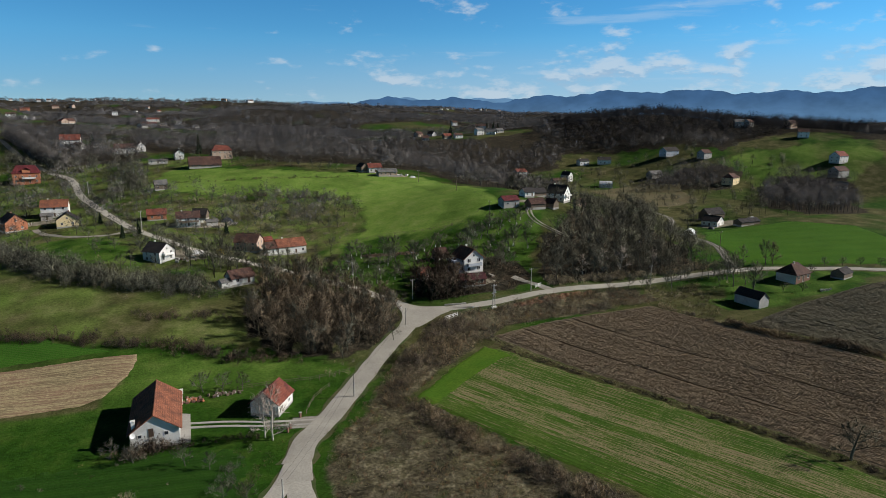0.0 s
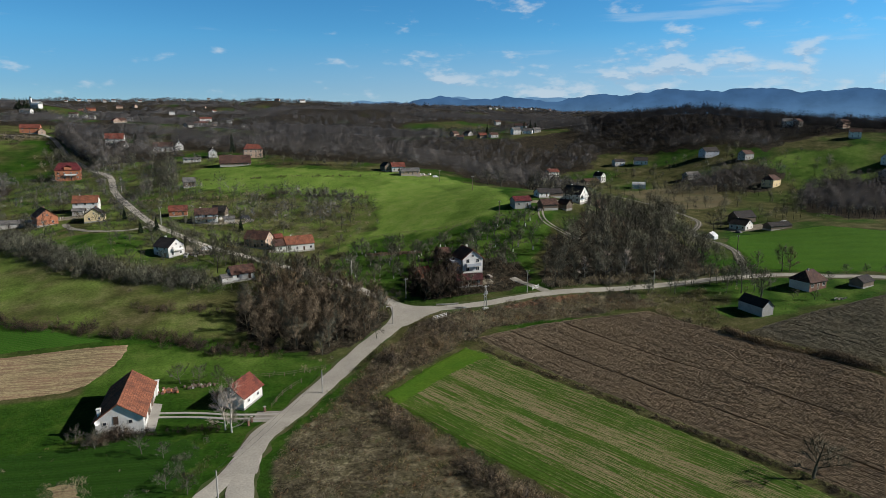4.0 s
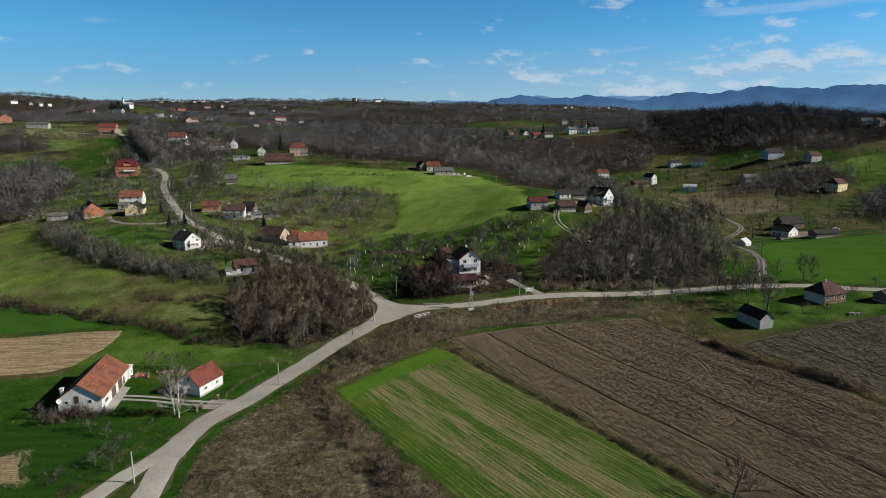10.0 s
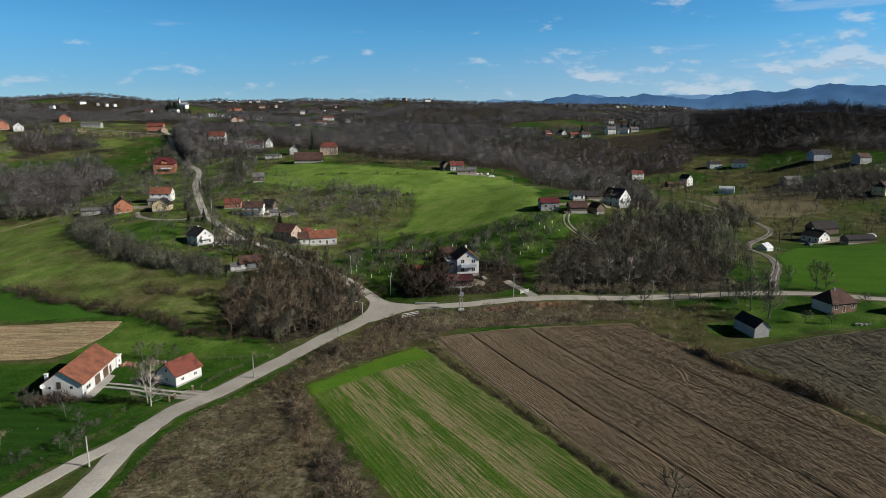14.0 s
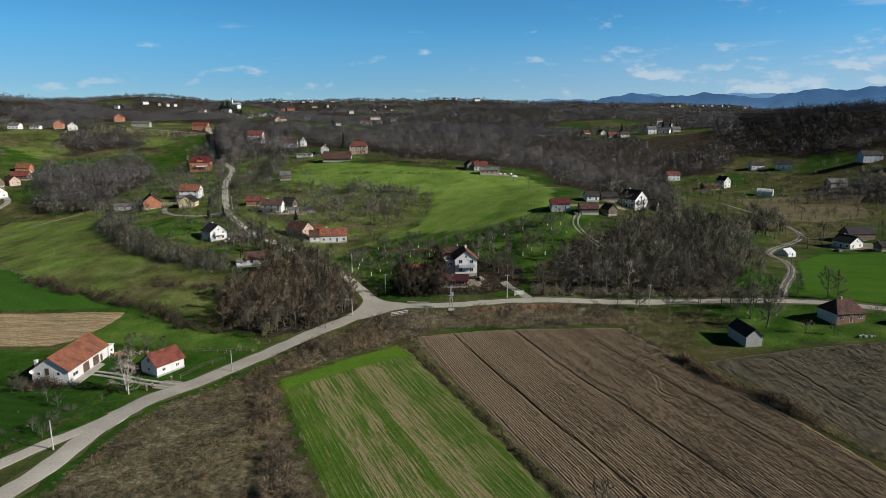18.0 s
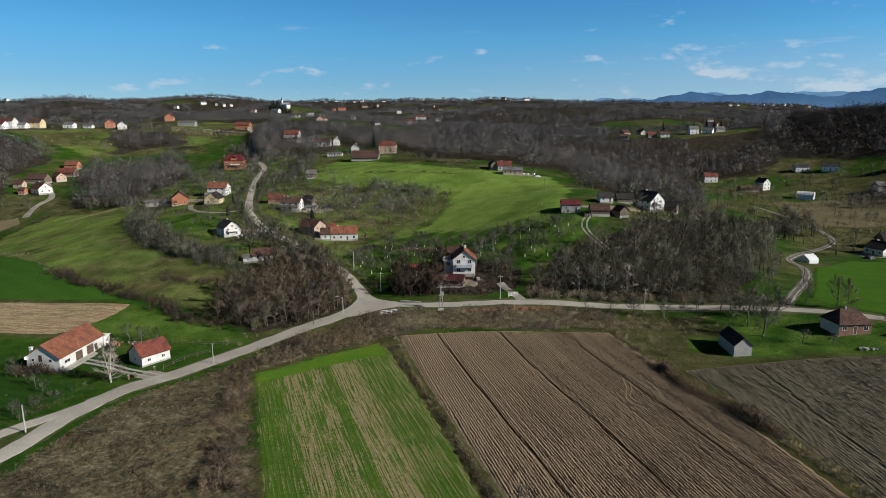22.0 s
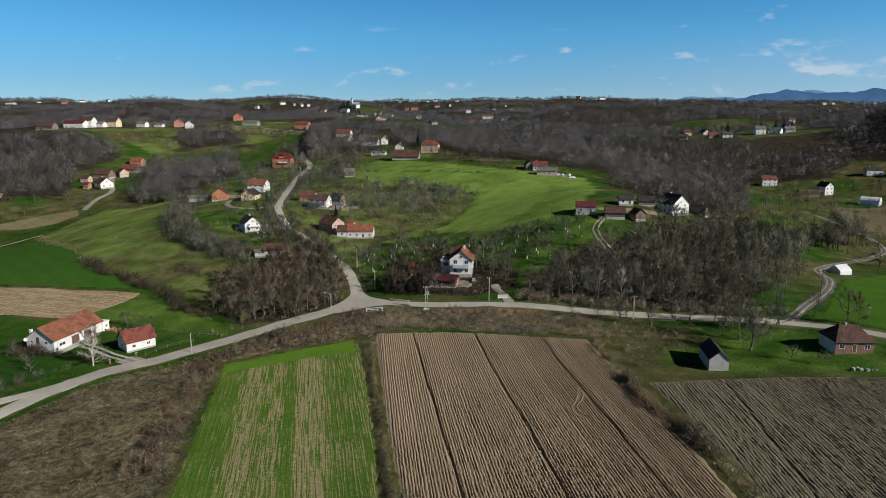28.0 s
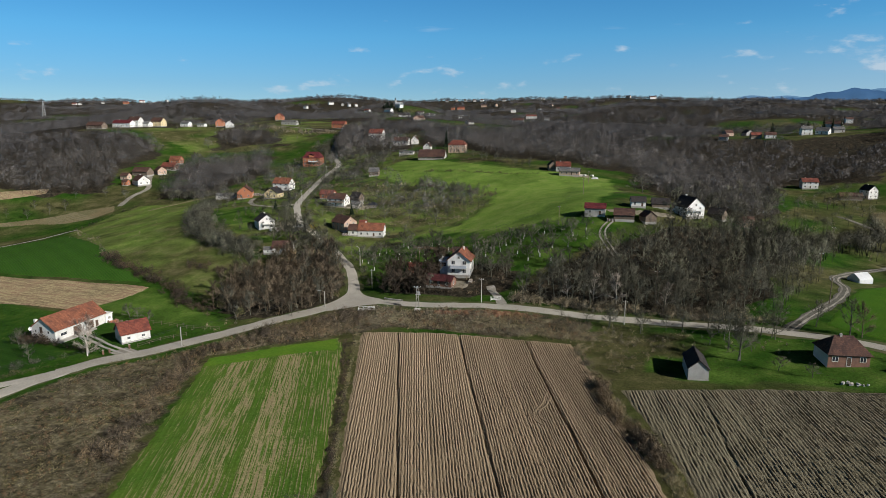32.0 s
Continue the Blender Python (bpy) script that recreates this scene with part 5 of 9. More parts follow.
house(-54.3, 249.9, 14, 4.6, 6.6, 2.9, 2.3, "white", "r_brown", "low end of the long house with a red-brown roof", 1, 1, "outbuilding", chimney=0, door=False, category="outbuilding")
house(-71.0, 211.6, 22, 3.2, 3.0, 1.8, 0.8, "white", "r_grey", "small white lean-to beside the old hut", 1, 1, "outbuilding", 0.25, chimney=0, door=False, ww=0.6, wh=0.6, category="outbuilding")
house(-66.5, 214.8, 22, 7.4, 5.2, 2.4, 2.0, "white", "r_brown", "old white hut with a brown roof above the copse", 1, 2, "hut", chimney=0, category="hut")
big = house(-77.5, 409.0, 6, 20.5, 10.0, 1.9, 5.0, "wood", "r_brown", "large barn with a long brown roof", 1, 5, "barn", chimney=0, door=False, category="barn")
bm = bmesh.new()
bm.faces.new([bm.verts.new((10.29, a, b)) for a, b in ((-4.9, -0.5), (4.9, -0.5), (4.9, 1.8), (0, 6.7), (-4.9, 1.8))])
bmesh.ops.solidify(bm, geom=bm.faces[:], thickness=0.05)
part("gable_face", bm, M["white"], big, "white rendered gable")
house(-67.6, 432.5, 6, 13.6, 9.5, 6.0, 3.2, "pink", "r_red", "pink two-storey house with a red hipped roof", 2, 4, hip=3.0)
house(-92.8, 440.0, -80, 8.0, 6.0, 4.2, 2.6, "white", "r_brown", "white gabled cottage by the barn", 1, 2, "cottage")
house(-104.0, 428.0, 4, 12.0, 4.0, 2.4, 0.7, "white", "r_grey", "low pale shed by the meadow", 1, 3, "shed", chimney=0, category="shed")
hx = house(-163.4, 505.0, 4, 13.8, 9.5, 6.2, 4.0, "white", "r_red", "white house with a red roof and terraces", 2, 3)
balcony(hx, 0, -4.75, 3.0, 9, 2.0, 0)
house(-157.0, 497.0, -30, 6.5, 5.0, 3.0, 2.0, "white", "r_brown", "white outbuilding below a house", 1, 2, "outbuilding", chimney=0, category="outbuilding")
house(-148.0, 507.0, 5, 5.0, 4.2, 3.2, 1.6, "grey", "r_grey", "small grey outbuilding on the slope", 1, 1, "outbuilding", chimney=0, category="outbuilding")
house(-127.0, 473.0, 4, 14.0, 8.0, 4.0, 3.0, "white", "r_brown", "long white house with a brown-red roof", 1, 4)
house(-118.0, 478.5, -75, 8.0, 6.0, 4.2, 3.2, "white", "r_brown", "white gabled house beside a barn", 1, 2, "house")
house(-240.2, 581.0, 4, 16.0, 9.0, 5.0, 3.2, "orange", "r_red", "orange house with a long red roof", 2, 3)
house(-231.5, 577.0, -70, 7.0, 6.0, 3.4, 2.4, "pink", "r_brown", "pink outbuilding by the lane", 1, 2, "outbuilding", chimney=0, category="outbuilding")
house(-291.0, 571.0, 4, 19.0, 7.0, 3.6, 1.6, "grey", "r_grey", "long grey barn on the hill", 1, 5, "barn", chimney=0, category="barn")
house(-357.0, 653.0, -70, 11.0, 10.0, 5.2, 3.8, "orange", "r_red", "orange gabled house on the skyline slope", 2, 2)
# the farmyard on the meadow's east side
house(45.3, 253.8, 3, 8.6, 6.0, 3.2, 1.8, "grey", "r_crimson", "grey house with a bright red sheet roof", 1, 2, chimney=0)
house(56.1, 250.2, 4, 8.2, 6.0, 2.3, 2.3, "wood", "r_brown", "brown wooden barn with an old tiled roof", 1, 2, "barn", chimney=0, wins=(0, 0, 0, 0), door=False, category="barn")
house(64.4, 251.0, -60, 5.4, 5.0, 2.6, 2.0, "wood", "r_brown", "small weathered wooden granary shed", 1, 1, "granary", chimney=0, wins=(0, 0, 0, 0), category="shed")
wh = house(78.4, 269.5, -52, 10.0, 9.4, 4.6, 4.0, "white", "r_dark", "white gabled house with a steep dark roof", 2, 3)
balcony(wh, 5.0, 0, 2.8, 7, 1.2, 90)
house(60.1, 266.0, 10, 6.2, 5.0, 2.5, 1.9, "white", "r_dark", "white outbuilding with a dark roof", 1, 2, "outbuilding", chimney=0, category="outbuilding")
house(68.3, 271.0, 6, 7.6, 5.4, 2.2, 2.0, "wood", "r_dark", "dark wooden barn behind the farmhouse", 1, 2, "barn", chimney=0, wins=(0, 0, 0, 0), door=False, category="barn")
house(90.0, 283.0, -30, 7.0, 5.2, 2.8, 2.2, "wood", "r_dark", "weathered barn among bare trees", 1, 2, "barn", chimney=0, wins=(0, 0, 0, 0), door=False, category="barn")
house(101.0, 287.0, 10, 6.0, 5.0, 2.8, 2.0, "pink", "r_brown", "pinkish outbuilding among trees", 1, 2, "outbuilding", chimney=0, category="outbuilding")
house(20.0, 361.5, 2, 12.6, 6.0, 2.7, 1.9, "pink", "r_grey", "low pink house with a grey roof at the meadow's edge", 1, 4, chimney=1)
house(15.0, 371.5, 4, 9.0, 6.4, 3.4, 2.6, "white", "r_red", "white house with a red roof behind", 1, 3)
house(8.5, 373.0, -70, 6.5, 5.5, 3.2, 2.4, "wood", "r_dark", "dark wooden barn by the house", 1, 1, "barn", chimney=0, wins=(0, 0, 0, 0), door=False, category="barn")
# the eastern valley
house(155.3, 463.0, 6, 10.5, 7.5, 5.0, 2.4, "white", "r_red", "white house with a red roof below the wood", 2, 3)
house(180.2, 433.0, -62, 8.0, 7.0, 5.8, 3.0, "white", "r_dark", "tall white gabled valley house", 2, 2)
house(170.0, 428.0, 5, 13.0, 7.0, 2.6, 1.8, "wood", "r_brown", "long low barn with a brown roof", 1, 3, "barn", chimney=0, wins=(0, 0, 0, 0), door=False, category="barn")
house(218.6, 472.5, 4, 11.0, 6.0, 3.8, 2.0, "white", "r_dark", "low white house with a dark roof", 1, 3)
house(234.3, 465.0, -20, 12.0, 7.0, 3.8, 2.8, "white", "r_dark", "white gabled house under the wooded hill", 1, 3)
house(275.0, 434.5, 5, 15.5, 9.0, 5.2, 3.2, "bluegrey", "r_dark", "grey-blue house on the slope", 2, 4)
house(288.2, 409.5, 10, 10.5, 8.0, 4.8, 2.8, "grey", "r_brown", "grey house with a brown roof on the slope", 2, 3)
house(269.2, 361.0, 25, 13.5, 9.0, 5.2, 3.2, "cream", "r_brown", "cream house with a brown hipped roof", 2, 3, hip=2.0)
house(238.6, 404.5, 8, 13.0, 7.0, 3.2, 2.6, "grey", "r_grey", "grey barn among bare trees", 1, 3, "barn", chimney=0, category="barn")
house(168.6, 267.6, -66, 9.5, 9.0, 3.2, 2.8, "white", "r_dark", "white gabled house with a dark roof beside barns", 1, 3)
house(180.5, 281.5, 6, 14.0, 8.0, 3.8, 3.2, "wood", "r_dark", "dark barn behind the gabled house", 1, 3, "barn", chimney=0, wins=(0, 0, 0, 0), door=False, category="barn")
house(180.5, 257.0, 4, 15.0, 6.0, 2.2, 1.6, "wood", "r_dark", "long low dark cattle shed", 1, 4, "cattle_shed", chimney=0, wins=(0, 0, 0, 0), door=False, category="shed")
house(362.0, 354.0, 8, 12.5, 9.0, 5.8, 3.6, "white", "r_red", "white house with a red roof on the east slope", 2, 3)
house(347.0, 341.0, 8, 14.5, 9.0, 5.2, 3.2, "grey", "r_brown", "grey house with a brown roof", 2, 4)
house(330.0, 325.0, -55, 10.0, 8.0, 4.5, 3.0, "white", "r_grey", "white gabled house behind bare trees", 2, 2)
# the far side of the wooded valley
house(172.9, 588.0, 6, 9.0, 7.5, 5.4, 2.6, "white", "r_grey", "white house on the far ridge", 2, 2, group="far ridge houses")
house(184.5, 586.5, -30, 11.0, 6.5, 3.2, 3.0, "white", "r_grey", "low white barn on the far ridge", 1, 3, chimney=0, group="far ridge houses")
house(196.0, 592.0, 10, 9.0, 6.0, 3.0, 2.2, "grey", "r_grey", "grey house on the far ridge", 1, 2, group="far ridge houses")
house(146.0, 576.0, 5, 9.0, 6.5, 3.2, 2.2, "white", "r_brown", "white house with a brown roof on the far ridge", 1, 2, group="far ridge houses")
house(136.0, 579.0, 8, 9.0, 6.0, 3.0, 2.4, "wood", "r_red", "barn with a red roof on the far ridge", 1, 2, chimney=0, wins=(0, 0, 0, 0), door=False, group="far ridge houses")
house(112.0, 572.0, -10, 8.0, 6.0, 3.0, 2.0, "grey", "r_brown", "grey house beside the far ridge field", 1, 2, group="far ridge houses")
# the western hamlet
house(-253.6, 335.4, -25, 11.0, 9.0, 3.6, 3.6, "white", "r_brown", "white and pink gabled farmhouse", 1, 3)
house(-272.0, 356.0, 5, 14.0, 8.0, 3.0, 3.4, "wood", "r_brown", "barn with a large brown roof", 1, 3, "barn", chimney=0, wins=(0, 0, 0, 0), door=False, category="barn")
house(-273.0, 342.0, 5, 6.5, 5.0, 3.0, 2.0, "pink", "r_brown", "pinkish shed with a brown roof", 1, 1, "shed", chimney=0, category="shed")
house(-262.0, 331.0, 5, 4.4, 4.0, 3.0, 1.4, "orange", "r_brown", "tiny brick outhouse beside a farmhouse", 1, 1, "outbuilding", chimney=0, category="outbuilding")
house(-266.0, 366.0, -30, 8.5, 7.0, 3.4, 2.8, "pink", "r_brown", "pinkish house with a red-brown roof", 1, 2)
house(-272.0, 382.0, 5, 12.5, 7.0, 2.8, 3.0, "brick", "r_red", "long barn with a red roof", 1, 3, "barn", chimney=0, category="barn")
house(-282.0, 400.0, 8, 10.0, 7.0, 3.4, 2.8, "orange", "r_orange", "orange house with an orange roof", 1, 2)
# the row along the western ridge
for i, (x, y, yaw, L, W, e, r, wl, rf, lb) in enumerate([
        (-413, 450, 5, 19, 8, 3.6, 3.4, "wood", "r_brown", "long brown barn on the western ridge"),
        (-399, 467, 5, 22, 9, 4.6, 3.0, "white", "r_crimson", "long white building with a crimson roof"),
        (-392, 474, 8, 12, 9, 7.0, 3.6, "white", "r_brown", "tall white gabled house on the ridge"),
        (-386, 480, 5, 11, 7, 3.6, 2.2, "white", "r_grey", "low white house on the ridge"),
        (-379, 488, 5, 13, 9, 5.4, 3.8, "cream", "r_brown", "cream house with a hipped brown roof"),
        (-358, 500, 5, 10, 7, 3.6, 2.2, "white", "r_grey", "small white house on the ridge"),
        (-345, 506, 5, 9, 5, 2.6, 1.0, "white", "r_grey", "flat white shed on the ridge"),
        (-332, 516, -65, 9.5, 8, 5.0, 3.0, "orange", "r_orange", "orange gabled house on the ridge"),
        (-318, 512, -60, 9.5, 8, 4.2, 3.0, "white", "r_dark", "white gabled house with a dark roof on the ridge")]):
    house(x, y, yaw, L, W, e, r, wl, rf, lb, 1 if e < 5 else 2, 3, group="houses along the western ridge")


def church(x, y):
    z = lie1(x, y)
    c = tagged(new("church"), "white church with a pale roof and slender tower", "church")
    c.matrix_world = pose(x, y, z, 0, 0, -20) @ Matrix.Diagonal((0.68, 0.68, 0.68, 1))
    part("nave", boxes((-8, 8, -7, 7, -1, 8)), M["white"], c)
    bm = bmesh.new()
    prev = None
    for k in range(9):
        a = math.pi * k / 8
        row = (7.6 * math.cos(a), 8 + 5.5 * math.sin(a))
        if prev:
            slab(bm, [(-8.4, prev[0], prev[1]), (8.4, prev[0], prev[1]), (8.4, row[0], row[1]), (-8.4, row[0], row[1])], 0.2)
        prev = row
    part("roof", bm, M["foil"], c, "pale rounded metal roof")
    tw = part("tower", boxes((-15.5, -12, -1.8, 1.8, -1, 21)), M["white"], c, "slender white tower")
    bm = bmesh.new()
    rod(bm, (-13.75, 0, 21), (-13.75, 0, 27), 1.9, 0.05, 8)
    part("spire", bm, M["r_dark"], tw)
    for s in (-1, 1):
        for k in range(3):
            opening(c, "window", 1.2, 3.0, -5 + 5 * k, 7 * s, 3, 0 if s < 0 else 180)


church(-391, 1083)

# small far houses over the hills beyond


def far_house(x, y, yaw, L, eave, wall, roof, label):
    house(x, y, yaw, L, 7.6, eave, 2.7, wall, roof, label, 1 if eave < 5 else 2, 2, group="far hillside houses", chimney=0, door=False, wins=(1, 0, 0, 0))


far_house(-389, 1031, -25, 20.3, 5.3, "white", "r_grey", "white house with a grey roof on a far hillside")
far_house(-346, 999, 10, 22.1, 3.9, "white", "r_dark", "white house with a dark roof on a far hillside")
far_house(-330, 1032, 10, 13.3, 6.3, "white", "r_brown", "white house with a brown roof on a far hillside")
far_house(-316, 1030, -25, 9.9, 2.9, "white", "r_grey", "white house with a grey roof on a far hillside")
far_house(-305, 1025, -8, 8.7, 2.8, "white", "r_grey", "white house with a grey roof on a far hillside")
far_house(-468, 1687, 10, 22.1, 6.4, "orange", "r_red", "orange house with a red roof on a far hillside")
far_house(-563, 1845, 4, 8.7, 3.4, "white", "r_brown", "white house with a brown roof on a far hillside")
far_house(-539, 1868, 22, 8.7, 3.4, "white", "r_brown", "white house with a brown roof on a far hillside")
far_house(-417, 1736, 10, 16.6, 6.4, "pink", "r_brown", "pinkish house with a brown roof on a far hillside")
far_house(-382, 1733, -60, 22.1, 6.4, "pink", "r_brown", "pinkish house with a brown roof on a far hillside")
far_house(-399, 1897, 10, 12.1, 5.4, "white", "r_brown", "white house with a brown roof on a far hillside")
far_house(-202, 691, -60, 8.7, 2.8, "pink", "r_red", "pinkish house with a red roof on a far hillside")
far_house(-198, 694, 55, 8.7, 2.8, "pink", "r_brown", "pinkish house with a brown roof on a far hillside")
far_house(-254, 1018, 4, 8.7, 3.9, "white", "r_grey", "white house with a grey roof on a far hillside")
far_house(-312, 1997, -8, 12.6, 6.4, "white", "r_grey", "white house with a grey roof on a far hillside")
far_house(-245, 1359, 10, 11.4, 6.4, "white", "r_grey", "white house with a grey roof on a far hillside")
far_house(-234, 1598, -25, 8.7, 2.8, "white", "r_grey", "white house with a grey roof on a far hillside")
far_house(-212, 1637, -25, 8.7, 2.8, "pink", "r_brown", "pinkish house with a brown roof on a far hillside")
far_house(-184, 1574, 22, 8.7, 4.0, "white", "r_red", "white house with a red roof on a far hillside")
far_house(-157, 1014, 4, 22.1, 6.4, "white", "r_red", "white house with a red roof on a far hillside")
far_house(-164, 1156, 10, 22.1, 5.8, "white", "r_red", "white house with a red roof on a far hillside")
far_house(-135, 680, 55, 8.7, 2.8, "grey", "r_dark", "grey house with a dark roof on a far hillside")
far_house(-143, 1066, 10, 11.1, 3.0, "pink", "r_grey", "pinkish house with a grey roof on a far hillside")
far_house(-121, 1072, 4, 8.7, 4.1, "white", "r_grey", "white house with a grey roof on a far hillside")
far_house(-73, 1012, 4, 9.5, 2.8, "white", "r_grey", "white house with a grey roof on a far hillside")
far_house(-96, 1013, 22, 8.7, 2.8, "grey", "r_grey", "grey house with a grey roof on a far hillside")
far_house(21, 1832, 55, 13.4, 6.4, "white", "r_grey", "white house with a grey roof on a far hillside")
far_house(-40, 1875, -25, 15.6, 5.2, "pink", "r_brown", "pinkish house with a brown roof on a far hillside")
far_house(527, 1785, -25, 8.7, 3.3, "white", "r_grey", "white house with a grey roof on a far hillside")
far_house(581, 1795, 22, 8.7, 3.4, "white", "r_grey", "white house with a grey roof on a far hillside")
far_house(740, 2006, -25, 11.3, 6.4, "white", "r_red", "white house with a red roof on a far hillside")
far_house(788, 1988, 55, 9.0, 4.2, "white", "r_grey", "white house with a grey roof on a far hillside")
far_house(826, 1959, 10, 9.0, 6.4, "white", "r_red", "white house with a red roof on a far hillside")
far_house(287, 959, 4, 9.5, 5.9, "white", "r_brown", "white house with a brown roof on a far hillside")
far_house(-1386, 1270, 22, 12.0, 3.4, "white", "r_red", "white house with a red roof on a far hillside")
far_house(-1362, 1266, -60, 11.9, 3.4, "white", "r_grey", "white house with a grey roof on a far hillside")
far_house(-1297, 1351, 22, 16.0, 5.4, "orange", "r_red", "orange house with a red roof on a far hillside")
far_house(-1305, 1415, 55, 16.4, 5.6, "white", "r_red", "white house with a red roof on a far hillside")
far_house(-1381, 1540, -60, 13.2, 4.0, "white", "r_brown", "white house with a brown roof on a far hillside")
far_house(-1378, 1588, -25, 13.4, 6.3, "white", "r_grey", "white house with a grey roof on a far hillside")
far_house(-1356, 1331, 55, 10.1, 3.5, "white", "r_grey", "white house with a grey roof on a far hillside")
far_house(-1097, 1740, 10, 17.4, 3.9, "white", "r_grey", "white house with a grey roof on a far hillside")
far_house(-1083, 1811, -60, 8.9, 4.1, "white", "r_grey", "white house with a grey roof on a far hillside")
far_house(-781, 1404, -8, 11.9, 6.4, "white", "r_grey", "white house with a grey roof on a far hillside")
far_house(-779, 1527, 55, 16.3, 6.4, "white", "r_grey", "white house with a grey roof on a far hillside")
far_house(-743, 1524, -60, 16.1, 4.6, "grey", "r_grey", "grey house with a grey roof on a far hillside")
far_house(-724, 1525, 55, 8.9, 6.4, "white", "r_grey", "white house with a grey roof on a far hillside")
far_house(-712, 1539, 55, 9.0, 6.4, "white", "r_brown", "white house with a brown roof on a far hillside")
far_house(-424, 1020, -8, 11.7, 3.3, "white", "r_red", "white house with a red roof on a far hillside")
far_house(-486, 1672, 4, 11.0, 6.4, "orange", "r_brown", "orange house with a brown roof on a far hillside")
far_house(-524, 1903, 10, 8.7, 5.7, "white", "r_grey", "white house with a grey roof on a far hillside")
far_house(-468, 1817, 22, 9.9, 5.3, "grey", "r_brown", "grey house with a brown roof on a far hillside")
far_house(-450, 1832, 4, 9.9, 5.3, "white", "r_brown", "white house with a brown roof on a far hillside")
far_house(-467, 1996, 22, 8.7, 6.0, "white", "r_grey", "white house with a grey roof on a far hillside")
far_house(-378, 2033, 55, 10.8, 3.9, "white", "r_brown", "white house with a brown roof on a far hillside")
far_house(-299, 1993, 4, 10.6, 6.4, "white", "r_grey", "white house with a grey roof on a far hillside")
far_house(-233, 2004, 4, 10.6, 5.9, "white", "r_grey", "white house with a grey roof on a far hillside")
far_house(26, 1829, 22, 19.1, 6.4, "white", "r_brown", "white house with a brown roof on a far hillside")
far_house(-43, 1896, 55, 9.9, 3.3, "grey", "r_brown", "grey house with a brown roof on a far hillside")
far_house(560, 1787, 10, 9.7, 5.2, "white", "r_grey", "white house with a grey roof on a far hillside")
far_house(687, 2025, 4, 8.9, 6.3, "white", "r_grey", "white house with a grey roof on a far hillside")
far_house(721, 2015, -25, 8.9, 6.3, "white", "r_brown", "white house with a brown roof on a far hillside")
far_house(748, 2010, -8, 8.9, 4.1, "white", "r_grey", "white house with a grey roof on a far hillside")
far_house(773, 1996, -60, 8.9, 4.0, "white", "r_grey", "white house with a grey roof on a far hillside")
# houses half hidden in the dark wood, and the tall house above the ridge hamlet
far_house(379, 470, -30, 9.0, 5.6, "white", "r_grey", "white house half hidden in the dark wood")
far_house(387, 467, 20, 9.5, 5.0, "grey", "r_brown", "grey house half hidden in the dark wood")
far_house(409, 441, 10, 11.0, 5.6, "pink", "r_brown", "pinkish house with a brown roof in the dark wood")
far_house(380, 402, -40, 9.0, 5.2, "white", "r_brown", "white gabled house at the foot of the dark wood")
far_house(208, 664, -25, 15.0, 8.2, "white", "r_brown", "tall white house above the ridge hamlet")
far_house(118, 612, 30, 8.0, 3.2, "pink", "r_brown", "small pinkish cottage by the ridge field")
far_house(134, 618, -60, 8.0, 3.0, "grey", "r_dark", "dark shed by the ridge field")

# ---- bare trees, bushes and scrub ----


def sliver(base, tip, width, rs):
    """A thin three-cornered twig."""
    d = tip - base
    side = np.cross(d, rs.standard_normal(d.shape))
    side /= np.linalg.norm(side, axis=1)[:, None] + 1e-9
    w = np.asarray(width).reshape(-1, 1) * 0.5
    return np.stack([base - side * w, base + side * w, tip], 1)


def stem(a, b, r0, r1, sides=4):
    """A tapered branch as triangles."""
    a, b = np.array(a, float), np.array(b, float)
    d = b - a
    d /= np.linalg.norm(d) + 1e-9
    e = np.cross(d, (0.3, 0.5, 0.81))
    e /= np.linalg.norm(e) + 1e-9
    f = np.cross(d, e)
    out = []
    for i in range(sides):
        t0, t1 = 6.2832 * i / sides, 6.2832 * (i + 1) / sides
        p0, p1 = e * math.cos(t0) + f * math.sin(t0), e * math.cos(t1) + f * math.sin(t1)
        out += [(a + p0 * r0, a + p1 * r0, b + p1 * r1), (a + p0 * r0, b + p1 * r1, b + p0 * r1)]
    return out


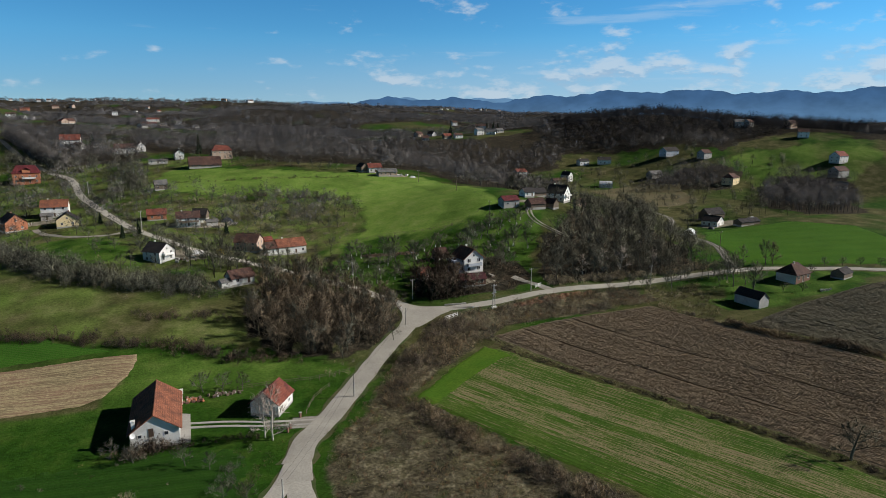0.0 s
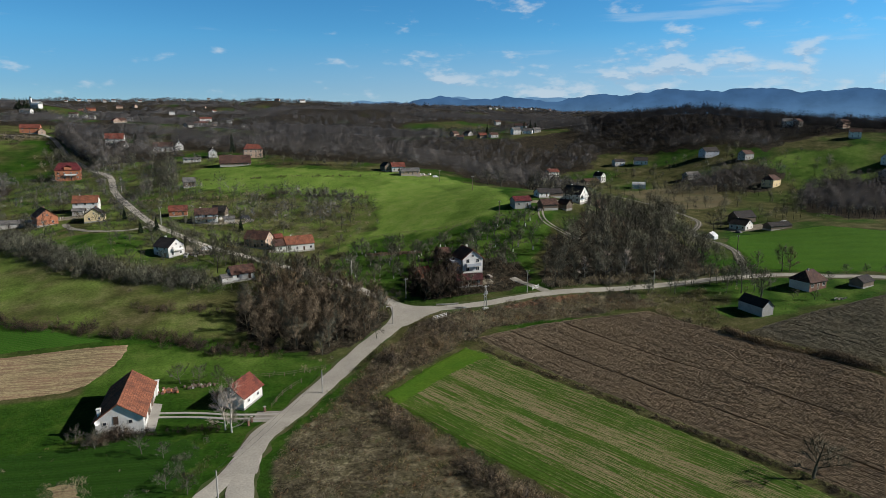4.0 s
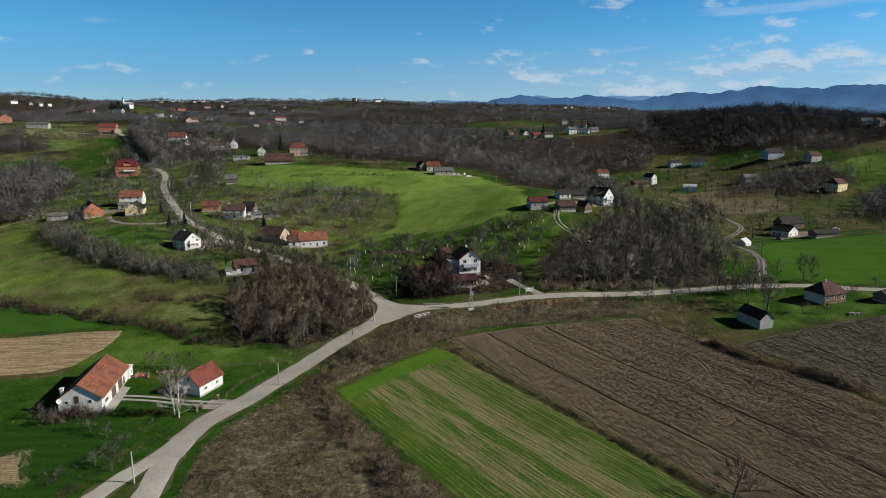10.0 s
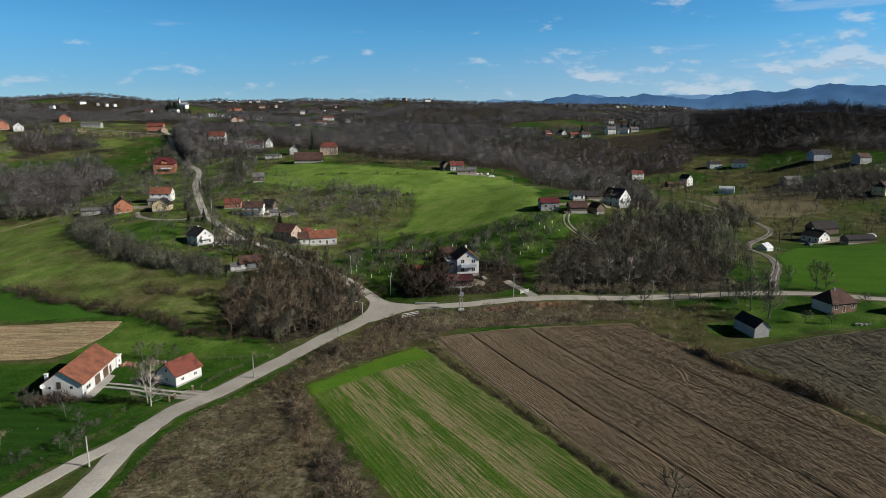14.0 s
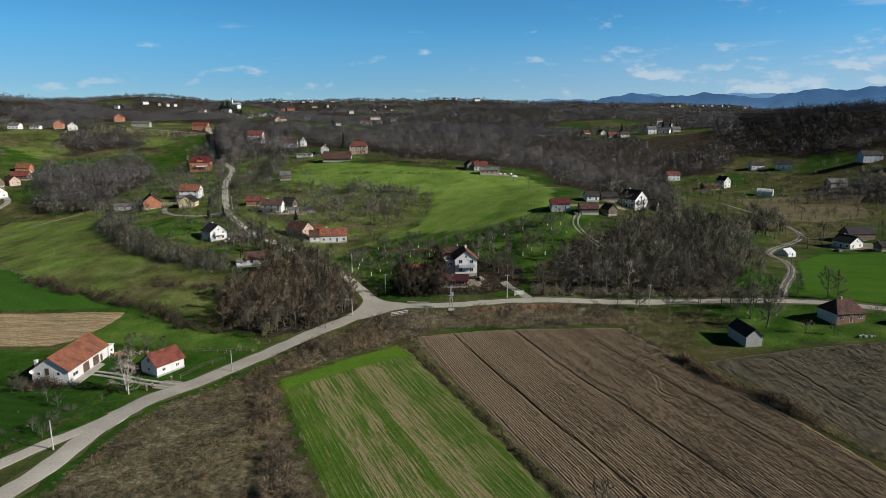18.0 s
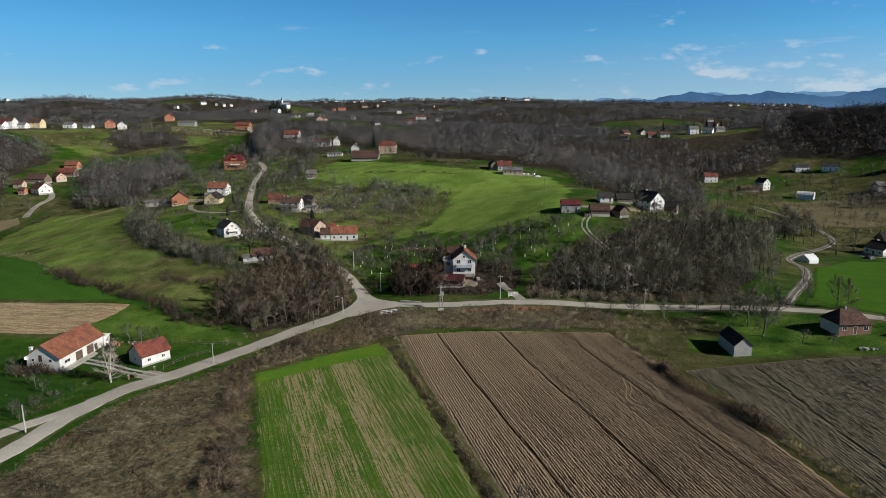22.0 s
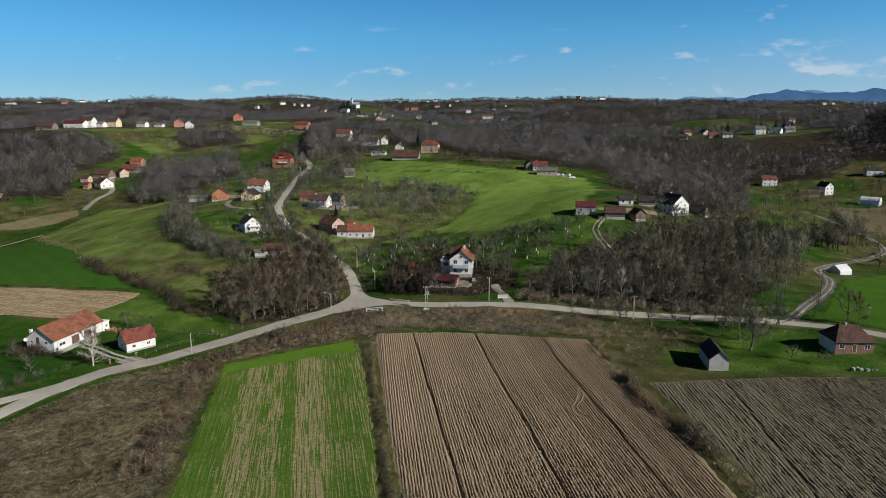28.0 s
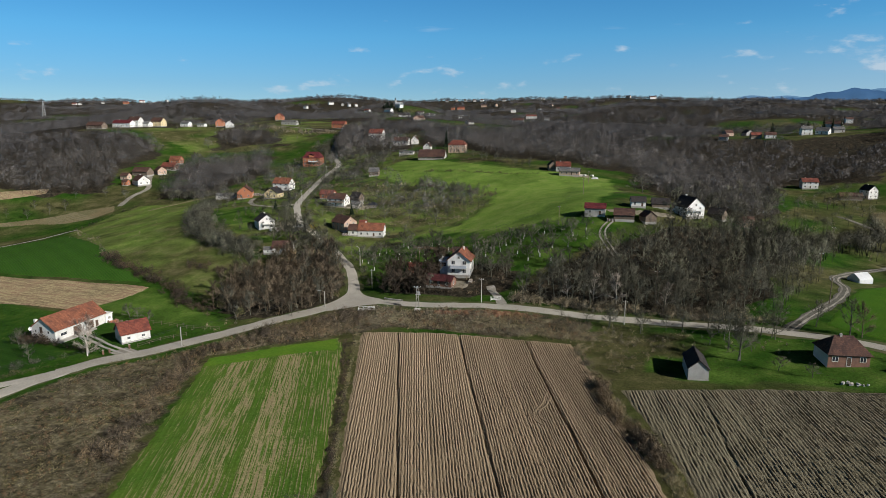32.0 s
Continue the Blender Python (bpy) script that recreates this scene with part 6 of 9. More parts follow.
def bare_tree(seed, height, spread, trunk_r, twig_n, twig_len, twig_w, clear=0.25, upright=0.6):
    """Trunk and limbs, and the twigs, as two lists of triangles. The crown is loose and uneven."""
    rs = np.random.default_rng(seed)
    wood, tips = [], []
    p, d = np.zeros(3) - (0, 0, 0.4), np.array((0.0, 0.0, 1.0))
    n_seg = 6
    pts = [p]
    for i in range(n_seg):
        d = d + rs.normal(0, 0.07, 3)
        d /= np.linalg.norm(d)
        pts.append(pts[-1] + d * (height * 0.82 + 0.4) / n_seg)
    for i in range(n_seg):
        wood += stem(pts[i], pts[i + 1], trunk_r * (1 - i / n_seg) ** 0.8 + 0.02, trunk_r * (1 - (i + 1) / n_seg) ** 0.8 + 0.02, 5)
    limbs = []
    k = 13
    for i in range(k):
        f = clear + (0.97 - clear) * (i + rs.uniform(0, 0.8)) / k
        s = f * n_seg
        j = min(int(s), n_seg - 1)
        a = pts[j] + (pts[j + 1] - pts[j]) * (s - j)
        ang = 2.4 * i + rs.uniform(-0.5, 0.5)
        out = np.array((math.cos(ang), math.sin(ang), 0))
        way = out * (1 - upright * f) + np.array((0, 0, 1)) * (0.25 + upright * f * 0.9) + rs.normal(0, 0.12, 3)
        way /= np.linalg.norm(way)
        ln = spread * (1.15 - 0.75 * abs(f - 0.45) - 0.35 * f) * rs.uniform(0.7, 1.15)
        b = a + way * ln * 0.55
        c = b + (way + np.array((0, 0, 0.25)) + rs.normal(0, 0.18, 3)) * ln * 0.5
        r = trunk_r * 0.42 * (1 - 0.6 * f)
        wood += stem(a, b, r, r * 0.6, 4) + stem(b, c, r * 0.6, 0.015, 3)
        limbs += [(a + (b - a) * 0.35, b), (b, c)]
        for q in range(3):
            g = b + (c - b) * rs.uniform(0, 0.8)
            w2 = way + rs.normal(0, 0.55, 3) + np.array((0, 0, 0.15))
            w2 /= np.linalg.norm(w2)
            e = g + w2 * ln * rs.uniform(0.25, 0.45)
            wood += stem(g, e, r * 0.35, 0.012, 3)
            limbs.append((g, e))
    limbs.append((pts[-2], pts[-1]))
    la, lb = np.array([q[0] for q in limbs]), np.array([q[1] for q in limbs])
    wts = np.linalg.norm(lb - la, axis=1)
    pick = rs.choice(len(limbs), twig_n, p=wts / wts.sum())
    f = rs.uniform(0.1, 1.0, (twig_n, 1)) ** 0.8
    base = la[pick] + (lb - la)[pick] * f
    way = (lb - la)[pick]
    way /= np.linalg.norm(way, axis=1)[:, None] + 1e-9
    way = way * 0.7 + rs.normal(0, 0.55, (twig_n, 3)) + np.array((0, 0, 0.35))
    way /= np.linalg.norm(way, axis=1)[:, None]
    tip = base + way * twig_len * rs.uniform(0.5, 1.4, (twig_n, 1))
    return np.array(wood), sliver(base, tip, twig_w * rs.uniform(0.6, 1.4, twig_n), rs)


def bush(seed, height, spread, n, w):
    rs = np.random.default_rng(seed)
    ang, rad = rs.uniform(0, 6.283, n), spread * 0.55 * np.sqrt(rs.uniform(0, 1, n))
    base = np.stack([rad * np.cos(ang), rad * np.sin(ang), np.where(rs.uniform(0, 1, n) < 0.55, -0.1, rs.uniform(0.1, 0.7, n) * height * 0.7)], -1)
    way = np.stack([np.cos(ang) * 0.55, np.sin(ang) * 0.55, np.ones(n)], -1) + rs.normal(0, 0.35, (n, 3))
    way /= np.linalg.norm(way, axis=1)[:, None]
    dome = 1 - 0.55 * (rad / (spread * 0.55 + 1e-6)) ** 2
    tip = base + way * (height * 0.62 * rs.uniform(0.45, 1.05, n) * dome)[:, None]
    return sliver(base, tip, w * rs.uniform(0.6, 1.4, n), rs)


def rounded(t):
    """Turns the twigs of a crown outwards and gives each the crown's own roundness, as a mass of fine twigs takes the light."""
    t = np.array(t, float)
    core = np.array((0, 0, 0.45 * t[:, :, 2].max()))
    own = np.cross(t[:, 1] - t[:, 0], t[:, 2] - t[:, 0])
    own /= np.linalg.norm(own, axis=1)[:, None] + 1e-9
    away = (own * (t.mean(1) - core)).sum(1) < 0
    t[away] = t[away][:, ::-1]
    own[away] *= -1
    out = t - core
    out[:, :, 2] *= 0.8
    out /= np.linalg.norm(out, axis=2)[:, :, None] + 1e-6
    way = out * 0.85 + own[:, None, :] * 0.22 + np.array((0, 0, 0.15))
    return t, way / np.linalg.norm(way, axis=2)[:, :, None]


def tri_mesh(name, tris, mat, tone=None, way=None):
    t = np.asarray(tris, np.float32).reshape(-1, 3)
    me = sheet(name, t, np.arange(len(t)).reshape(-1, 3), mat, way is not None)
    if tone is not None:
        me.attributes.new("tone", "FLOAT", "FACE").data.foreach_set("value", np.asarray(tone, np.float32))
    if way is not None:
        me.attributes.new("custom_normal", "FLOAT_VECTOR", "POINT").data.foreach_set("vector", np.asarray(way, np.float32).ravel())
    return me


def crown_mesh(name, tris, mat):
    t, way = rounded(tris)
    return tri_mesh(name, t, mat, None, way)


def scatter(tris_list, x, y, size, rs, lift=0.0, squash=(0.85, 1.2)):
    """Many plants as one array of triangles, each turned and scaled by itself, and the tone of each triangle's plant."""
    out, tones, ways = [], [], []
    shade = np.clip(0.55 * rs.standard_normal(len(x)) + 0.45 * wave(x, y, 33, 6.0), -1, 1)
    pick = rs.integers(0, len(tris_list), len(x))
    z = lie(x, y) + lift
    for k, t in enumerate(tris_list):
        sel = np.where(pick == k)[0]
        if not len(sel):
            continue
        t, way = rounded(t)
        a = rs.uniform(0, 6.283, len(sel))
        c, s = np.cos(a), np.sin(a)
        sz = size[sel]
        zz = sz * rs.uniform(*squash, len(sel))
        X = (c[:, None, None] * t[None, :, :, 0] - s[:, None, None] * t[None, :, :, 1]) * sz[:, None, None] + x[sel][:, None, None]
        Y = (s[:, None, None] * t[None, :, :, 0] + c[:, None, None] * t[None, :, :, 1]) * sz[:, None, None] + y[sel][:, None, None]
        Z = t[None, :, :, 2] * zz[:, None, None] + z[sel][:, None, None]
        out.append(np.stack([X, Y, Z], -1).reshape(-1, 3, 3))
        tones.append(np.repeat(shade[sel], len(t)))
        cc, ss = c[:, None, None], s[:, None, None]
        ways.append(np.stack([cc * way[None, :, :, 0] - ss * way[None, :, :, 1], ss * way[None, :, :, 0] + cc * way[None, :, :, 1], np.repeat(way[None, :, :, 2], len(sel), 0)], -1).reshape(-1, 3, 3))
    return np.concatenate(out), np.concatenate(tones), np.concatenate(ways)


def stuff(name, tris, mat, label, category):
    return tagged(new(name, tri_mesh(name, tris[0], mat, tris[1], tris[2])), label, category, kind="stuff")


def spread_in(poly, step, rs, keep=None):
    p = np.array(poly)
    x0, y0 = p.min(0)
    x1, y1 = p.max(0)
    gx, gy = np.meshgrid(np.arange(x0, x1, step), np.arange(y0, y1, step))
    x = (gx + rs.uniform(-0.5, 0.5, gx.shape) * step).ravel()
    y = (gy + rs.uniform(-0.5, 0.5, gy.shape) * step).ravel()
    ok = inside(x, y, poly)
    if keep is not None:
        ok &= keep(x, y)
    return x[ok], y[ok]


def along_line(line, step, wide, rs):
    p = np.array(smooth_line(line, 1.0))
    k = int(len(p) / step * 0.8)
    i = np.clip((rs.uniform(0, 1, k) * (len(p) - 1)).astype(int), 0, len(p) - 1)
    return p[i, 0] + rs.normal(0, wide, k), p[i, 1] + rs.normal(0, wide, k)


def clear_of_roads(x, y, gap=3.0):
    ok = np.ones(len(x), bool)
    for r in ROADS:
        ok &= off_line(x, y, r[::2] + [r[-1]]) > gap
    return ok


TREES = {}
HOUSE_SPOTS = [(o.matrix_world.translation.x, o.matrix_world.translation.y) for o in scene.objects if o.get("category") in ("house", "barn", "shed", "outbuilding", "hut", "church")]
HS = np.array(HOUSE_SPOTS)


def clear_of_houses(x, y, gap=7.0):
    ok = np.ones(len(x), bool)
    for hx0, hy0 in HS:
        ok &= (x - hx0) ** 2 + (y - hy0) ** 2 > gap * gap
    return ok


FAR_HS = HS[(np.hypot(HS[:, 0], HS[:, 1]) > 600) & ~inside(HS[:, 0], HS[:, 1], DARK_HILL)]


def clear_far(x, y):
    """Gardens and yards kept open before the far houses."""
    ok = np.ones(len(x), bool)
    for hx0, hy0 in FAR_HS:
        ok &= ((x - hx0) / 22) ** 2 + ((y - hy0 + 30) / 42) ** 2 > 1
    return ok


def tree_kind(key, name, label, trunk_mat, twig_mat, variants, **kw):
    TREES[key] = []
    for v in range(variants):
        wood, tw = bare_tree(hash_seed(key, v), **kw)
        TREES[key].append((tri_mesh("trunk", wood, M[trunk_mat]), crown_mesh("crown", tw, M[twig_mat]), name, label))


def hash_seed(key, v):
    return sum(ord(c) * (i + 3) for i, c in enumerate(key)) * 7 + v * 101


def plant(key, v, x, y, size, turn, group="", tall=1.0, label="", name=""):
    trunk, crown, nm0, lb = TREES[key][v % len(TREES[key])]
    t = new(name or nm0)
    t.matrix_world = pose(x, y, lie1(x, y), 0, 0, turn) @ Matrix.Diagonal((size, size, size * tall, 1))
    for nm, me in (("trunk", trunk), ("crown", crown)):
        o = new(nm, me)
        o.parent = t
    if group == "orchard trees":
        o = new("painted_base", PAINTED)
        o.parent = t
    return tagged(t, label or lb, "tree", group)


tree_kind("wood", "bare_tree", "leafless grey-brown tree with fine twigs", "twig_grey", "twig_grey", 7, height=9.5, spread=3.4, trunk_r=0.17, twig_n=1100, twig_len=1.1, twig_w=0.036, clear=0.3)
tree_kind("thicket", "bare_tree", "leafless brown tree with fine twigs", "twig_brown", "twig_brown", 6, height=7.5, spread=2.9, trunk_r=0.11, twig_n=1200, twig_len=1.05, twig_w=0.04, clear=0.12, upright=0.75)
tree_kind("garden", "garden_tree", "dark leafless tree in the garden of the white house", "twig_dark", "twig_dark", 5, height=7.5, spread=2.9, trunk_r=0.11, twig_n=1200, twig_len=1.05, twig_w=0.045, clear=0.08, upright=0.7)
tree_kind("orchard", "orchard_tree", "small leafless orchard fruit tree", "twig_grey", "twig_grey", 4, height=4.2, spread=2.2, trunk_r=0.10, twig_n=520, twig_len=0.8, twig_w=0.042, clear=0.3, upright=0.45)
tree_kind("birch", "birch_tree", "bare birch with a pale white trunk", "birch_bark", "birch_twig", 2, height=10.5, spread=3.5, trunk_r=0.15, twig_n=900, twig_len=1.3, twig_w=0.055, clear=0.12, upright=0.8)
tree_kind("lone", "field_tree", "broad leafless walnut tree at the field edge", "twig_grey", "twig_grey", 2, height=9.0, spread=5.0, trunk_r=0.30, twig_n=900, twig_len=1.3, twig_w=0.05, clear=0.22, upright=0.35)


def conifer(x, y, h, r, group=""):
    """A dark spruce: a trunk and tiers of drooping sprays with gaps between them."""
    rs = np.random.default_rng(int(abs(x) * 31 + abs(y) * 7))
    n = 620
    f = rs.uniform(0.04, 1.0, n) ** 0.8
    ang = rs.uniform(0, 6.283, n)
    rad = r * (1 - f) * rs.uniform(0.35, 1.1, n) + 0.1
    base = np.stack([0.25 * rad * np.cos(ang), 0.25 * rad * np.sin(ang), f * h + 0.35], -1)
    tip = np.stack([rad * np.cos(ang), rad * np.sin(ang), f * h - 0.18 * rad + rs.normal(0, 0.15, n)], -1)
    t = tagged(new("conifer"), "dark green spruce with drooping sprays", "tree", group)
    t.matrix_world = pose(x, y, lie1(x, y))
    for nm, tr, mt in (("trunk", np.array(stem((0, 0, -0.4), (0, 0, h * 0.95), 0.18, 0.03, 6)), "twig_brown"), ("crown", sliver(base, tip, 0.55 * rs.uniform(0.6, 1.2, n) * (1.1 - f), rs), "needles")):
        o = new(nm, tri_mesh(nm, tr, M[mt]))
        o.parent = t


RS = np.random.default_rng(21)
PAINTED = tri_mesh("painted_base", stem((0, 0, 0), (0, 0, 0.85), 0.13, 0.115, 6), M["limewash"])

# the copse by the crossroads: the nearest trees singly, the rest in one mass
x, y = spread_in(COPSE, 3.2, RS, lambda a, b: clear_of_roads(a, b, 2.6) & clear_of_houses(a, b, 5))
order = np.argsort(y - 0.4 * x)
for i in order[:110]:
    plant("thicket", int(i), x[i], y[i], RS.uniform(0.7, 1.15), RS.uniform(0, 360), "copse by the crossroads", name="copse_tree")
rest = order[110:]
THICK_KIND = [np.concatenate(bare_tree(hash_seed("thicket", v), 7.5, 2.9, 0.11, 640, 1.1, 0.052, 0.12, 0.75)) for v in range(4)]
stuff("copse", scatter(THICK_KIND, x[rest], y[rest], RS.uniform(0.7, 1.15, len(rest)), RS), M["twig_brown"], "leafless brown trees at the back of a copse", "wood")
for i, (px, py) in enumerate(list(zip(*spread_in(COPSE, 8.5, RS, lambda a, b: clear_of_roads(a, b, 3.2) & clear_of_houses(a, b, 5))))):
    plant("wood", i, px, py, RS.uniform(0.8, 1.05), RS.uniform(0, 360), "tall trees in the copse", label="taller pale grey tree standing in the copse")
x, y = along_line([(54, 178.2), (70, 178), (86, 178), (99, 176.5)], 3.0, 1.2, RS)
ok = clear_of_roads(x, y, 2.4)
for i, (px, py) in enumerate(zip(x[ok], y[ok])):
    plant("wood", i, px, py, RS.uniform(0.45, 0.8), RS.uniform(0, 360), "roadside trees", label="slender leafless tree beside the narrow road")
# the grove behind the side road: single trees at its edge, the rest in one mass
x, y = spread_in(GROVE, 4.5, RS, lambda a, b: clear_of_roads(a, b, 3.0) & clear_of_houses(a, b, 6))
front = np.where((y < 203) | (x - 34 > (y - 190) * 1.9 + 30))[0]
for i in front[:70]:
    plant("wood", int(i), x[i], y[i], RS.uniform(0.75, 1.2), RS.uniform(0, 360), "grove behind the side road")
rest = np.setdiff1d(np.arange(len(x)), front[:70])
GROVE_KIND = [np.concatenate([t[0], t[1]]) for t in (bare_tree(hash_seed("wood", v), 9.5, 3.6, 0.17, 680, 1.15, 0.05, 0.3) for v in range(5))]
stuff("grove", scatter(GROVE_KIND, x[rest], y[rest], RS.uniform(0.55, 1.0, len(rest)), RS), M["twig_grey"], "leafless grey-brown trees of a dense grove", "wood")
ROADSIDE_WOOD = [(-38, 213), (-47, 207), (-61, 207), (-70, 214), (-84, 232), (-90, 246), (-97, 262), (-92, 262), (-80, 252), (-60, 236), (-42, 220)]
x, y = spread_in(ROADSIDE_WOOD, 3.9, RS, lambda a, b: clear_of_roads(a, b, 2.6) & clear_of_houses(a, b, 6))
stuff("roadside_wood", scatter(GROVE_KIND, x, y, RS.uniform(0.65, 1.0, len(x)), RS), M["twig_grey"], "leafless trees massed along the hill road", "wood")
for poly, step, sz, lb in ((FARM_WOOD, 4.6, (0.55, 0.95), "leafless grey wood behind the hillside farm"), (GROVE_END, 3.5, (0.6, 1.0), "leafless trees of the grove beside the lane")):
    x, y = spread_in(poly, step, RS2, lambda a, b: clear_of_roads(a, b, 3.4) & clear_of_houses(a, b, 8))
    stuff("wood", scatter(GROVE_KIND, x, y, RS2.uniform(*sz, len(x)), RS2), M["twig_grey"], lb, "wood")
# trees round the house at the crossroads
x, y = spread_in(GARDEN_WOOD, 2.9, RS, lambda a, b: clear_of_roads(a, b, 3.0) & clear_of_houses(a, b, 5.5) & ~((a > 3) & (b < 203)))
for i in range(len(x)):
    plant("garden" if x[i] < 1 else "wood", i, x[i], y[i], RS.uniform(0.8, 1.15) if x[i] < 1 else RS.uniform(0.5, 0.85), RS.uniform(0, 360), "garden trees round the white house", label="dark leafless tree in the garden of the white house", name="garden_tree")
conifer(-9.5, 191.5, 7.0, 2.2)
conifer(-12.0, 195.0, 6.0, 2.0)
for px, py, hh, rr in ((-6.5, 190.0, 5.0, 1.8), (-10.8, 188.2, 5.2, 2.0), (-7.6, 194.5, 6.6, 2.2), (-4.2, 196.8, 6.0, 2.0), (-12.6, 190.6, 4.6, 1.9), (-8.8, 198.0, 5.4, 1.9), (-3.6, 191.4, 4.2, 1.7)):
    conifer(px, py, hh, rr, "dark evergreens beside the white house")
for i, (px, py) in enumerate(((-4, 187.5), (-1.5, 189), (1.5, 187.8), (-8, 187), (-10.5, 188.8), (-3, 192.5), (5, 188.6), (9, 189.2))):
    plant("garden", i, px, py, 0.55 + 0.07 * (i % 3), 47 * i, "dense shrubs below the white house", label="dense leafless garden shrub below the house", name="garden_shrub")
conifer(-81.0, 447.0, 14.0, 3.6)
conifer(-69.1, 276.0, 5.5, 1.6)
conifer(-100.5, 272.0, 6.0, 1.6)
conifer(-105.5, 268.0, 5.0, 1.5)
conifer(-117.0, 297.0, 5.0, 1.5)
for px, py, hh in ((-402, 1076, 16), (-407, 1082, 14), (-412, 1078, 15), (-418, 1085, 12)):
    conifer(px, py, hh, 5.0, "churchyard conifers")
for k in range(11):
    conifer(-412 + 4.6 * k, 1062 - 2.4 * k + 2 * math.sin(3.0 * k), 8.5 + 1.8 * math.sin(2.0 * k), 4.2, "row of dark conifers below the church")
for px, py, hh in ((176, 600, 10), (188, 604, 12), (194, 602, 11), (201, 606, 9), (152, 612, 11), (-170, 520, 9), (-152, 516, 8), (-330, 1040, 9), (-240, 1020, 9)):
    conifer(px, py, hh, 3.4, "dark conifers behind far houses")
# the orchard between the houses and the meadow
ORCHARD = [(-34, 222), (-27, 244), (-10, 236), (9, 231), (30, 243), (44, 240), (46, 228), (33, 212), (20, 219), (4, 220), (-12, 214), (-20, 200), (-32, 212)]
x, y = spread_in(ORCHARD, 5.6, RS, lambda a, b: clear_of_roads(a, b, 3.0) & clear_of_houses(a, b, 5))
for i in range(len(x)):
    plant("orchard", i, x[i], y[i], RS.uniform(0.9, 1.6), RS.uniform(0, 360), "orchard trees", label="small leafless orchard tree in grass")
ORCHARD_2 = [(-72, 300), (-50, 268), (-32, 262), (-12, 272), (-8, 298), (-18, 314), (-60, 330)]
x, y = spread_in(ORCHARD_2, 13.0, RS, lambda a, b: clear_of_roads(a, b, 3.0) & clear_of_houses(a, b, 6))
for i in range(len(x)):
    plant("orchard", i, x[i], y[i], RS.uniform(0.9, 1.5), RS.uniform(0, 360), "upper orchard trees", label="leafless fruit tree below the meadow")
ORCHARD_3 = [(-66, 412), (-20, 382), (6, 374), (0, 384), (-30, 402), (-60, 425)]
x, y = spread_in(ORCHARD_3, 7.0, RS, lambda a, b: clear_of_houses(a, b, 6))
for i in range(len(x)):
    plant("orchard", i, x[i], y[i], RS.uniform(0.8, 1.2), RS.uniform(0, 360), "hilltop orchard trees", label="small leafless tree on the hilltop")
# gardens along the hill road
for poly, step, key in (([(-175, 290), (-122, 262), (-100, 232), (-76, 222), (-50, 236), (-48, 262), (-70, 285), (-100, 300), (-120, 320), (-160, 330)], 9.5, "orchard"), ([(-180, 330), (-130, 345), (-150, 400), (-120, 420), (-100, 380), (-105, 330), (-90, 310), (-70, 320), (-90, 350), (-112, 440), (-150, 470), (-185, 440)], 15.0, "wood")):
    x, y = spread_in(poly, step, RS, lambda a, b: clear_of_roads(a, b, 4.0) & clear_of_houses(a, b, 7))
    for i in range(len(x)):
        plant(key, i, x[i], y[i], RS.uniform(0.6, 1.05), RS.uniform(0, 360), "garden trees along the hill road", label="leafless garden tree by the hill road", name="garden_tree")
# single trees along the side road and on the east green
for i, (px, py, s) in enumerate([(52, 177.5, 0.6), (58, 176, 0.7), (66, 174, 0.75), (82, 170, 0.55), (88, 175, 0.7), (94, 178, 0.8), (97, 176, 0.7), (99, 186, 0.7), (107.5, 186.5, 0.8), (113.8, 181.9, 1.05), (87.5, 161.5, 1.0), (85.5, 174, 0.8), (97.6, 179.5, 0.8), (91, 168, 0.55), (161.6, 274, 1.15), (45, 178, 0.5), (38, 186.5, 0.6), (64, 185.5, 0.8), (75, 185.5, 0.9), (86, 186, 0.85)]):
    plant("wood", i + 2, px, py, s, 57 * i, "roadside trees", label="leafless tree beside the narrow road")
for i, (px, py) in enumerate([(131, 172), (137, 170), (143, 167.5), (149, 165), (95, 157), (101, 155), (119, 168)]):
    plant("orchard", i, px, py, 0.8, 40 * i, "young trees on the east green", label="young leafless tree beside the road")
# trees that stand about the village gardens
x, y = spread_in(VILLAGE, 15.0, RS, lambda a, b: clear_of_roads(a, b, 4.0) & clear_of_houses(a, b, 6.5) & ~inside(a, b, ORCHARD) & ~inside(a, b, ORCHARD_2))
for i in range(len(x)):
    plant("wood", i, x[i], y[i], RS.uniform(0.35, 0.8), RS.uniform(0, 360), "village garden trees", label="leafless tree in a village garden", name="garden_tree")
for px, py, sz, tr in ((87.9, 161.8, 1.12, 40), (86.0, 168.2, 1.2, 160), (89.5, 174.5, 1.0, 250)):
    plant("wood", int(px), px, py, sz, tr, "roadside trees", label="tall leafless tree beside the field barn")
plant("thicket", 3, 116.1, 180.8, 1.05, 15, tall=1.15, label="tall pollarded tree at the corner of the green field", name="pollard_tree")
plant("lone", 1, 151.0, 265.0, 1.05, 300, label="broad leafless tree beside the farm lane")
plant("lone", 0, 27.6, 81.2, 0.85, 20)
plant("lone", 1, 96, 276, 0.9, 80, label="tall broad leafless tree above the grove")
plant("lone", 0, 72, 262, 0.8, 130, label="broad leafless tree beside the farmyard")
plant("lone", 1, 60, 318, 1.0, 10, label="broad leafless tree at the meadow edge")
plant("lone", 0, 56, 328, 0.9, 200, label="broad leafless tree at the meadow edge")
plant("birch", 0, -64.6, 124.2, 1.05, 0)
plant("birch", 1, -65.8, 125.6, 0.95, 60)
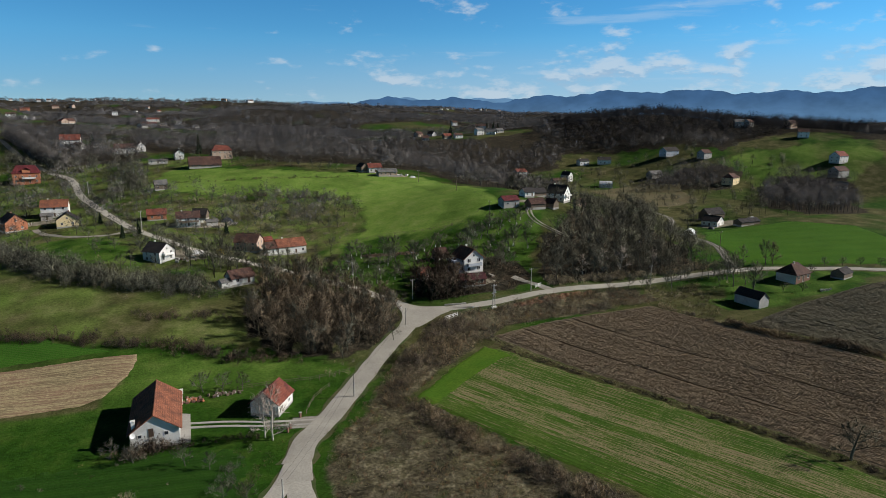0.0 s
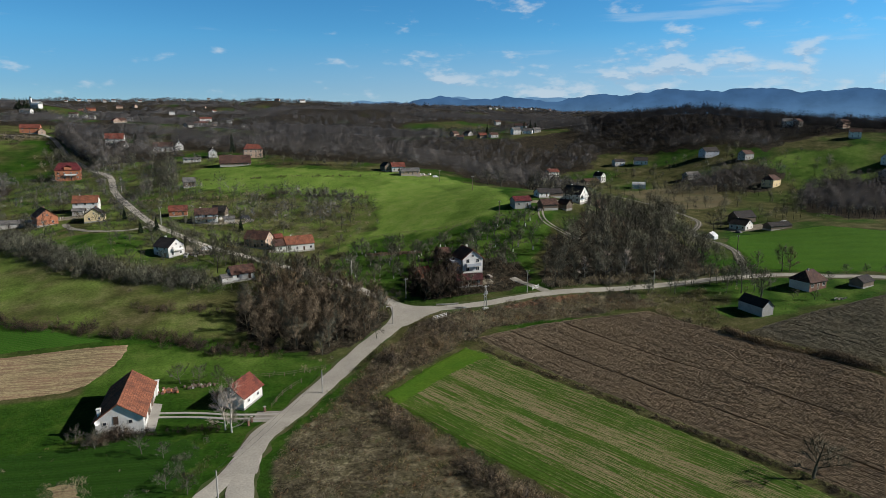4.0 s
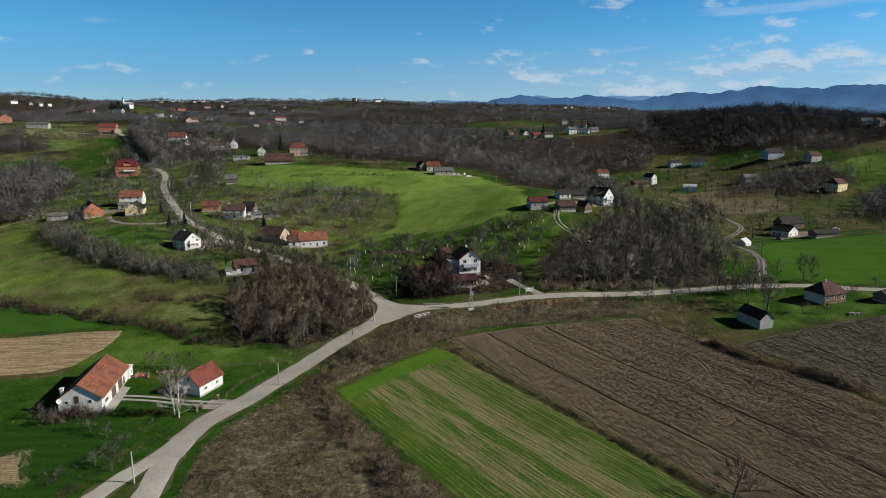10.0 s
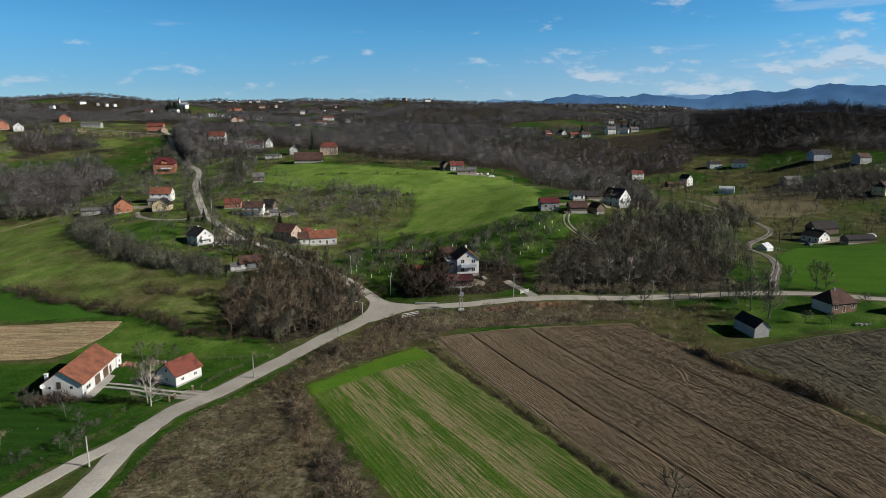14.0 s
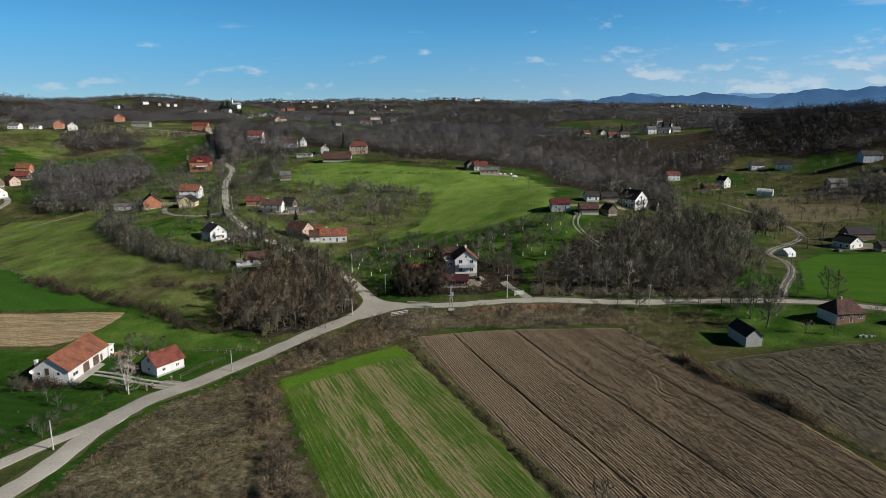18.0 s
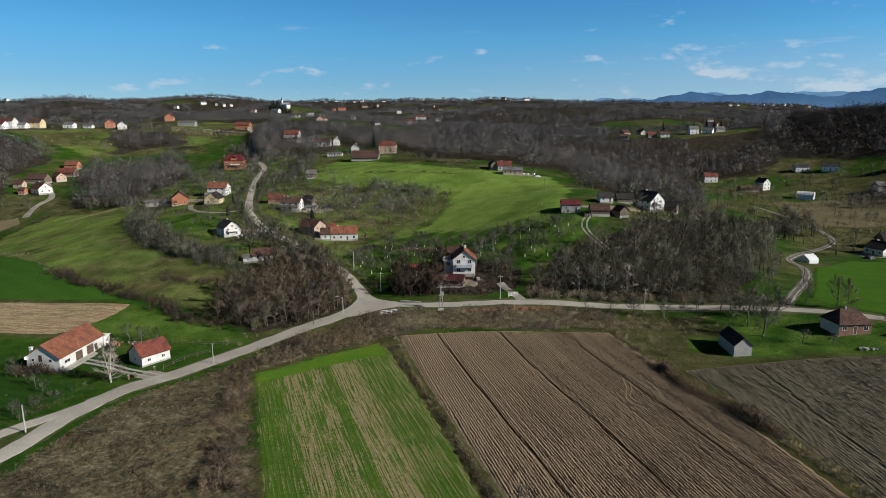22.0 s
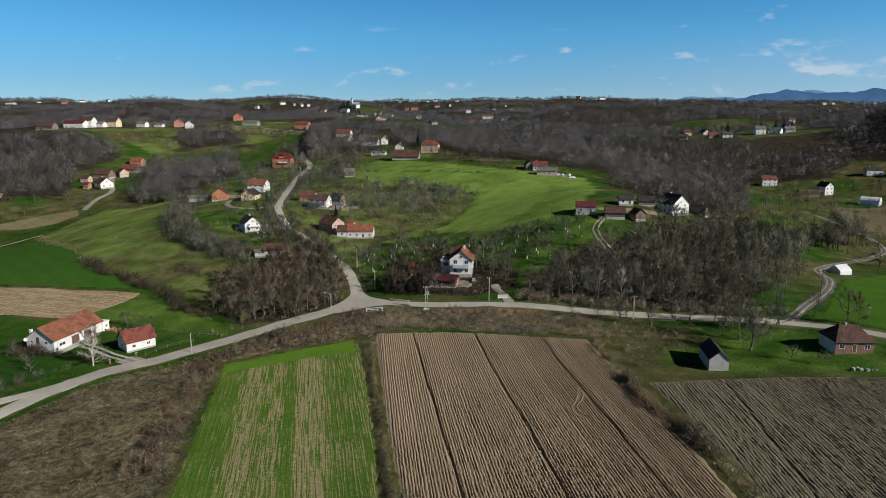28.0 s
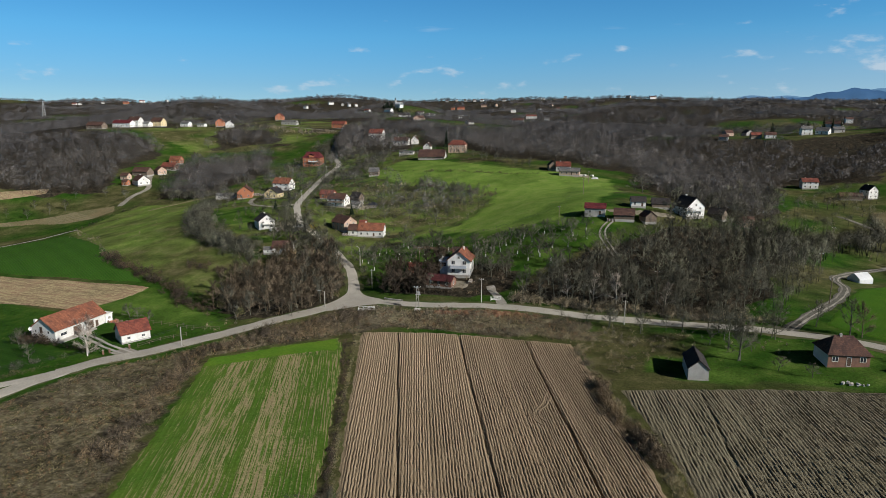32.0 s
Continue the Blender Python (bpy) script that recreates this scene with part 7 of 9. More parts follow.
for i, (px, py) in enumerate([(-30.5, 163.8), (-45, 157.5), (-101, 224), (-90, 214)]):
    plant("wood", i, px, py, 0.6 + 0.08 * (i % 3), 70 * i, "slender saplings", label="slender leafless sapling in grass")
for i, (px, py, s) in enumerate([(-79.5, 119.5, 0.9), (-75.5, 117, 0.7), (-88, 124, 0.9), (-92, 127, 0.8), (-70, 104, 0.8), (-73.5, 106.5, 0.7), (-77, 150, 1.1), (-73, 149, 1.0), (-69, 148.5, 0.9)]):
    plant("orchard", i, px, py, s, 80 * i, "trees round the barn", label="small leafless tree beside the barn")

# woods that nobody could count


def round_crown(seed, height, spread, n, length, width, mid=0.62, stem_r=0.17):
    """Twigs that fill a loose rounded crown with an uneven edge, on a thin stem."""
    rs = np.random.default_rng(seed)
    ang, up = rs.uniform(0, 6.283, n), rs.uniform(-0.6, 1.0, n)
    lobe = 1 + 0.22 * np.sin(3 * ang + seed) + 0.15 * np.sin(5 * ang + 2 * up * 3 + seed * 2)
    r = rs.uniform(0.45, 1.0, n) ** 0.6 * lobe
    flat = np.sqrt(np.clip(1 - up * up, 0, 1))
    tip = np.stack([r * flat * np.cos(ang) * spread, r * flat * np.sin(ang) * spread, height * (mid + (1.02 - mid) * r * up)], -1)
    way = np.stack([np.cos(ang) * flat, np.sin(ang) * flat, up * 0.8 + 0.3], -1) + rs.normal(0, 0.55, (n, 3))
    way /= np.linalg.norm(way, axis=1)[:, None]
    base = tip - way * length * rs.uniform(0.6, 1.3, (n, 1))
    return np.concatenate([sliver(base, tip, width * rs.uniform(0.6, 1.4, n), rs), np.array(stem((0, 0, -0.5), (0, 0, height * 0.8), stem_r, stem_r * 0.25, 3))])


MID_A = [round_crown(950 + k, 9.2, 4.2, 116, 1.3, 0.32, 0.5, 0.09) for k in range(8)]
FAR_A = [round_crown(900 + k, 9.0, 4.8, 74, 1.55, 0.54, 0.48, 0.07) for k in range(8)]
SKY_A = [round_crown(920 + k, 8.6, 6.4, 46, 2.3, 1.05, 0.44, 0.06) for k in range(6)]
EDGE_A = [round_crown(935 + k, 8.4, 7.2, 38, 2.8, 1.6, 0.42, 0.06) for k in range(6)]
SHRUB = [round_crown(980 + k, 4.6, 2.3, 150, 1.2, 0.09, 0.28, 0.05) for k in range(6)]
ROW_A = [round_crown(970 + k, 9.0, 3.2, 190, 1.5, 0.10) for k in range(6)]


def woods(name, region, step, templates, rs, label, mat, size=(0.8, 1.25), extra=None, thin=1.0):
    x0, x1, y0, y1 = region
    gx, gy = np.meshgrid(np.arange(x0, x1, step), np.arange(y0, y1, step))
    x = (gx + rs.uniform(-0.55, 0.55, gx.shape) * step).ravel()
    y = (gy + rs.uniform(-0.55, 0.55, gy.shape) * step).ravel()
    w, _ = cover(x, y)
    ok = (rs.uniform(0, 1, len(x)) < w * thin) & clear_of_houses(x, y, 9) & clear_far(x, y)
    if extra is not None:
        ok &= extra(x, y)
    x, y = x[ok], y[ok]
    if len(x):
        stuff(name, scatter(templates, x, y, rs.uniform(*size, len(x)), rs), M[mat], label, "wood")
    return len(x)


def not_near(x, y):
    ok = np.ones(len(x), bool)
    for poly in (COPSE, GROVE, GARDEN_WOOD):
        ok &= ~inside(x, y, poly)
    return ok & (np.abs(np.degrees(np.arctan2(x, y))) < 57) & (np.hypot(x, y) < 2200)


def off_hill(x, y):
    return not_near(x, y) & ~inside(x, y, DARK_HILL)


def on_hill(x, y):
    return not_near(x, y) & inside(x, y, DARK_HILL)


woods("woodland", (-330, 420, 280, 480), 5.2, MID_A, RS, "leafless brown woodland on the valley slopes", "twig_mid", extra=off_hill)
woods("woodland", (-520, 520, 480, 700), 6.4, FAR_A, RS, "leafless brown woodland filling the valley", "twig_far", extra=off_hill)
woods("woodland", (-700, -330, 250, 480), 6.8, FAR_A, RS, "leafless woodland on the western slope", "twig_far", extra=off_hill)
# this wood's canopy colour carries the shade lying over the eastern hill
woods("oak_wood", (220, 640, 370, 800), 6.0, FAR_A, RS, "dense dark wood covering the eastern hill, shade put into its colour", "twig_shaded_hill", (0.75, 1.3), extra=on_hill)
woods("woodland", (420, 760, 300, 480), 7.0, FAR_A, RS, "leafless woodland on the eastern hill", "twig_far", extra=off_hill)
woods("woodland", (-900, -520, 480, 700), 7.5, FAR_A, RS, "far leafless woodland", "twig_far", extra=off_hill)
woods("woodland", (520, 900, 480, 700), 7.5, FAR_A, RS, "far leafless woodland", "twig_far", extra=off_hill)
woods("woodland", (-1300, 1000, 700, 1250), 11.5, SKY_A, RS, "far leafless woodland on the hills", "twig_far", (0.8, 1.2), extra=off_hill)
woods("woodland", (-2000, 1400, 1250, 2250), 16.5, EDGE_A, RS, "distant leafless woodland along the skyline", "twig_far", (0.8, 1.3), extra=off_hill)

# the row of trees that curves below the houses, and the trees along the slope
x, y = along_line([(-158, 284), (-140, 256), (-118, 230), (-99.6, 217), (-82.6, 211), (-68, 208)], 0.22, 3.0, RS)
ok = clear_of_roads(x, y, 3.0) & clear_of_houses(x, y, 6)
stuff("tree_row", scatter(SHRUB, x[ok], y[ok], RS.uniform(0.6, 1.25, ok.sum()), RS), M["twig_grey"], "curved row of leafless trees below the houses", "wood")
for line, k, wide, sz in (([(-205, 306), (-185, 306), (-160, 312)], 0.5, 3.0, (0.4, 0.7)), ([(-120, 345), (-112, 370), (-116, 400), (-125, 425)], 0.5, 4.0, (0.4, 0.8)), ([(-185, 460), (-165, 440), (-152, 415)], 0.35, 6.0, (0.5, 0.9)), ([(-60, 340), (-35, 328), (-12, 318)], 0.7, 2.0, (0.3, 0.5)), ([(128, 286), (150, 300), (162, 330)], 0.4, 4.0, (0.6, 1.0))):
    x, y = along_line(line, k, wide, RS)
    ok = clear_of_roads(x, y, 2.6) & clear_of_houses(x, y, 6)
    stuff("tree_row", scatter(ROW_A, x[ok], y[ok], RS.uniform(*sz, ok.sum()), RS), M["twig_grey"], "straggling row of leafless trees", "wood")

x, y = along_line([(px + 8.5, py - 3.0) for px, py in ((-164, 432), (-179, 457), (-199, 504), (-218.8, 553))], 0.2, 2.6, RS)
ok = clear_of_roads(x, y, 4.0) & clear_of_houses(x, y, 7)
stuff("tree_row", scatter(MID_A, x[ok], y[ok], RS.uniform(0.7, 1.15, ok.sum()), RS), M["twig_mid"], "tall leafless trees lining the upper hill road", "wood")
x, y = spread_in(EAST_VALLEY, 8.5, RS, lambda a, b: clear_of_roads(a, b, 4.0) & clear_of_houses(a, b, 9) & (wave(a, b, 46, 3.0) + 0.5 * wave(a, b, 21, 1.0) > -0.15))
stuff("valley_trees", scatter(ROW_A, x, y, RS.uniform(0.45, 0.95, len(x)), RS), M["twig_grey"], "leafless trees scattered over the eastern valley", "wood")
x, y = spread_in([(92, 190), (99, 209), (104, 228), (110, 248), (121, 282), (133, 277), (122, 256), (117, 240), (116, 226), (110, 210), (100, 192)], 3.3, RS, lambda a, b: clear_of_roads(a, b, 2.2))
stuff("tree_row", scatter(ROW_A, x, y, RS.uniform(0.4, 0.78, len(x)), RS), M["twig_grey"], "low leafless trees between the grove and the lane", "wood")
x, y = spread_in(EAST_WOOD, 5.5, RS, lambda a, b: clear_of_houses(a, b, 7))
stuff("valley_trees", scatter(ROW_A, x, y, RS.uniform(0.9, 1.3, len(x)), RS), M["twig_far"], "dark leafless wood below the eastern houses", "wood")
for i, (px, py) in enumerate([(-284, 265), (-271, 268), (-265, 277), (-273, 302), (-255, 308), (-262, 285), (-280, 280), (-244, 312), (-236, 305)]):
    plant("wood", i, px, py, 0.6 + 0.1 * (i % 3), 61 * i, "trees on the western slope", label="leafless tree on the western slope")
# bushes
BUSH = [round_crown(60 + k, 2.4, 1.35, 84, 0.75, 0.075, 0.22, 0.03) for k in range(6)]
LOW = [bush(80 + k, 0.9, 1.5, 46, 0.06) for k in range(6)]


def bushes(name, x, y, rs, label, size=(0.6, 1.3), mat="scrub", kinds=BUSH, gap=2.6, clump=0.7):
    ok = clear_of_roads(x, y, gap)
    ok &= rs.uniform(0, 1, len(x)) < 0.62 + clump * wave(x, y, 9.0, 4.0)
    x, y = x[ok], y[ok]
    sz = rs.uniform(*size, len(x)) * (0.85 + 0.3 * wave(x, y, 14.0, 1.0))
    stuff(name, scatter(kinds, x, y, sz, rs), M[mat], label, "bush")


# hedges and stream banks
x, y = along_line([(59, 141), (61.5, 132), (65, 124), (69, 117), (73, 109)], 0.035, 0.8, RS)
bushes("hedge", x, y, RS, "tall brown leafless hedge between the ploughed fields", (0.5, 0.95), "twig_brown", clump=0.2)
x, y = along_line([(57, 148), (60, 138), (63, 130), (67, 121), (72, 111), (77, 99), (82, 86), (88, 70)], 0.05, 0.8, RS)
bushes("dead_grass", x, y, RS, "tall dead grass along the field hedge", (0.6, 1.3), "straw", LOW, clump=0.3)
x, y = along_line([(51.5, 164), (53, 158), (56, 149), (60, 140)], 0.12, 0.7, RS)
bushes("dry_scrub", x, y, RS, "straw-coloured brambles at the field's end", (0.35, 0.7), "scrub")
x, y = along_line([(73, 109), (77, 99), (81, 89)], 0.3, 0.6, RS)
bushes("dry_scrub", x, y, RS, "low dry weeds on the field boundary", (0.3, 0.5), "scrub")
FIELD_EDGE = [(-7, 157), (-4.2, 151.5), (6.0, 126.4), (17.6, 101), (27, 81), (36, 60)]
x, y = along_line(FIELD_EDGE, 0.22, 0.28, RS)
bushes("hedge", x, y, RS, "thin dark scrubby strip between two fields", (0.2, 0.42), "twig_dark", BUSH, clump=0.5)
x, y = along_line([(px + 0.6, py + 0.3) for px, py in FIELD_EDGE], 0.06, 0.35, RS)
bushes("dead_grass", x, y, RS, "pale dead grass along a field boundary", (0.3, 0.6), "straw", LOW, clump=0.3)
for line, step, wide, sz, lb in (
        ([(-139.4, 199), (-121.3, 189.7), (-97.2, 180.1), (-82.3, 174.5), (-72.3, 167), (-56, 160)], 0.10, 1.6, (0.5, 1.1), "brown leafless thicket along a stream"),
        ([(-150, 270), (-136.8, 253.5), (-117.4, 228.6), (-99.6, 216.4), (-82.6, 210.5), (-67, 209)], 0.16, 2.6, (0.5, 1.0), "bare hedge below the houses"),
        ([(-94, 196), (-85, 192), (-76, 191), (-70, 189)], 0.10, 1.6, (0.4, 0.9), "brown thicket in the pasture"),
        ([(-219, 256), (-205, 244), (-170, 222), (-139, 199)], 0.5, 1.0, (0.3, 0.6), "low brown hedge above the green field"),
        ([(-60, 336), (-30, 326), (-10, 316)], 0.12, 1.6, (0.4, 0.9), "dark thicket across the meadow"),
        ([(-130, 345), (-110, 334), (-80, 333), (-60, 337)], 0.25, 2.0, (0.4, 0.9), "scrub at the meadow's foot"),
        ([(29, 188.6), (45, 187.8), (60, 187.4), (75, 187.2), (95, 188.2)], 0.06, 1.8, (0.6, 1.3), "brown undergrowth along the grove"),
        ([(-60, 402), (-35, 396), (-20, 390)], 0.2, 1.2, (0.4, 0.8), "dark thicket on the hilltop"),
        ([(-219.4, 256), (-220, 277.5), (-215.2, 301.5), (-201.1, 319.9)], 0.5, 1.2, (0.3, 0.7), "low hedge along the pasture track"),
        ([(-300, 540), (-270, 522), (-240, 520), (-222, 540)], 0.2, 6.0, (0.8, 1.5), "far brown thicket on the slope")):
    x, y = along_line(line, step, wide, RS)
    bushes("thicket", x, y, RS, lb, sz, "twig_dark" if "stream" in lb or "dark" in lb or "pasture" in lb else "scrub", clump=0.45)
x, y = along_line([(-92, 127.4), (-88, 126.9), (-84, 126.6), (-80.5, 127.4)], 0.10, 1.1, RS)
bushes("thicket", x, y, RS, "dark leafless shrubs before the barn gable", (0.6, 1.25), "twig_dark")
x, y = along_line([(-80, 127.8), (-75, 127.4), (-70, 126.6), (-66.5, 126.0)], 0.14, 0.6, RS)
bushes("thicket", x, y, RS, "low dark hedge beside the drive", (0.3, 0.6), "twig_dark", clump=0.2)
x, y = along_line([(-70.5, 119.5), (-72.5, 113), (-75.5, 105), (-78.5, 99)], 0.5, 1.4, RS)
bushes("thicket", x, y, RS, "scattered grey shrubs on the lawn beside the road", (0.4, 1.1), "twig_grey")
x, y = along_line([(-6.5, 151.6), (-1.0, 140), (6.9, 125.4), (17.8, 101), (33.5, 64)], 0.16, 0.35, RS)
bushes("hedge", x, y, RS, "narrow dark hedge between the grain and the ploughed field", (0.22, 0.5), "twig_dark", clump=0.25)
# scattered bushes over gardens, pastures and slopes
for poly, step, sz in (
        ([(-175, 300), (-130, 250), (-90, 222), (-50, 225), (-45, 265), (-80, 300), (-110, 340), (-150, 345)], 7.0, (0.35, 0.9)),
        ([(-110, 300), (-75, 296), (-55, 275), (-30, 262), (-12, 272), (-8, 300), (-20, 318), (-62, 335), (-100, 338)], 5.0, (0.3, 0.9)),
        ([(-36, 216), (-26, 246), (8, 232), (46, 240), (48, 226), (30, 200), (24, 214), (-10, 214), (-22, 198)], 6.0, (0.3, 0.8)),
        ([(-200, 470), (-120, 440), (-140, 400), (-190, 395), (-215, 440)], 9.0, (0.6, 1.4)),
        ([(-420, 470), (-300, 430), (-225, 470), (-240, 560), (-330, 560)], 14.0, (0.8, 1.8)),
        ([(120, 300), (165, 260), (240, 270), (300, 330), (300, 430), (220, 460), (150, 440), (130, 360)], 11.0, (0.6, 1.5)),
        ([(-150, 260), (-110, 215), (-80, 195), (-120, 190), (-200, 230), (-215, 300)], 16.0, (0.3, 0.7)),
        ([(-100, 100), (-70, 100), (-62, 118), (-80, 128), (-105, 125)], 7.0, (0.3, 0.8)),
        ([(-50, 143), (-38, 157), (-48, 157), (-60, 150)], 3.0, (0.25, 0.6)),
        ([(55, 170), (100, 177), (100, 168), (66, 158)], 3.4, (0.25, 0.7))):
    x, y = spread_in(poly, step, RS)
    ok = clear_of_houses(x, y, 5.0)
    bushes("thicket", x[ok], y[ok], RS, "scattered leafless bushes in the grass", sz, "scrub", BUSH, 3.0)
x, y = spread_in(ROUGH_UPPER, 2.2, RS, lambda a, b: clear_of_houses(a, b, 5.0))
bushes("dead_grass", x, y, RS, "pale rough grass and weeds above the village", (0.5, 1.1), "straw", LOW, 3.0, 0.6)
x, y = spread_in(ROUGH_UPPER, 4.6, RS, lambda a, b: clear_of_houses(a, b, 5.0))
bushes("dry_scrub", x, y, RS, "dry brambles above the village", (0.3, 0.8), "scrub", BUSH, 3.0, 0.6)
x, y = along_line([(-118, 404), (-104, 386), (-84, 372), (-50, 366), (-20, 360), (4, 358)], 0.3, 1.0, RS)
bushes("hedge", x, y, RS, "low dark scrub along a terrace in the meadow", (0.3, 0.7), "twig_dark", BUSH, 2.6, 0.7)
x, y = spread_in([(-94, 114), (-87, 113), (-82, 101), (-89, 100)], 0.7, RS)
bushes("dead_grass", x, y, RS, "clump of tall straw in the barn meadow", (0.6, 1.3), "straw", LOW, 2.0, 0.1)
# shrubs and hedges that fill the village gardens
x, y = spread_in(VILLAGE, 5.2, RS, lambda a, b: clear_of_roads(a, b, 3.4) & clear_of_houses(a, b, 6.5) & (wave(a, b, 37, 2.0) + 0.6 * wave(a, b, 15, 5.0) > -0.25) & ~inside(a, b, VILLAGE_LAWN))
bushes("garden_shrubs", x, y, RS, "leafless grey shrubs filling the village gardens", (0.45, 1.25), "twig_mid", BUSH, 3.2, 0.3)
for side in (-4.6, 4.6):
    x, y = along_line([(px + side, py + 0.3 * side) for px, py in HILL_ROAD[4:150:6]], 0.5, 0.9, RS)
    ok = clear_of_houses(x, y, 6.0)
    bushes("hedge", x[ok], y[ok], RS, "ragged leafless hedge along the hill road", (0.4, 1.1), "twig_grey", BUSH, 2.6, 0.6)
# the fallow strip and the banks
x, y = spread_in(SCRUB, 1.25, RS, lambda a, b: ~inside(a, b, GREEN_FIELD))
bushes("dry_scrub", x, y, RS, "low brown brush over a fallow strip", (0.18, 0.45), "bracken", BUSH, 5.0, 0.6)
x, y = spread_in(SCRUB, 0.9, RS, lambda a, b: ~inside(a, b, GREEN_FIELD))
bushes("dry_scrub", x, y, RS, "matted olive and brown weeds over a fallow strip", (0.4, 0.9), "weeds", LOW, 5.0, 0.3)
x, y = spread_in(ROUGH_BARN, 0.8, RS)
bushes("dead_grass", x, y, RS, "rough pale grass between the bank and the field barn", (0.4, 0.9), "weeds", LOW, 2.4, 0.4)
x, y = spread_in([(-94, 102), (-66, 116), (-60, 126), (-78, 128), (-98, 128)], 2.6, RS)
bushes("dry_scrub", x, y, RS, "low weeds in the meadow before the barn", (0.3, 0.8), "weeds", LOW, 3.2, 0.6)
x, y = along_line([(-66.5, 118.5), (-70, 109), (-74.5, 99), (-79, 88)], 0.12, 0.8, RS)
bushes("dry_scrub", x, y, RS, "weedy ditch beside the branch road", (0.5, 1.2), "weeds", LOW, 1.8, 0.3)
x, y = along_line([(-55.6, 121), (-50.5, 129.2), (-44, 139.5), (-36.5, 150.5), (-29, 160.5)], 0.06, 0.6, RS)
bushes("dry_scrub", x, y, RS, "weedy roadside ditch", (0.5, 1.2), "weeds", LOW, 3.0, 0.3)
x, y = spread_in(EAST_LAWN, 2.6, RS, lambda a, b: clear_of_houses(a, b, 5.0))
bushes("dead_grass", x, y, RS, "rough tufts in the grass round the field barn", (0.35, 0.8), "weeds", LOW, 2.4, 0.6)
x, y = spread_in(BANK, 1.7, RS)
bushes("bracken", x, y, RS, "rust-brown bracken and dead vines on the bank", (0.35, 0.85), "bracken", BUSH, 2.6, 0.6)
x, y = spread_in(SCRUB, 0.85, RS, lambda a, b: ~inside(a, b, GREEN_FIELD))
keep = RS.uniform(0, 1, len(x)) < 0.55 + 0.4 * wave(x, y, 11, 2.0)
bushes("dry_scrub", x[keep], y[keep], RS, "dry brown weeds covering a fallow strip", (0.45, 1.0), "scrub", LOW, 5.2)
x, y = spread_in(SCRUB, 1.0, RS, lambda a, b: ~inside(a, b, GREEN_FIELD))
bushes("dead_grass", x, y, RS, "pale dead grass on a fallow strip", (0.35, 0.8), "straw", LOW, 4.6)
x, y = spread_in([(-33, 150), (-24, 160), (-17, 170), (-8, 172), (-8, 157), (-22, 147), (-36, 134.5), (-28, 112), (-16, 86), (-22, 84), (-33, 112), (-42, 134)], 0.9, RS)
bushes("thicket", x, y, RS, "brown leafless thicket between the road and the field", (0.6, 1.25), "twig_brown", BUSH, 4.0, 0.15)
x, y = spread_in(BANK, 0.75, RS)
bushes("dry_scrub", x, y, RS, "dry brambles and grass on the roadside bank", (0.8, 2.0), "scrub", LOW, 2.4)
x, y = spread_in(BANK, 1.35, RS)
bushes("dead_grass", x, y, RS, "pale tufts of dead grass on the roadside bank", (0.8, 1.8), "straw", LOW, 2.4)
for line, wide in (([(-3.6, 156.6), (12, 160.4), (23, 161.4), (49.0, 162.2)], 0.7), ([(-2.6, 152.6), (9.8, 124.6), (19.6, 102.8), (24.8, 91), (36, 62)], 0.55)):
    x, y = along_line(line, 0.10, wide, RS)
    bushes("dead_grass", x, y, RS, "straw-coloured weeds on the edge of the ploughed field", (0.22, 0.45), "straw", LOW, 2.4, 0.2)
x, y = spread_in([(0, 168), (10, 170), (30, 173), (50, 171), (54, 166), (30, 165), (6, 163.5)], 0.9, RS)
bushes("dead_grass", x, y, RS, "pale clumps of dead grass below the road", (0.6, 1.3), "straw", LOW, 2.4)
x, y = spread_in(BANK, 2.0, RS)
bushes("dry_scrub", x, y, RS, "rounded heaps of dry brambles on the roadside bank", (0.35, 0.8), "scrub", BUSH, 2.6)
x, y = spread_in(BANK, 2.4, RS)
bushes("thicket", x, y, RS, "leafless brambles on the roadside bank", (0.3, 0.7), "twig_brown", BUSH, 2.6)
x, y = spread_in([(52, 170), (58, 177), (74, 172), (69, 158), (66, 150), (62, 146)], 2.0, RS)
bushes("dry_scrub", x, y, RS, "rounded pale brambles beside the field barn", (0.3, 0.7), "scrub", BUSH, 2.4)
x, y = spread_in([(50, 166), (58, 178), (80, 177), (74, 160), (62, 146)], 1.3, RS)
keep = RS.uniform(0, 1, len(x)) < 0.6
bushes("dry_scrub", x[keep], y[keep], RS, "dry grass and brambles beside the field barn", (0.5, 1.2), "scrub", LOW, 2.4)
for poly, step, sz in ((COPSE, 2.0, (0.4, 0.9)), (GROVE, 3.4, (0.35, 0.8)), (GARDEN_WOOD, 2.4, (0.4, 0.8))):
    x, y = spread_in(poly, step, RS)
    ok = clear_of_houses(x, y, 5.0)
    bushes("undergrowth", x[ok], y[ok], RS, "leafless brown undergrowth", sz, "twig_brown", BUSH, 2.4)

# plants that stand out by their colour


def shrub(x, y, h, mat, label, name="shrub", seed=1, n=420):
    """A rounded bush on short stems."""
    t = tagged(new(name), label, "bush")
    t.matrix_world = pose(x, y, lie1(x, y))
    for nm, tr, mt in (("stem", np.concatenate([stem((0, 0, -0.3), (0.25 * h * math.cos(k), 0.25 * h * math.sin(k), h * 0.6), 0.06, 0.02, 4) for k in (0.4, 2.4, 4.6)]), "twig_brown"), ("crown", round_crown(seed, h, h * 0.55, n, h * 0.22, 0.07, 0.45, 0.04), mat)):
        o = new(nm, tri_mesh(nm, tr, M[mt]))
        o.parent = t


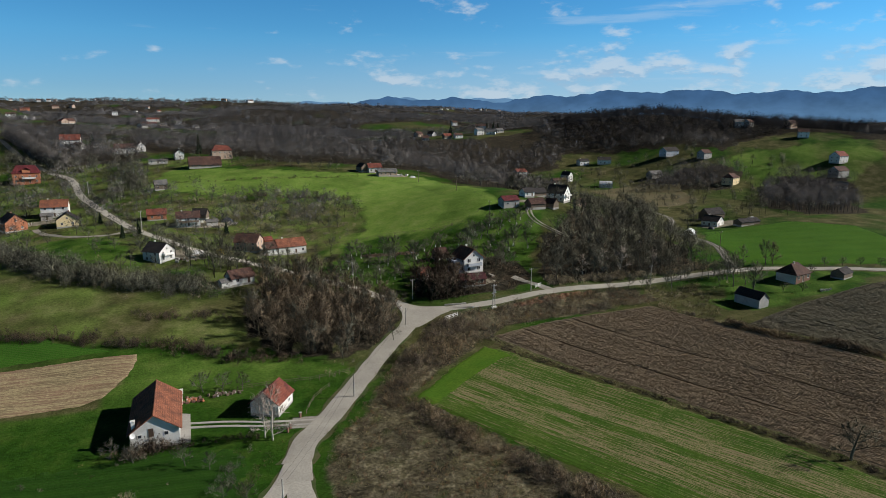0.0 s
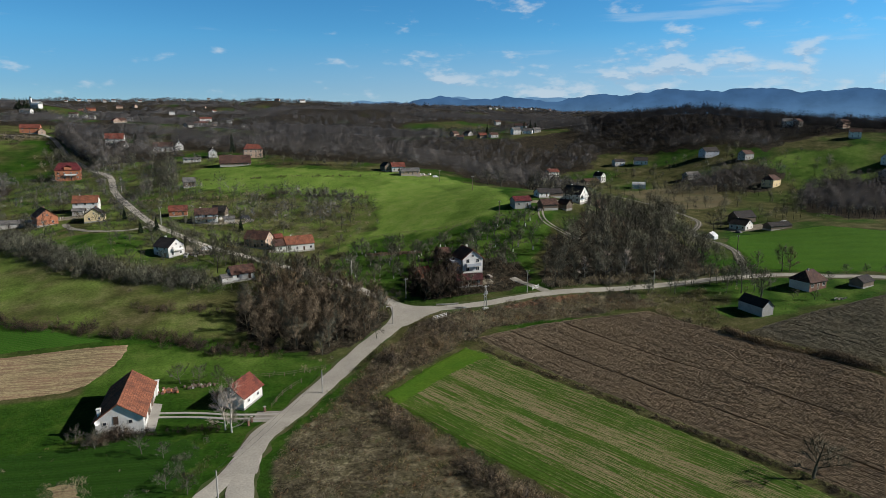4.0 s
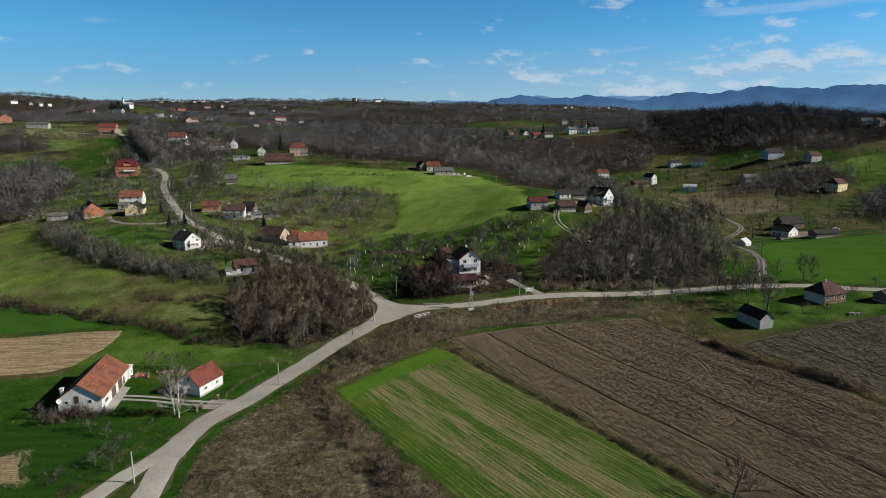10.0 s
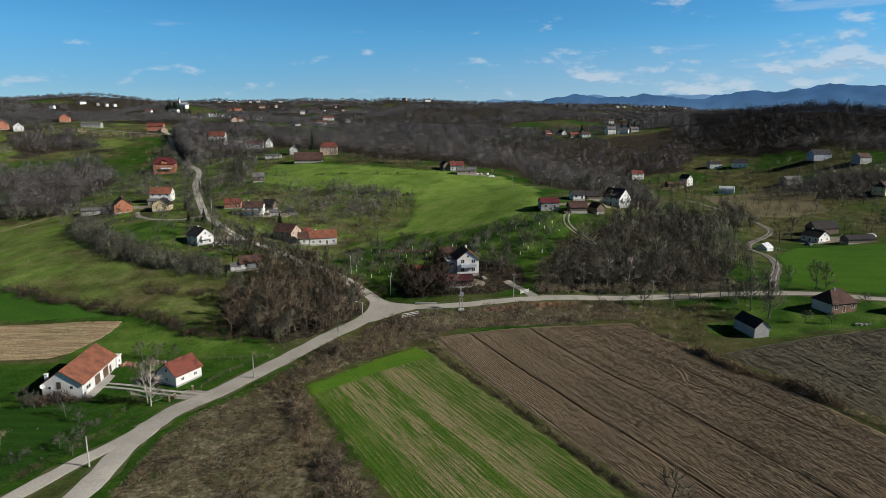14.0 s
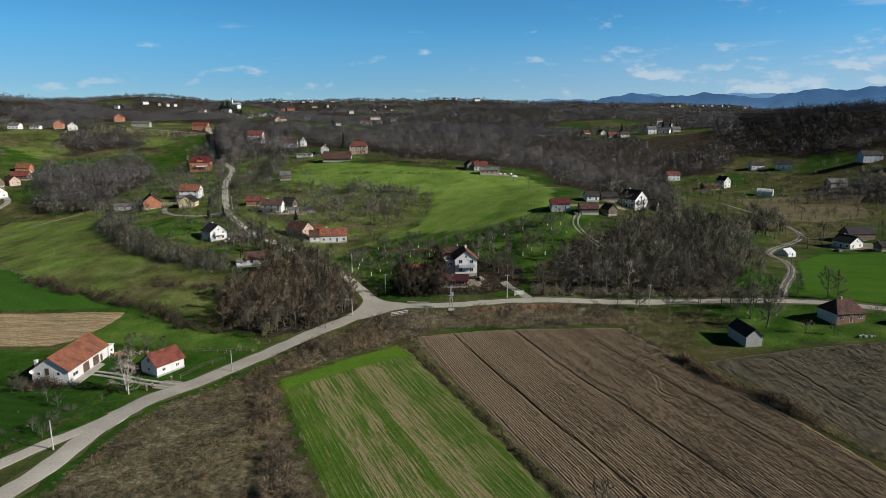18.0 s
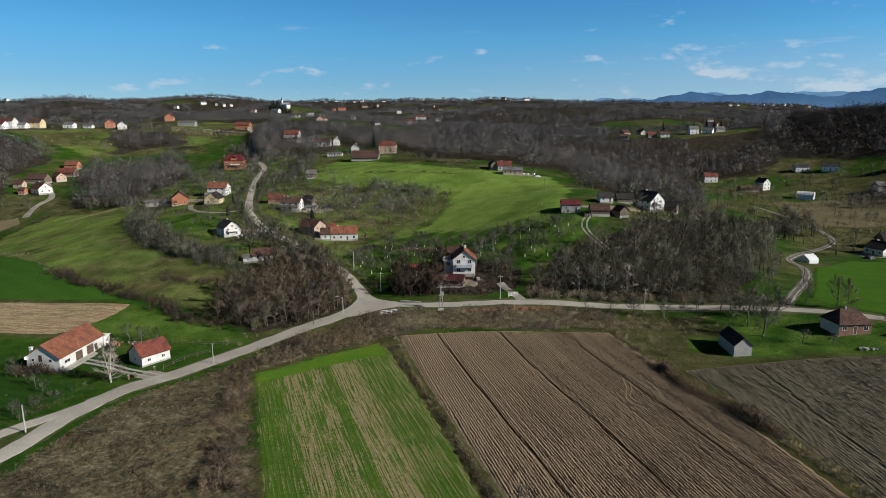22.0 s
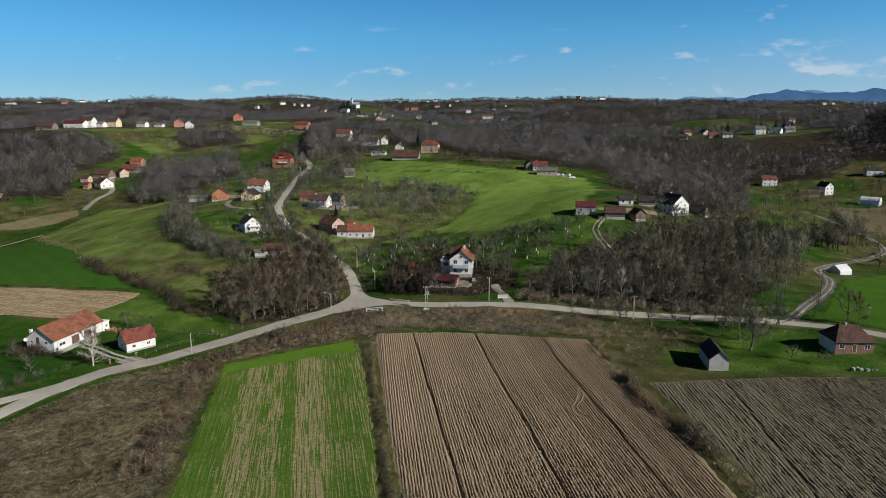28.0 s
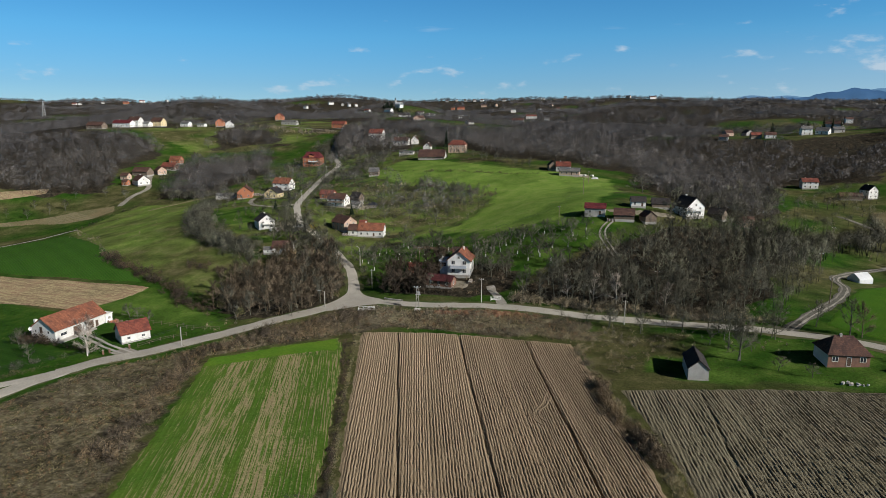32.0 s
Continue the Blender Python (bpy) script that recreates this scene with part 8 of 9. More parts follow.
for i, (px, py, sz) in enumerate(((52, 192.5, 0.85), (58.5, 191.5, 0.95), (44.5, 193.0, 0.7), (71.5, 191.0, 0.75))):
    plant("birch", i % 2, px, py, sz, 71 * i, "pale trees at the edge of the woods", label="slender pale-barked tree at the edge of the wood", name="pale_tree")
shrub(162.5, 408.0, 8.0, "willow", "pale yellow-green willow in the valley", "willow_tree", 31, 700)
shrub(-71.6, 243.8, 3.6, "forsythia", "yellow flowering shrub in a garden", "flowering_shrub", 32)
shrub(-55.0, 163.2, 3.4, "willow", "olive-green shrub at the copse's edge", "green_shrub", 33)
shrub(-46.0, 160.8, 2.6, "willow", "small olive-green shrub at the copse's edge", "green_shrub", 34)


def pylon(x, y, h):
    """A lattice mast with three pairs of arms."""
    t = tagged(new("power_pylon"), "grey steel lattice power pylon on the skyline", "pylon")
    t.matrix_world = pose(x, y, lie1(x, y), 0, 0, 40)
    for sx in (-1, 1):
        for sy in (-1, 1):
            bm = bmesh.new()
            rod(bm, (sx * 3.2, sy * 3.2, -1), (sx * 0.5, sy * 0.5, h), 0.22, 0.14, 4)
            part("leg", bm, M["metal"], t)
    for k in range(7):
        f0, f1 = k / 7, (k + 1) / 7
        r0, r1 = 3.2 - 2.7 * f0, 3.2 - 2.7 * f1
        for sy in (-1, 1):
            bm = bmesh.new()
            rod(bm, (-r0, sy * r0, h * f0), (r1, sy * r1, h * f1), 0.10, 0.10, 4)
            part("brace", bm, M["metal"], t)
            bm = bmesh.new()
            rod(bm, (r0, sy * r0, h * f0), (-r1, sy * r1, h * f1), 0.10, 0.10, 4)
            part("brace", bm, M["metal"], t)
    for z, w in ((0.72, 6.0), (0.84, 5.0), (0.96, 4.0)):
        part("arm", boxes((-w, w, -0.15, 0.15, h * z - 0.15, h * z + 0.15)), M["metal"], t)


# ---- poles, wires and small things ----


def pole(x, y, h, kind="concrete", lamp=None, group="utility poles", arms=True):
    p = tagged(new("street_lamp" if lamp is not None else "utility_pole"), ("grey concrete pole with a street lamp arm" if lamp is not None else "pale concrete utility pole with a crossarm" if arms else "slim bare concrete pole beside the road") if kind == "concrete" else "weathered wooden utility pole with a crossarm", "pole", group)
    p.matrix_world = pose(x, y, lie1(x, y))
    bm = bmesh.new()
    rod(bm, (0, 0, -0.8), (0, 0, h), 0.16 if kind == "concrete" else 0.13, 0.10, 8)
    part("shaft", bm, M["concrete" if kind == "concrete" else "wood"], p)
    if lamp is not None:
        bm = bmesh.new()
        a = Vector((math.cos(radians(lamp)), math.sin(radians(lamp)), 0))
        rod(bm, (0, 0, h - 0.2), Vector((0, 0, h + 0.35)) + a * 1.5, 0.04, 0.03)
        arm = part("arm", bm, M["metal"], p)
        head = part("lamp_head", boxes((-0.14, 0.5, -0.13, 0.13, -0.07, 0.07)), M["metal"], p)
        head.matrix_local = Matrix.Translation(Vector((0, 0, h + 0.35)) + a * 1.5) @ pose(0, 0, 0, 0, 0, lamp)
    elif arms:
        part("crossarm", boxes((-0.62, 0.62, -0.035, 0.035, h - 0.43, h - 0.35)), M["metal"], p)
        for k in (-0.55, 0, 0.55):
            bm = bmesh.new()
            rod(bm, (k, 0, h - 0.33), (k, 0, h - 0.12), 0.05, 0.04)
            part("insulator", bm, M["dish"], p)
    return x, y, lie1(x, y) + h - 0.25


def transformer_pole(x, y, h):
    """Two leaning concrete legs with cross braces, a transformer box on a shelf and a crossarm on top."""
    p = tagged(new("transformer_pole"), "pale lattice pole carrying a grey transformer box", "pole")
    p.matrix_world = pose(x, y, lie1(x, y), 0, 0, 15)
    for sx in (-1, 1):
        bm = bmesh.new()
        rod(bm, (sx * 0.55, 0, -0.6), (sx * 0.16, 0, h), 0.12, 0.08, 6)
        part("leg", bm, M["concrete"], p)
    for k in range(5):
        f0, f1 = k / 5, (k + 1) / 5
        sx = 1 if k % 2 else -1
        bm = bmesh.new()
        rod(bm, (sx * (0.55 - 0.39 * f0), 0, h * f0 + 0.3), (-sx * (0.55 - 0.39 * f1), 0, h * f1), 0.05, 0.05, 5)
        part("brace", bm, M["metal"], p)
    part("footing", boxes((-0.85, 0.85, -0.4, 0.4, -0.5, 0.45)), M["limewash"], p, "white painted concrete footing")
    part("shelf", boxes((-0.7, 0.9, -0.12, 0.5, h * 0.62, h * 0.62 + 0.1)), M["metal"], p)
    tank = part("transformer", boxes((0.0, 0.75, -0.02, 0.45, h * 0.62 + 0.1, h * 0.62 + 0.95)), M["metal"], p, "grey ribbed transformer tank")
    for k in range(4):
        part("cooling_fin", boxes((0.08 + 0.18 * k, 0.12 + 0.18 * k, -0.1, -0.02, h * 0.62 + 0.2, h * 0.62 + 0.85)), M["metal"], tank)
    part("crossarm", boxes((-1.0, 1.0, -0.05, 0.05, h - 0.43, h - 0.32)), M["metal"], p)
    for k in (-0.9, 0, 0.9):
        bm = bmesh.new()
        rod(bm, (k, 0, h - 0.32), (k, 0, h - 0.08), 0.06, 0.05)
        part("insulator", bm, M["dish"], p)
    return x, y, lie1(x, y) + h - 0.25


def wires(a, b, group="overhead wires"):
    w = tagged(new("overhead_wire"), "thin dark overhead wires sagging between poles", "wire", group)
    a, b = Vector(a), Vector(b)
    w.location = a
    side = Vector((-(b - a).y, (b - a).x, 0)).normalized()
    up = side.cross((b - a).normalized())
    for k in (-0.55, 0.55):
        bm = bmesh.new()
        prev = None
        for i in range(9):
            s = i / 8
            q = (b - a) * s + side * k - Vector((0, 0, 4 * s * (1 - s) * 0.9))
            ring = [bm.verts.new(q + 0.016 * (side * math.cos(c) + up * math.sin(c))) for c in (0.0, 2.094, 4.189)]
            for j in range(3) if prev else ():
                bm.faces.new((prev[j], prev[(j + 1) % 3], ring[(j + 1) % 3], ring[j]))
            if i in (0, 8):
                bm.faces.new(ring)
            prev = ring
        part("strand", bm, M["black"], w)


P_FORK = pole(-65.0, 99.8, 5.6, arms=False)
P_ROAD = pole(-46.6, 137.0, 5.2, arms=False)
P_LAMP = pole(-24.6, 172.6, 5.0, lamp=200)
P_X = pole(-17.3, 190.0, 6.3)
P_DRIVE = pole(20.6, 183.5 + 1.6, 7.4)
P_CORNER = transformer_pole(3.8, 176.4, 7.2)
P_EAST = pole(61.6, 179.0, 6.6)
P_GROVE = pole(69.0, 195.0, 9.0, "wood")
P_LANE = pole(114.0, 204.5, 7.5, "wood")
P_LANE2 = pole(118.0, 238.0, 7.5, "wood")
P_UP = pole(-31.5, 209.8, 6.6, lamp=150)
P_HILL = pole(-100.5, 283.0, 7.5)
P_HILL2 = pole(-131.5, 363.0, 7.5)
P_MEADOW = pole(32.5, 341.0, 6.5, "wood")
P_MEADOW2 = pole(36.0, 292.0, 7.0, "wood")
P_MEADOW3 = pole(33.0, 246.0, 7.0, "wood")
P_GARDEN = pole(-10.0, 213.0, 7.0, "wood")
P_FAR = pole(134.0, 297.0, 8.0, "wood")
for a, b in ((P_FORK, P_ROAD), (P_ROAD, P_LAMP), (P_LAMP, P_X), (P_X, P_CORNER), (P_CORNER, P_DRIVE), (P_DRIVE, P_GROVE), (P_GROVE, P_LANE), (P_LANE, P_LANE2), (P_DRIVE, P_EAST), (P_X, P_UP), (P_GARDEN, P_MEADOW3), (P_MEADOW3, P_MEADOW2), (P_MEADOW2, P_MEADOW), (P_HILL, P_HILL2), (P_LANE2, P_FAR)):
    wires(a, b)


def fence(line, label, group="", gap=2.4, h=1.1, rails=2, mat="wood"):
    f = tagged(new("fence"), label, "fence", group)
    pts = smooth_line(line, gap)
    z = [lie1(*p) for p in pts]
    me = None
    for (x, y), zz in zip(pts, z):
        if me is None:
            bm = bmesh.new()
            rod(bm, (0, 0, -0.3), (0, 0, h), 0.06, 0.05, 5)
            me = bm_mesh("post", bm, M[mat])
        o = new("post", me)
        o.parent, o.location = f, (x, y, zz)
    for i in range(len(pts) - 1):
        for r in range(rails):
            bm = bmesh.new()
            hh = h * (0.45 + 0.42 * r)
            rod(bm, (*pts[i], z[i] + hh), (*pts[i + 1], z[i + 1] + hh), 0.03, 0.03, 4)
            part("rail", bm, M[mat], f)


fence([(-70, 148.5), (-61, 148.3), (-54.4, 147.8), (-45, 149.8)], "dark wooden rail fence behind the cottage")
fence([(-57.2, 133), (-55, 138.6), (-50.8, 143.5)], "sparse wooden post fence beside the road")
fence([(-28.5, 254.5), (-12, 258), (5, 250), (17, 246.8)], "low wire fence below the meadow", gap=3.0, h=1.0, mat="wood")
fence([(16.7, 246.9), (9.9, 243.3), (2, 230), (-1.9, 222.7)], "old post fence beside the lawn", gap=3.0, h=1.0, mat="wood")

gate = tagged(new("field_gate"), "small white-painted wooden gate beside the drive", "gate")
gate.matrix_world = pose(24.4, 187.4, lie1(24.4, 187.4), 0, 0, 28)
for px in (-1.5, 1.5):
    part("gate_post", boxes((px - 0.07, px + 0.07, -0.07, 0.07, -0.3, 1.35)), M["white"], gate)
for pz in (0.25, 0.62, 1.0):
    part("rail", boxes((-1.43, 1.43, -0.03, 0.03, pz, pz + 0.13)), M["white"], gate)
bm = bmesh.new()
rod(bm, (-1.4, 0.05, 0.3), (1.4, 0.05, 1.08), 0.05, 0.05, 4)
part("brace", bm, M["white"], gate)

for i, (px, py) in enumerate([(-61.6, 126.2), (-61.0, 127.6), (-58.6, 131.6)]):
    g = tagged(new("gate_post"), "square orange brick gate post with a concrete cap", "post", "gate posts at the drive")
    g.matrix_world = pose(px, py, lie1(px, py), 0, 0, 30)
    part("shaft", boxes((-0.18, 0.18, -0.18, 0.18, -0.3, 1.1)), M["brick"], g)
    part("cap", boxes((-0.23, 0.23, -0.23, 0.23, 1.1, 1.2)), M["concrete"], g)


def wall_run(line, h, t, mat, label, name="garden_wall"):
    pts = smooth_line(line, 3.0)
    w = tagged(new(name), label, "wall")
    for a, b in zip(pts, pts[1:]):
        za, zb = lie1(*a), lie1(*b)
        d = Vector((b[0] - a[0], b[1] - a[1], 0)).normalized()
        n = Vector((-d.y, d.x, 0)) * t / 2
        bm = bmesh.new()
        A, B = Vector((*a, 0)), Vector((*b, 0))
        v = [bm.verts.new(q) for q in (A - n + Vector((0, 0, za - 0.4)), B - n + Vector((0, 0, zb - 0.4)), B + n + Vector((0, 0, zb - 0.4)), A + n + Vector((0, 0, za - 0.4)), A - n + Vector((0, 0, za + h)), B - n + Vector((0, 0, zb + h)), B + n + Vector((0, 0, zb + h)), A + n + Vector((0, 0, za + h)))]
        for f in ((3, 2, 1, 0), (4, 5, 6, 7), (0, 1, 5, 4), (1, 2, 6, 5), (2, 3, 7, 6), (3, 0, 4, 7)):
            bm.faces.new([v[i] for i in f])
        part("section", bm, M[mat], w)


wall_run([(-9.6, 182.4), (-6.4, 181.9), (-3.0, 181.6)], 0.45, 0.3, "concrete", "low pale concrete kerb wall at the crossroads", "parapet")


def railing(a, b, label):
    """A culvert railing: round posts, two pale rails and a concrete footing."""
    t = tagged(new("railing"), label, "railing")
    t.matrix_world = pose(a[0], a[1], lie1(*a), 0, 0, math.degrees(math.atan2(b[1] - a[1], b[0] - a[0])))
    ln, dz = math.hypot(b[0] - a[0], b[1] - a[1]), lie1(*b) - lie1(*a)
    part("footing", boxes((-0.2, ln + 0.2, -0.22, 0.22, -0.8, 0.22)), M["concrete"], t, "pale concrete footing")
    for k in range(4):
        bm = bmesh.new()
        rod(bm, (ln * k / 3, 0, 0.1), (ln * k / 3, 0, 1.0 + dz * k / 3), 0.07, 0.07, 6)
        part("post", bm, M["dish"], t)
    for h in (0.55, 0.98):
        bm = bmesh.new()
        rod(bm, (-0.1, 0, h), (ln + 0.1, 0, h + dz), 0.075, 0.075, 6)
        part("rail", bm, M["dish"], t)


railing((-13.2, 172.1), (-8.8, 173.7), "white painted culvert railing beside the crossroads")
marker = tagged(new("marker_stone"), "small white painted marker stone beside the road", "stone")
marker.matrix_world = pose(-2.2, 178.0, lie1(-2.2, 178.0), 0, 0, 12)
bm = boxes((-0.3, 0.3, -0.12, 0.12, -0.2, 0.62))
bmesh.ops.bevel(bm, geom=bm.edges[:], offset=0.05, segments=2, affect="EDGES")
part("block", bm, M["limewash"], marker)


def heap(x, y, n, mats, r, size, label, name="rubble_heap"):
    rs = random.Random(int(x * 10 + y))
    t = tagged(new(name), label, "heap")
    t.matrix_world = pose(x, y, lie1(x, y))
    for i in range(n):
        s = rs.uniform(*size)
        bm = boxes((-s, s, -s * 0.7, s * 0.7, -0.1, s * 1.1))
        o = part("piece", bm, M[rs.choice(mats)], t)
        o.matrix_local = pose(rs.gauss(0, r[0]), rs.gauss(0, r[1]), rs.uniform(0, 0.25), rs.uniform(-15, 15), rs.uniform(-15, 15), rs.uniform(0, 180))


heap(-79.0, 146.4, 26, ["orange", "orange", "brick", "brick"], (1.3, 0.7), (0.15, 0.4), "heap of orange bricks beside the barn", "brick_heap")
heap(-72.4, 147.4, 34, ["rubble", "wood", "wood"], (2.6, 0.5), (0.12, 0.35), "row of split firewood and pale rubble", "wood_pile")
heap(108.5, 152.5, 14, ["rubble", "grey"], (1.6, 0.5), (0.15, 0.35), "small heap of grey stones on the grass")
heap(-74.5, 296.0, 16, ["rubble", "white", "wood"], (3.0, 2.0), (0.3, 0.8), "cluttered pile of boards and blocks in a yard", "yard_clutter")
heap(-82.0, 240.0, 18, ["rubble", "grey", "wood"], (3.0, 3.0), (0.2, 0.7), "pile of pale stones beside a house", "yard_clutter")
heap(27.5, 361.0, 12, ["rubble", "white"], (3.0, 1.0), (0.3, 0.8), "pale rubble by the farmhouse", "yard_clutter")


def tunnel(x, y, yaw, L, W, H, label, name="polytunnel", pitched=False):
    t = tagged(new(name), label, "greenhouse")
    t.matrix_world = pose(x, y, lie1(x, y), 0, 0, yaw)
    bm = bmesh.new()
    ring = [(W / 2 * math.cos(math.pi * k / 10), H * math.sin(math.pi * k / 10) ** 0.8 - 0.15) for k in range(11)]
    if pitched:
        ring = [(W / 2, -0.2), (W / 2, H * 0.42), (W * 0.46, H * 0.52), (W * 0.25, H * 0.78), (0, H), (-W * 0.25, H * 0.78), (-W * 0.46, H * 0.52), (-W / 2, H * 0.42), (-W / 2, -0.2)]
    va = [[bm.verts.new((sx * L / 2, q[0], q[1])) for q in ring] for sx in (-1, 1)]
    for k in range(len(ring) - 1):
        bm.faces.new((va[0][k], va[0][k + 1], va[1][k + 1], va[1][k]))
    bm.faces.new(va[0])
    bm.faces.new(va[1][::-1])
    part("cover", bm, M["foil"], t)
    if pitched:
        part("ridge_pole", boxes((-L / 2 - 0.05, L / 2 + 0.05, -0.05, 0.05, H - 0.02, H + 0.08)), M["foil"], t)
        part("end_door", boxes((L / 2, L / 2 + 0.06, -0.7, 0.7, 0, 1.9)), M["dish"], t, "white plastic end door")
    for k in () if pitched else range(5):
        bm = bmesh.new()
        px = -L / 2 + L * k / 4
        loops = [[bm.verts.new((px + dx, a[0] * (1.0 + dr), a[1] * (1.0 + dr) + 0.02)) for dx, dr in ((-0.04, 0.005), (0.04, 0.005), (0.04, 0.03), (-0.04, 0.03))] for a in ring]
        for a, b in zip(loops, loops[1:]):
            for q in range(4):
                bm.faces.new((a[q], a[(q + 1) % 4], b[(q + 1) % 4], b[q]))
        bm.faces.new(loops[0])
        bm.faces.new(loops[-1][::-1])
        part("hoop", bm, M["metal"], t)


YARD = surface("trodden_yard", (0.30, 0.265, 0.21), (0.17, 0.155, 0.105), 0.35, 2.2, 1.0, 0.6, 0.08, 0.4)
for shape, lb in (([(-92, 247), (-84, 252), (-77, 247), (-76, 240), (-84, 237), (-88, 243)], "pale gravel yard beside the white gabled house"),
                  ([(-92, 287), (-80, 285), (-68, 288), (-66, 294), (-78, 297), (-90, 294)], "trodden yard before the brown-roofed houses"),
                  ([(-166, 312), (-150, 314), (-138, 319), (-132, 313), (-142, 308), (-160, 308)], "bare cluttered yard between the upper houses"),
                  ([(48, 260), (62, 261), (72, 264), (74, 260), (62, 256), (50, 257)], "trodden farmyard between the barns"),
                  ([(160, 262), (172, 260), (188, 263), (186, 271), (172, 275), (160, 271)], "muddy farmyard round the dark barns"),
                  ([(0, 194), (12, 194), (14, 200), (2, 200)], "pale paved yard before the white house"),
                  ([(12, 364), (24, 356), (32, 359), (30, 366), (18, 369)], "pale yard of the hilltop house")):
    field("yard", shape, (1.0, 0.1), YARD, 0.06, lb, (0.6, 0.6), None, 0.6)


def covered_heap(x, y, yaw, L, W, H, mat, label, name="covered_heap"):
    """A heap under a sagging sheet, held down by a few blocks."""
    t = tagged(new(name), label, "heap")
    t.matrix_world = pose(x, y, lie1(x, y), 0, 0, yaw)
    bm = bmesh.new()
    n, m = 9, 6
    rows = []
    for i in range(n + 1):
        row = []
        for j in range(m + 1):
            u, v = i / n * 2 - 1, j / m * 2 - 1
            h = H * (1 - u ** 4) * (1 - v ** 4) * (0.85 + 0.15 * math.sin(5 * u + 3 * v + x)) - 0.1
            row.append(bm.verts.new((u * L / 2, v * W / 2, h)))
        rows.append(row)
    for a, b in zip(rows, rows[1:]):
        for j in range(m):
            bm.faces.new((a[j], b[j], b[j + 1], a[j + 1]))
    part("sheet", bm, M[mat], t)
    for k in range(4):
        o = part("block", boxes((-0.2, 0.2, -0.1, 0.1, 0, 0.18)), M["concrete"], t)
        o.matrix_local = pose((k - 1.5) * L / 4.5, -W / 2 - 0.05, -0.05, 0, 0, 20 * k)


def log_stack(x, y, yaw, L, H, label):
    """A stack of split logs, end grain outwards, between two stakes."""
    t = tagged(new("log_stack"), label, "wood pile")
    t.matrix_world = pose(x, y, lie1(x, y), 0, 0, yaw)
    rs = random.Random(int(abs(x) * 7 + y))
    k = 0
    for row in range(int(H / 0.24)):
        for i in range(int(L / 0.26)):
            key = ("log", k % 4)
            if key not in CACHE:
                bm = bmesh.new()
                rod(bm, (0, -0.5, 0), (0, 0.5, 0), 0.10 + 0.015 * (k % 4), 0.11, 6)
                CACHE[key] = bm_mesh("log", bm, M["rubble" if k % 3 == 0 else "wood"])
            o = new("log", CACHE[key])
            o.parent, o.location = t, (-L / 2 + 0.26 * i + rs.uniform(-0.03, 0.03), rs.uniform(-0.06, 0.06), 0.1 + 0.22 * row)
            k += 1
    for sx in (-1, 1):
        part("stake", boxes((sx * (L / 2 + 0.1) - 0.05, sx * (L / 2 + 0.1) + 0.05, -0.05, 0.05, -0.3, H + 0.3)), M["wood"], t)


M["tarp"] = surface("dark_tarpaulin", (0.030, 0.036, 0.050), (0.045, 0.050, 0.062), 0.8, 6.0, 0.5, 0.3)
M["tarp_pale"] = surface("pale_sheet", (0.55, 0.56, 0.56), (0.42, 0.43, 0.44), 0.8, 6.0, 0.6, 0.3)
covered_heap(-168.5, 312.5, 20, 6.0, 3.6, 2.0, "tarp", "heap under a dark blue tarpaulin in a yard")
covered_heap(-158.0, 311.0, -10, 4.4, 3.0, 1.5, "tarp_pale", "heap under a pale plastic sheet in a yard")
covered_heap(-79.6, 246.6, 30, 5.0, 3.0, 1.3, "tarp_pale", "pale sheet over building sand beside a house")
covered_heap(-68.4, 297.6, 12, 5.0, 3.4, 1.8, "tarp", "dark sheet over hay in a yard")
covered_heap(193.0, 266.5, 5, 5.0, 3.2, 1.9, "tarp_pale", "silage heap under a white sheet")
covered_heap(160.5, 259.5, 40, 4.5, 3.0, 1.4, "tarp", "dark covered heap beside the farm lane")
covered_heap(34.0, 357.0, 8, 4.0, 2.4, 1.2, "tarp_pale", "pale covered heap by the hilltop house")
for px, py, yw, ln, hh, lb in ((-66.0, 292.5, 15, 4.0, 1.2, "stack of split firewood by a yard shed"), (-72.6, 287.0, -5, 3.6, 1.0, "stack of split firewood before the porch house"), (-146.5, 311.0, 25, 4.2, 1.3, "stack of split firewood between upper houses"), (52.0, 247.4, 5, 3.2, 1.1, "stack of split firewood by the wooden barn"), (-56.6, 246.4, 15, 3.0, 1.0, "stack of split firewood before the pink house"), (13.0, 199.0, -80, 3.0, 1.1, "stack of split firewood in the yard of the white house")):
    log_stack(px, py, yw, ln, hh, lb)
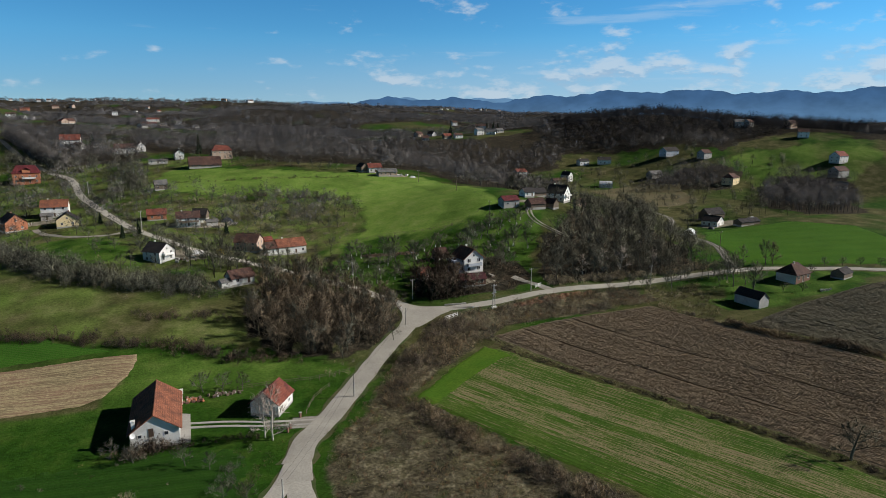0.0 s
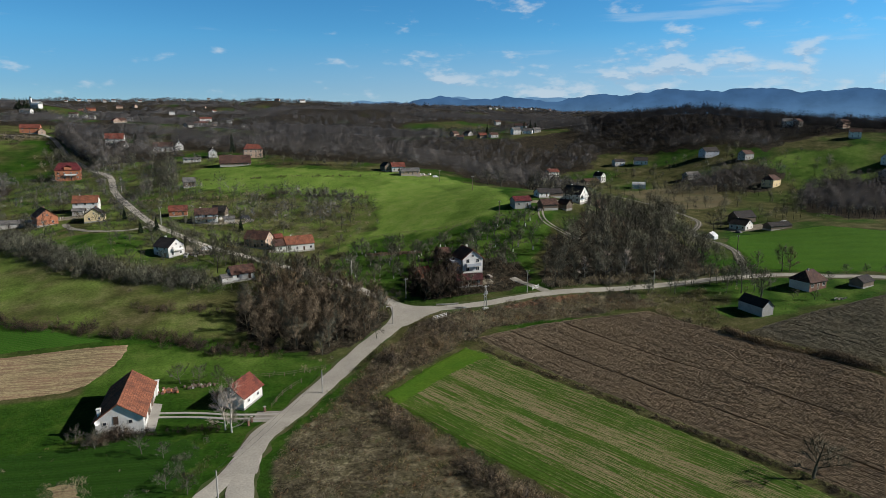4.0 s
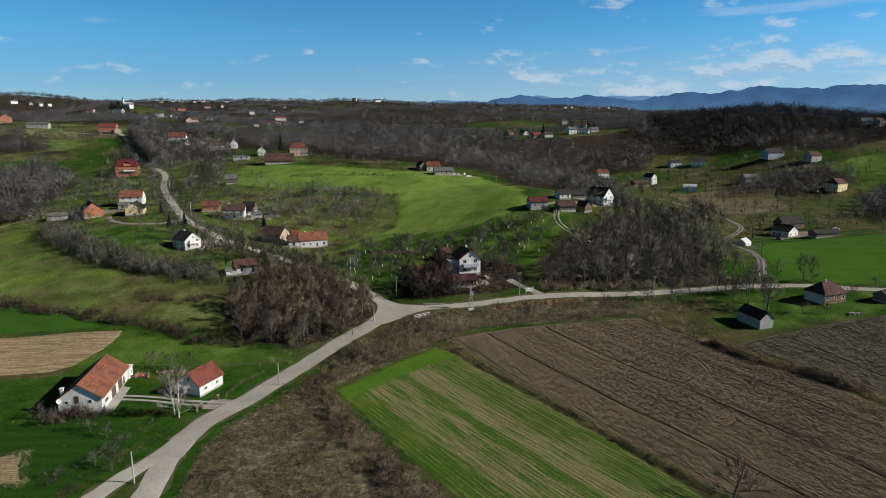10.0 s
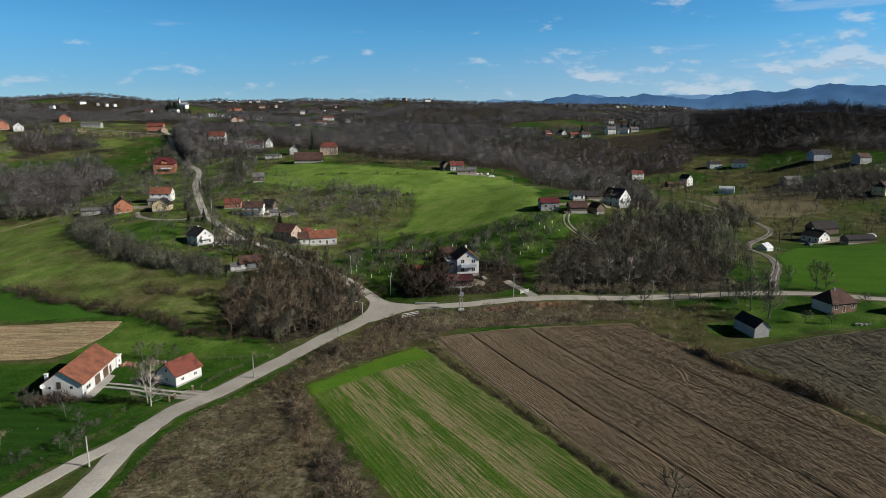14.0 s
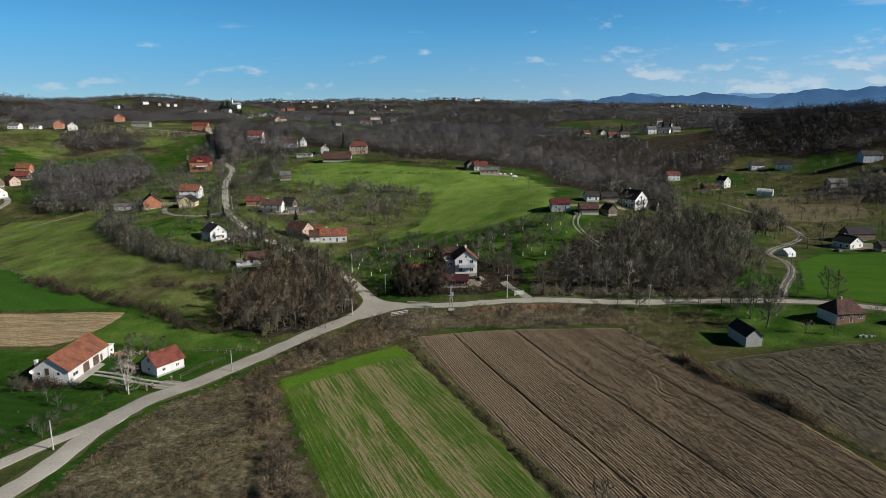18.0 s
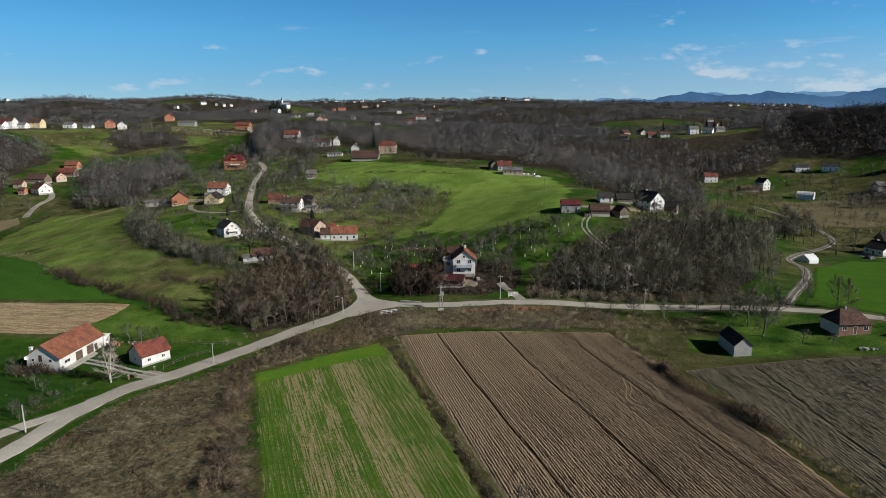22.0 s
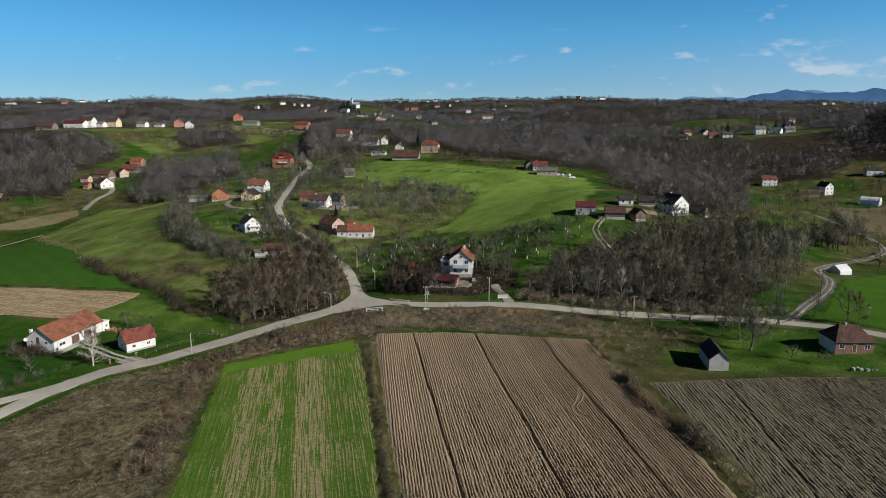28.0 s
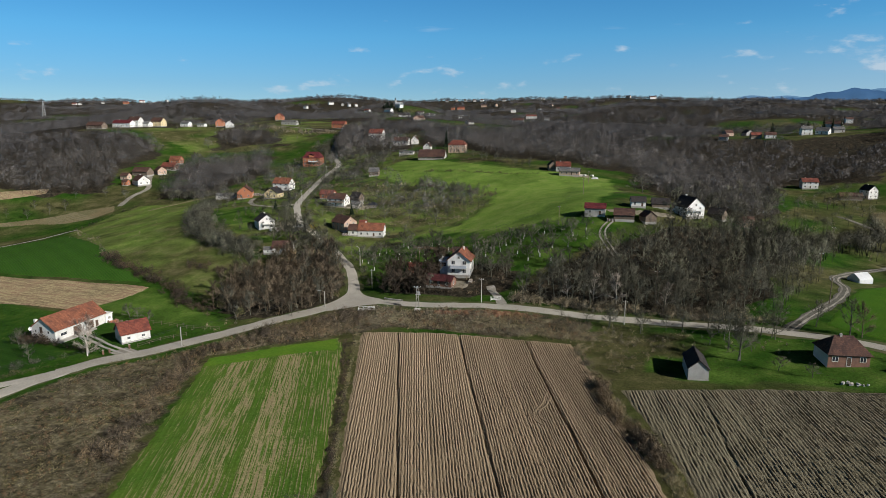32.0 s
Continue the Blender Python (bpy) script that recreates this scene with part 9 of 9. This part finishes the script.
tunnel(130.0, 240.2, 35, 5.4, 4.6, 3.0, "white foil polytunnel with a pitched top beside the lane", pitched=True)
tunnel(194.3, 402.0, -30, 9.0, 8.0, 4.6, "large pale polytunnel in the valley")

pylon(-1098, 950, 34.0)

# ---- blue mountains ----


def mountain_range(name, dist, a0, a1, profile, mat, label):
    """A long ridge with folded slopes, far behind everything."""
    n, m = 420, 12
    rows = []
    for j in range(m):
        f = j / (m - 1)
        row = []
        for i in range(n):
            a = a0 + (a1 - a0) * i / (n - 1)
            el = profile(a)
            top = max(0.0, 57 + dist * math.tan(radians(el)))
            fold = 30 * math.sin(a * 0.9 + 4 * f + math.sin(a * 0.37)) + 16 * math.sin(a * 2.3 + 1.3 - 5 * f) + 6 * math.sin(a * 5.2 + 6 * f)
            d = dist - 500 * (1 - f) + fold * (1 - f)
            row.append((d * math.sin(radians(a)), d * math.cos(radians(a)), -20 + (top + 20) * f ** 1.2))
        rows.append(row)
    v = np.array(rows).reshape(-1, 3)
    idx = np.arange(n * m).reshape(m, n)
    q = np.stack([idx[:-1, :-1], idx[:-1, 1:], idx[1:, 1:], idx[1:, :-1]], -1).reshape(-1, 4)
    tagged(new(name, sheet(name, v, q, mat)), label, "mountains", kind="structure")


def near_profile(a):
    up = float(np.interp(a, [4, 6.6, 10, 14, 20, 23.3, 28, 32.3, 39, 47, 55, 66, 78], [0.8, 1.1, 1.75, 2.05, 2.05, 1.8, 2.2, 2.55, 2.6, 2.3, 2.55, 2.2, 1.9]))
    return up + 0.13 * math.sin(a * 0.95 + 1.0) + 0.06 * math.sin(a * 2.3 + math.sin(a)) + 0.03 * math.sin(a * 6.1 + 1.5 * math.sin(a * 1.7))


def far_profile(a):
    return 1.95 + 0.16 * math.sin(a * 0.8 + 2.0) + 0.08 * math.sin(a * 2.1) - 0.05 * max(0.0, 14 - a)


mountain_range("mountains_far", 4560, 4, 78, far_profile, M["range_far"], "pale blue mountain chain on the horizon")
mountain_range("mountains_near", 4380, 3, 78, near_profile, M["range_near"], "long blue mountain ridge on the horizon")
